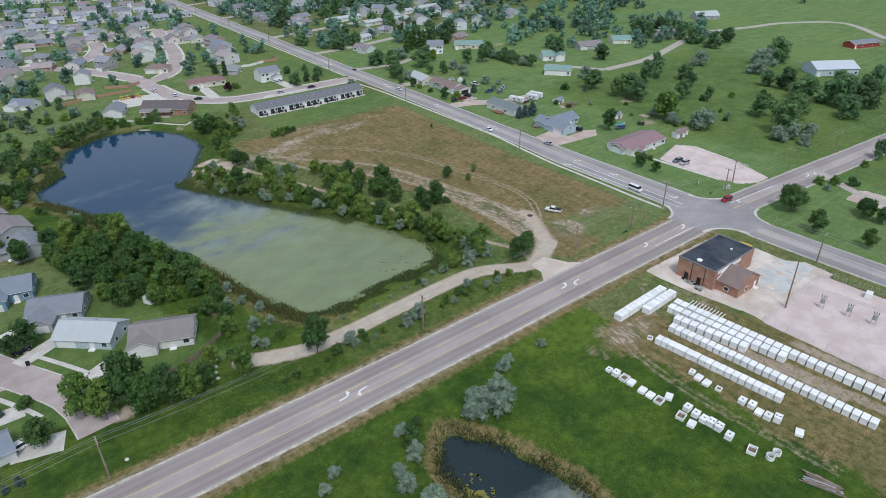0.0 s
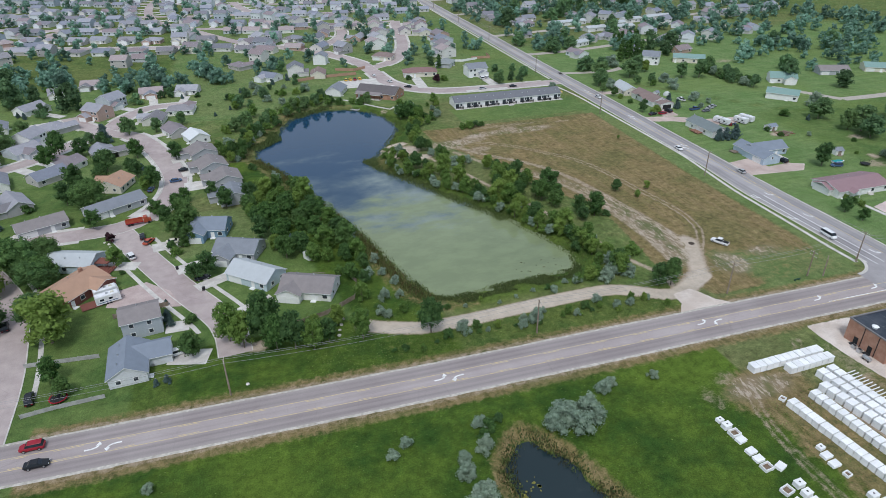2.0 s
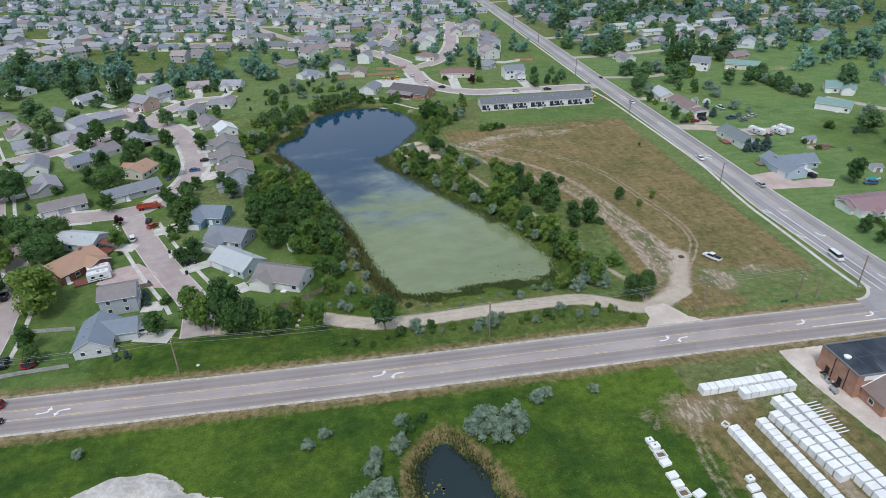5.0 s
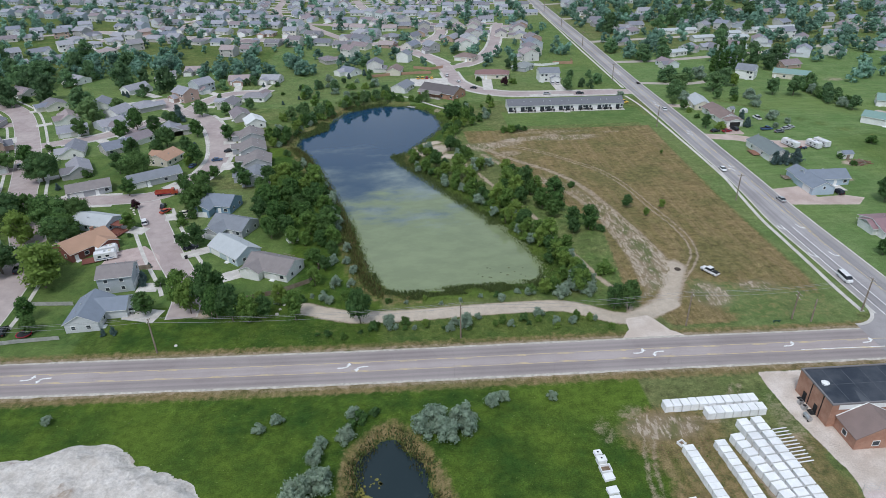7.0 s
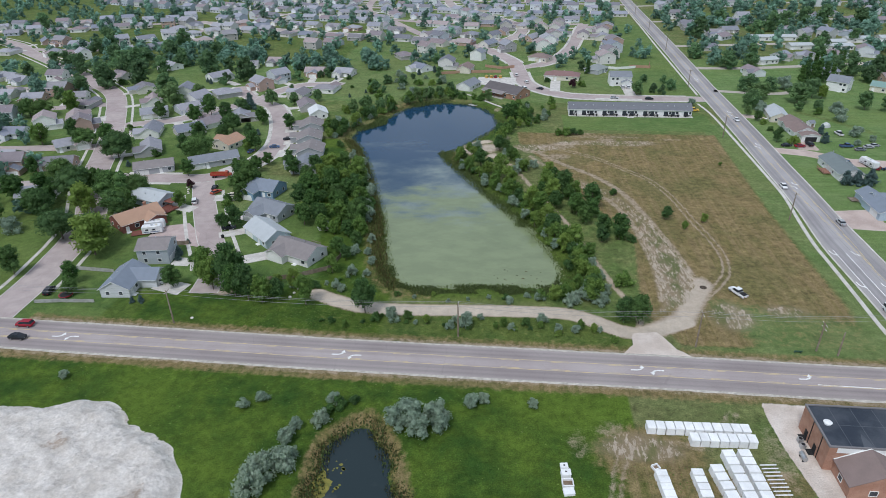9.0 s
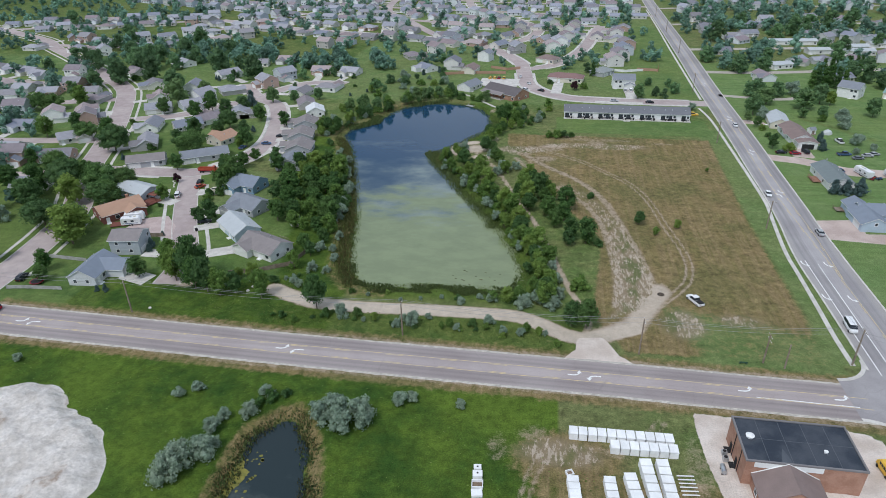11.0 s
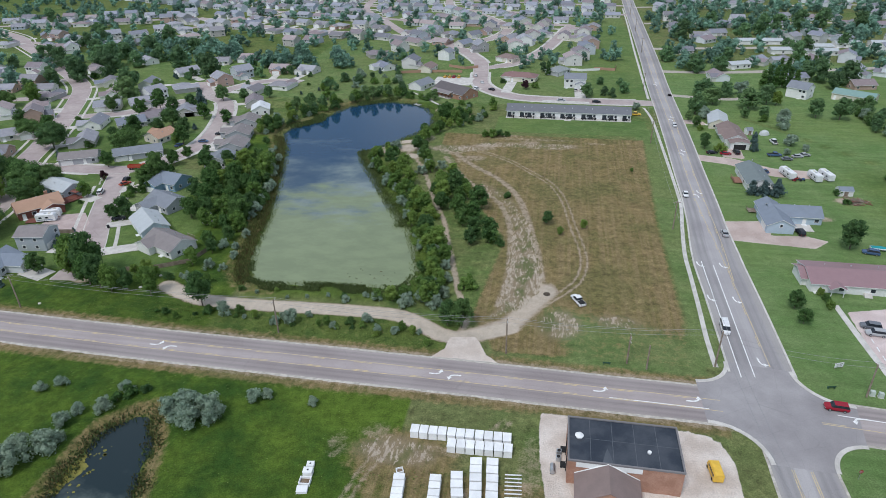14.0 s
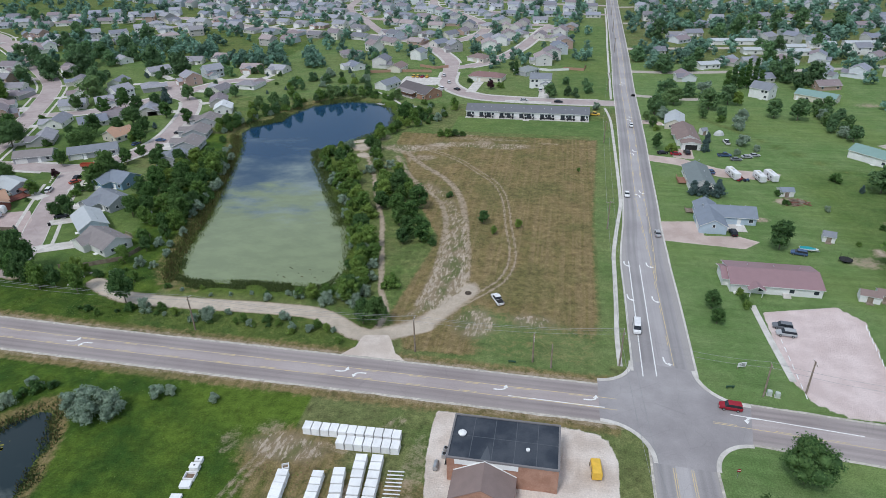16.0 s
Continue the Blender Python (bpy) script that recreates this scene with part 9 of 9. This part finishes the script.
for i in range(14):
    x, y = rng.uniform(86, 101), rng.uniform(138, 146)
    ob = part("floating_scum", Geo().tube((0, 0, -0.02), (0, 0, 0.012), 0.4, 0.3, 9), M_REED_DRY, m=Matrix.LocRotScale((x, y, -0.995), None, (rng.uniform(0.5, 1.4), rng.uniform(0.4, 0.9), 1)))
    tagged(ob, "dark scum floating on the algae water", "scum")


# ---- yards by the court ----
g = Geo().add([(-30.3, 165.8, 0.06), (-31.1, 157.9, 0.06), (-22.5, 154.6, 0.06), (-10.7, 152.1, 0.06), (-14.3, 161.6, 0.06), (-21.4, 169.0, 0.06)], [(0, 1, 2, 3, 4, 5)])
tagged(part("paved_yard", g, M_PINK), "pinkish paved yard beside the red house", "paving", kind="structure")
deck = thing("deck", "red-brown wooden deck with a low rail", "deck", placed(-35.4, 178.4, 0, -22))
for i in range(14):
    part("board", Geo().box(-3.2, 3.2, -4.2 + i * 0.6, -3.66 + i * 0.6, 0.4, 0.48), M_REDWALL, deck)
for px in (-3.2, 3.1):
    for i in range(5):
        part("post", Geo().box(px, px + 0.1, -4.2 + i * 2.05, -4.1 + i * 2.05, 0, 1.4), M_REDWALL, deck)
    part("rail", Geo().box(px - 0.02, px + 0.12, -4.2, 4.1, 1.32, 1.42), M_REDWALL, deck)
canopy = thing("garden_canopy", "red-brown slatted canopy over the deck", "canopy", placed(-35.0, 182.8, 0, -22))
part("roof", Geo().box(-2.8, 2.8, -1.8, 1.8, 2.3, 2.42), M_REDWALL, canopy)
for px in (-2.6, 2.5):
    for py in (-1.6, 1.5):
        part("post", Geo().box(px, px + 0.12, py, py + 0.12, 0, 2.3), M_REDWALL, canopy)
low = thing("deck", "low red-brown wooden porch deck", "deck", placed(-35.1, 160.2, 0, 20))
for i in range(8):
    part("board", Geo().box(-2.6, 2.6, -2.0 + i * 0.5, -1.56 + i * 0.5, 0.3, 0.38), M_REDWALL, low)
rock_mesh = Geo()
v, f = BALL_ROUGH
rock_mesh.add([tuple(p * (1 + 0.22 * math.sin(7 * p[0] + 5 * p[1]))) for p in v], [tuple(int(i) for i in t) for t in f])
rock_data = rock_mesh.mesh("boulder", M_PALE)
for x, y, s in ((31.4, 131.7, 0.55), (30.4, 129.2, 0.6), (29.6, 127.0, 0.5), (29.1, 124.7, 0.6), (5.6, 112.7, 0.5), (-37.0, 200.0, 0.5), (-35.4, 198.3, 0.6), (-34.7, 196.3, 0.45), (-33.7, 194.6, 0.5)):
    ob = new("boulder", rock_data)
    ob.matrix_basis = placed(x, y, 0.1, x * 37 % 360, s, s * 0.7)
    tagged(ob, "pale rounded boulder lying on grass", "boulder", "pale boulders")


def lawn_tractor(paint, label, x, y, turn):
    ob = thing("lawn_tractor", label, "tractor", placed(x, y, 0, turn))
    part("hood", Geo().box(0.2, 1.1, -0.4, 0.4, 0.4, 1.0, inset=0.1), PAINT[paint], ob)
    part("body", Geo().box(-1.0, 0.2, -0.5, 0.5, 0.35, 0.65, inset=0.05), PAINT[paint], ob)
    part("seat", Geo().box(-0.7, -0.2, -0.25, 0.25, 0.65, 1.05, inset=0.06), M_DARK, ob)
    for q, r in ((-0.7, 0.42), (0.8, 0.3)):
        for s in (-0.6, 0.6):
            part("wheel", Geo().tube((q, s - 0.12, r), (q, s + 0.12, r), r, r, 12), M_DARK, ob)


lawn_tractor("red", "red garden tractor on gravel", 239.2, 234.2, 60)
lawn_tractor("blue", "blue garden tractor on gravel", 241.8, 234.5, 20)
lawn_tractor("orange", "orange garden tractor beside another", 240.5, 236.3, 100)
ob = thing("dome_tent", "small pale grey dome tent on grass", "tent", placed(242.3, 291.0, 0, 20))
g = Geo()
loft(g, [[(q, -w, 0), (q, w, 0), (q, w * 0.72, h * 0.72), (q, 0, h), (q, -w * 0.72, h * 0.72)] for q, w, h in ((-2.4, 0.6, 0.3), (-1.5, 1.5, 1.7), (0, 1.9, 2.3), (1.5, 1.5, 1.7), (2.4, 0.6, 0.3))])
part("cover", g, coat("pale_canvas", (0.56, 0.58, 0.57), 0.8), ob)
dock = thing("dock", "small grey wooden dock on the pond", "dock", placed(70.0, 324.2, -1.0, -38))
for i in range(9):
    part("board", Geo().box(-2.5 + i * 0.56, -2.0 + i * 0.56, -1.2, 1.2, 0.28, 0.34), M_GREYBOARD, dock)
for px in (-2.3, 2.2):
    part("post", Geo().tube((px, 1.1, -0.8), (px, 1.1, 0.9), 0.08, 0.08, 7), M_GREYBOARD, dock)
g = Geo()
strip(g, smooth_line([(61.7, 346.2), (68.2, 341.2), (74.4, 333.2), (82.7, 322.2), (87.7, 316.4), (91.3, 319.9)]), -0.7, 0.7, -0.5, 0.12)
tagged(part("shore_walk", g, M_CONCRETE), "pale concrete walk along the shore", "pavement", kind="structure")
board_fence("white board fence behind the house", [(148.4, 412.6), (160.5, 408.6), (172.6, 412.5)], 1.6, M_TRIM)
board_fence("red-brown board fence on the slope", [(44.6, 391.1), (59.9, 395.8), (73.2, 397.1), (84.6, 397.5)], 1.8, M_TANROOF)


def wheelie_bin(x, y, turn):
    ob = thing("rubbish_bin", "dark wheeled rubbish bin standing by the kerb", "rubbish bin", placed(x, y, 0.1, turn), "rubbish bins")
    part("body", Geo().hexa([(-0.24, -0.28, 0.06), (0.24, -0.28, 0.06), (0.24, 0.28, 0.06), (-0.24, 0.28, 0.06), (-0.31, -0.36, 1.0), (0.31, -0.36, 1.0), (0.31, 0.36, 1.0), (-0.31, 0.36, 1.0)]), M_DARK, ob)
    part("lid", Geo().box(-0.34, 0.34, -0.4, 0.4, 1.0, 1.1, inset=0.06), M_DARK, ob)
    for s in (-0.3, 0.3):
        part("wheel", Geo().tube((s - 0.03, 0.3, 0.1), (s + 0.03, 0.3, 0.1), 0.1, 0.1, 10), M_DARK, ob)


for x, y in [(-12.9, 173.8), (-4.9, 158.7), (-4.9, 158.9)]:
    wheelie_bin(x, y, 65)
# yellow-green algae along one side of the small pond
g = Geo()
scum = random.Random(4)
ring_of = [(54.6 + 2.2 * math.cos(a) * (1 + 0.3 * math.sin(3 * a)), 59.8 + 5.0 * math.sin(a) * (1 + 0.12 * math.sin(5 * a)) + 0.0, -1.188) for a in (6.2832 * i / 40 for i in range(40))]
ring_of = [(x + scum.uniform(-0.25, 0.25), y + scum.uniform(-0.3, 0.3), z) for x, y, z in ring_of]
g.add([(54.6, 59.8, -1.188), *ring_of], [(0, i + 1, (i + 1) % 40 + 1) for i in range(40)])
for _ in range(60):
    x, y, s = scum.uniform(54, 59), scum.uniform(48, 68), scum.uniform(0.12, 0.45)
    g.add([(x + s * math.cos(q) * scum.uniform(0.6, 1.2), y + s * math.sin(q) * scum.uniform(0.6, 1.2), -1.176) for q in (0, 1.05, 2.1, 3.14, 4.2, 5.2)], [(0, 1, 2, 3, 4, 5)])
tagged(part("floating_algae", g, stuff_of("yellow_algae", (0.24, 0.215, 0.050), (0.13, 0.135, 0.035), 0.9, 3.0, grain=0.4)), "yellow-green algae floating on the small pond", "algae")
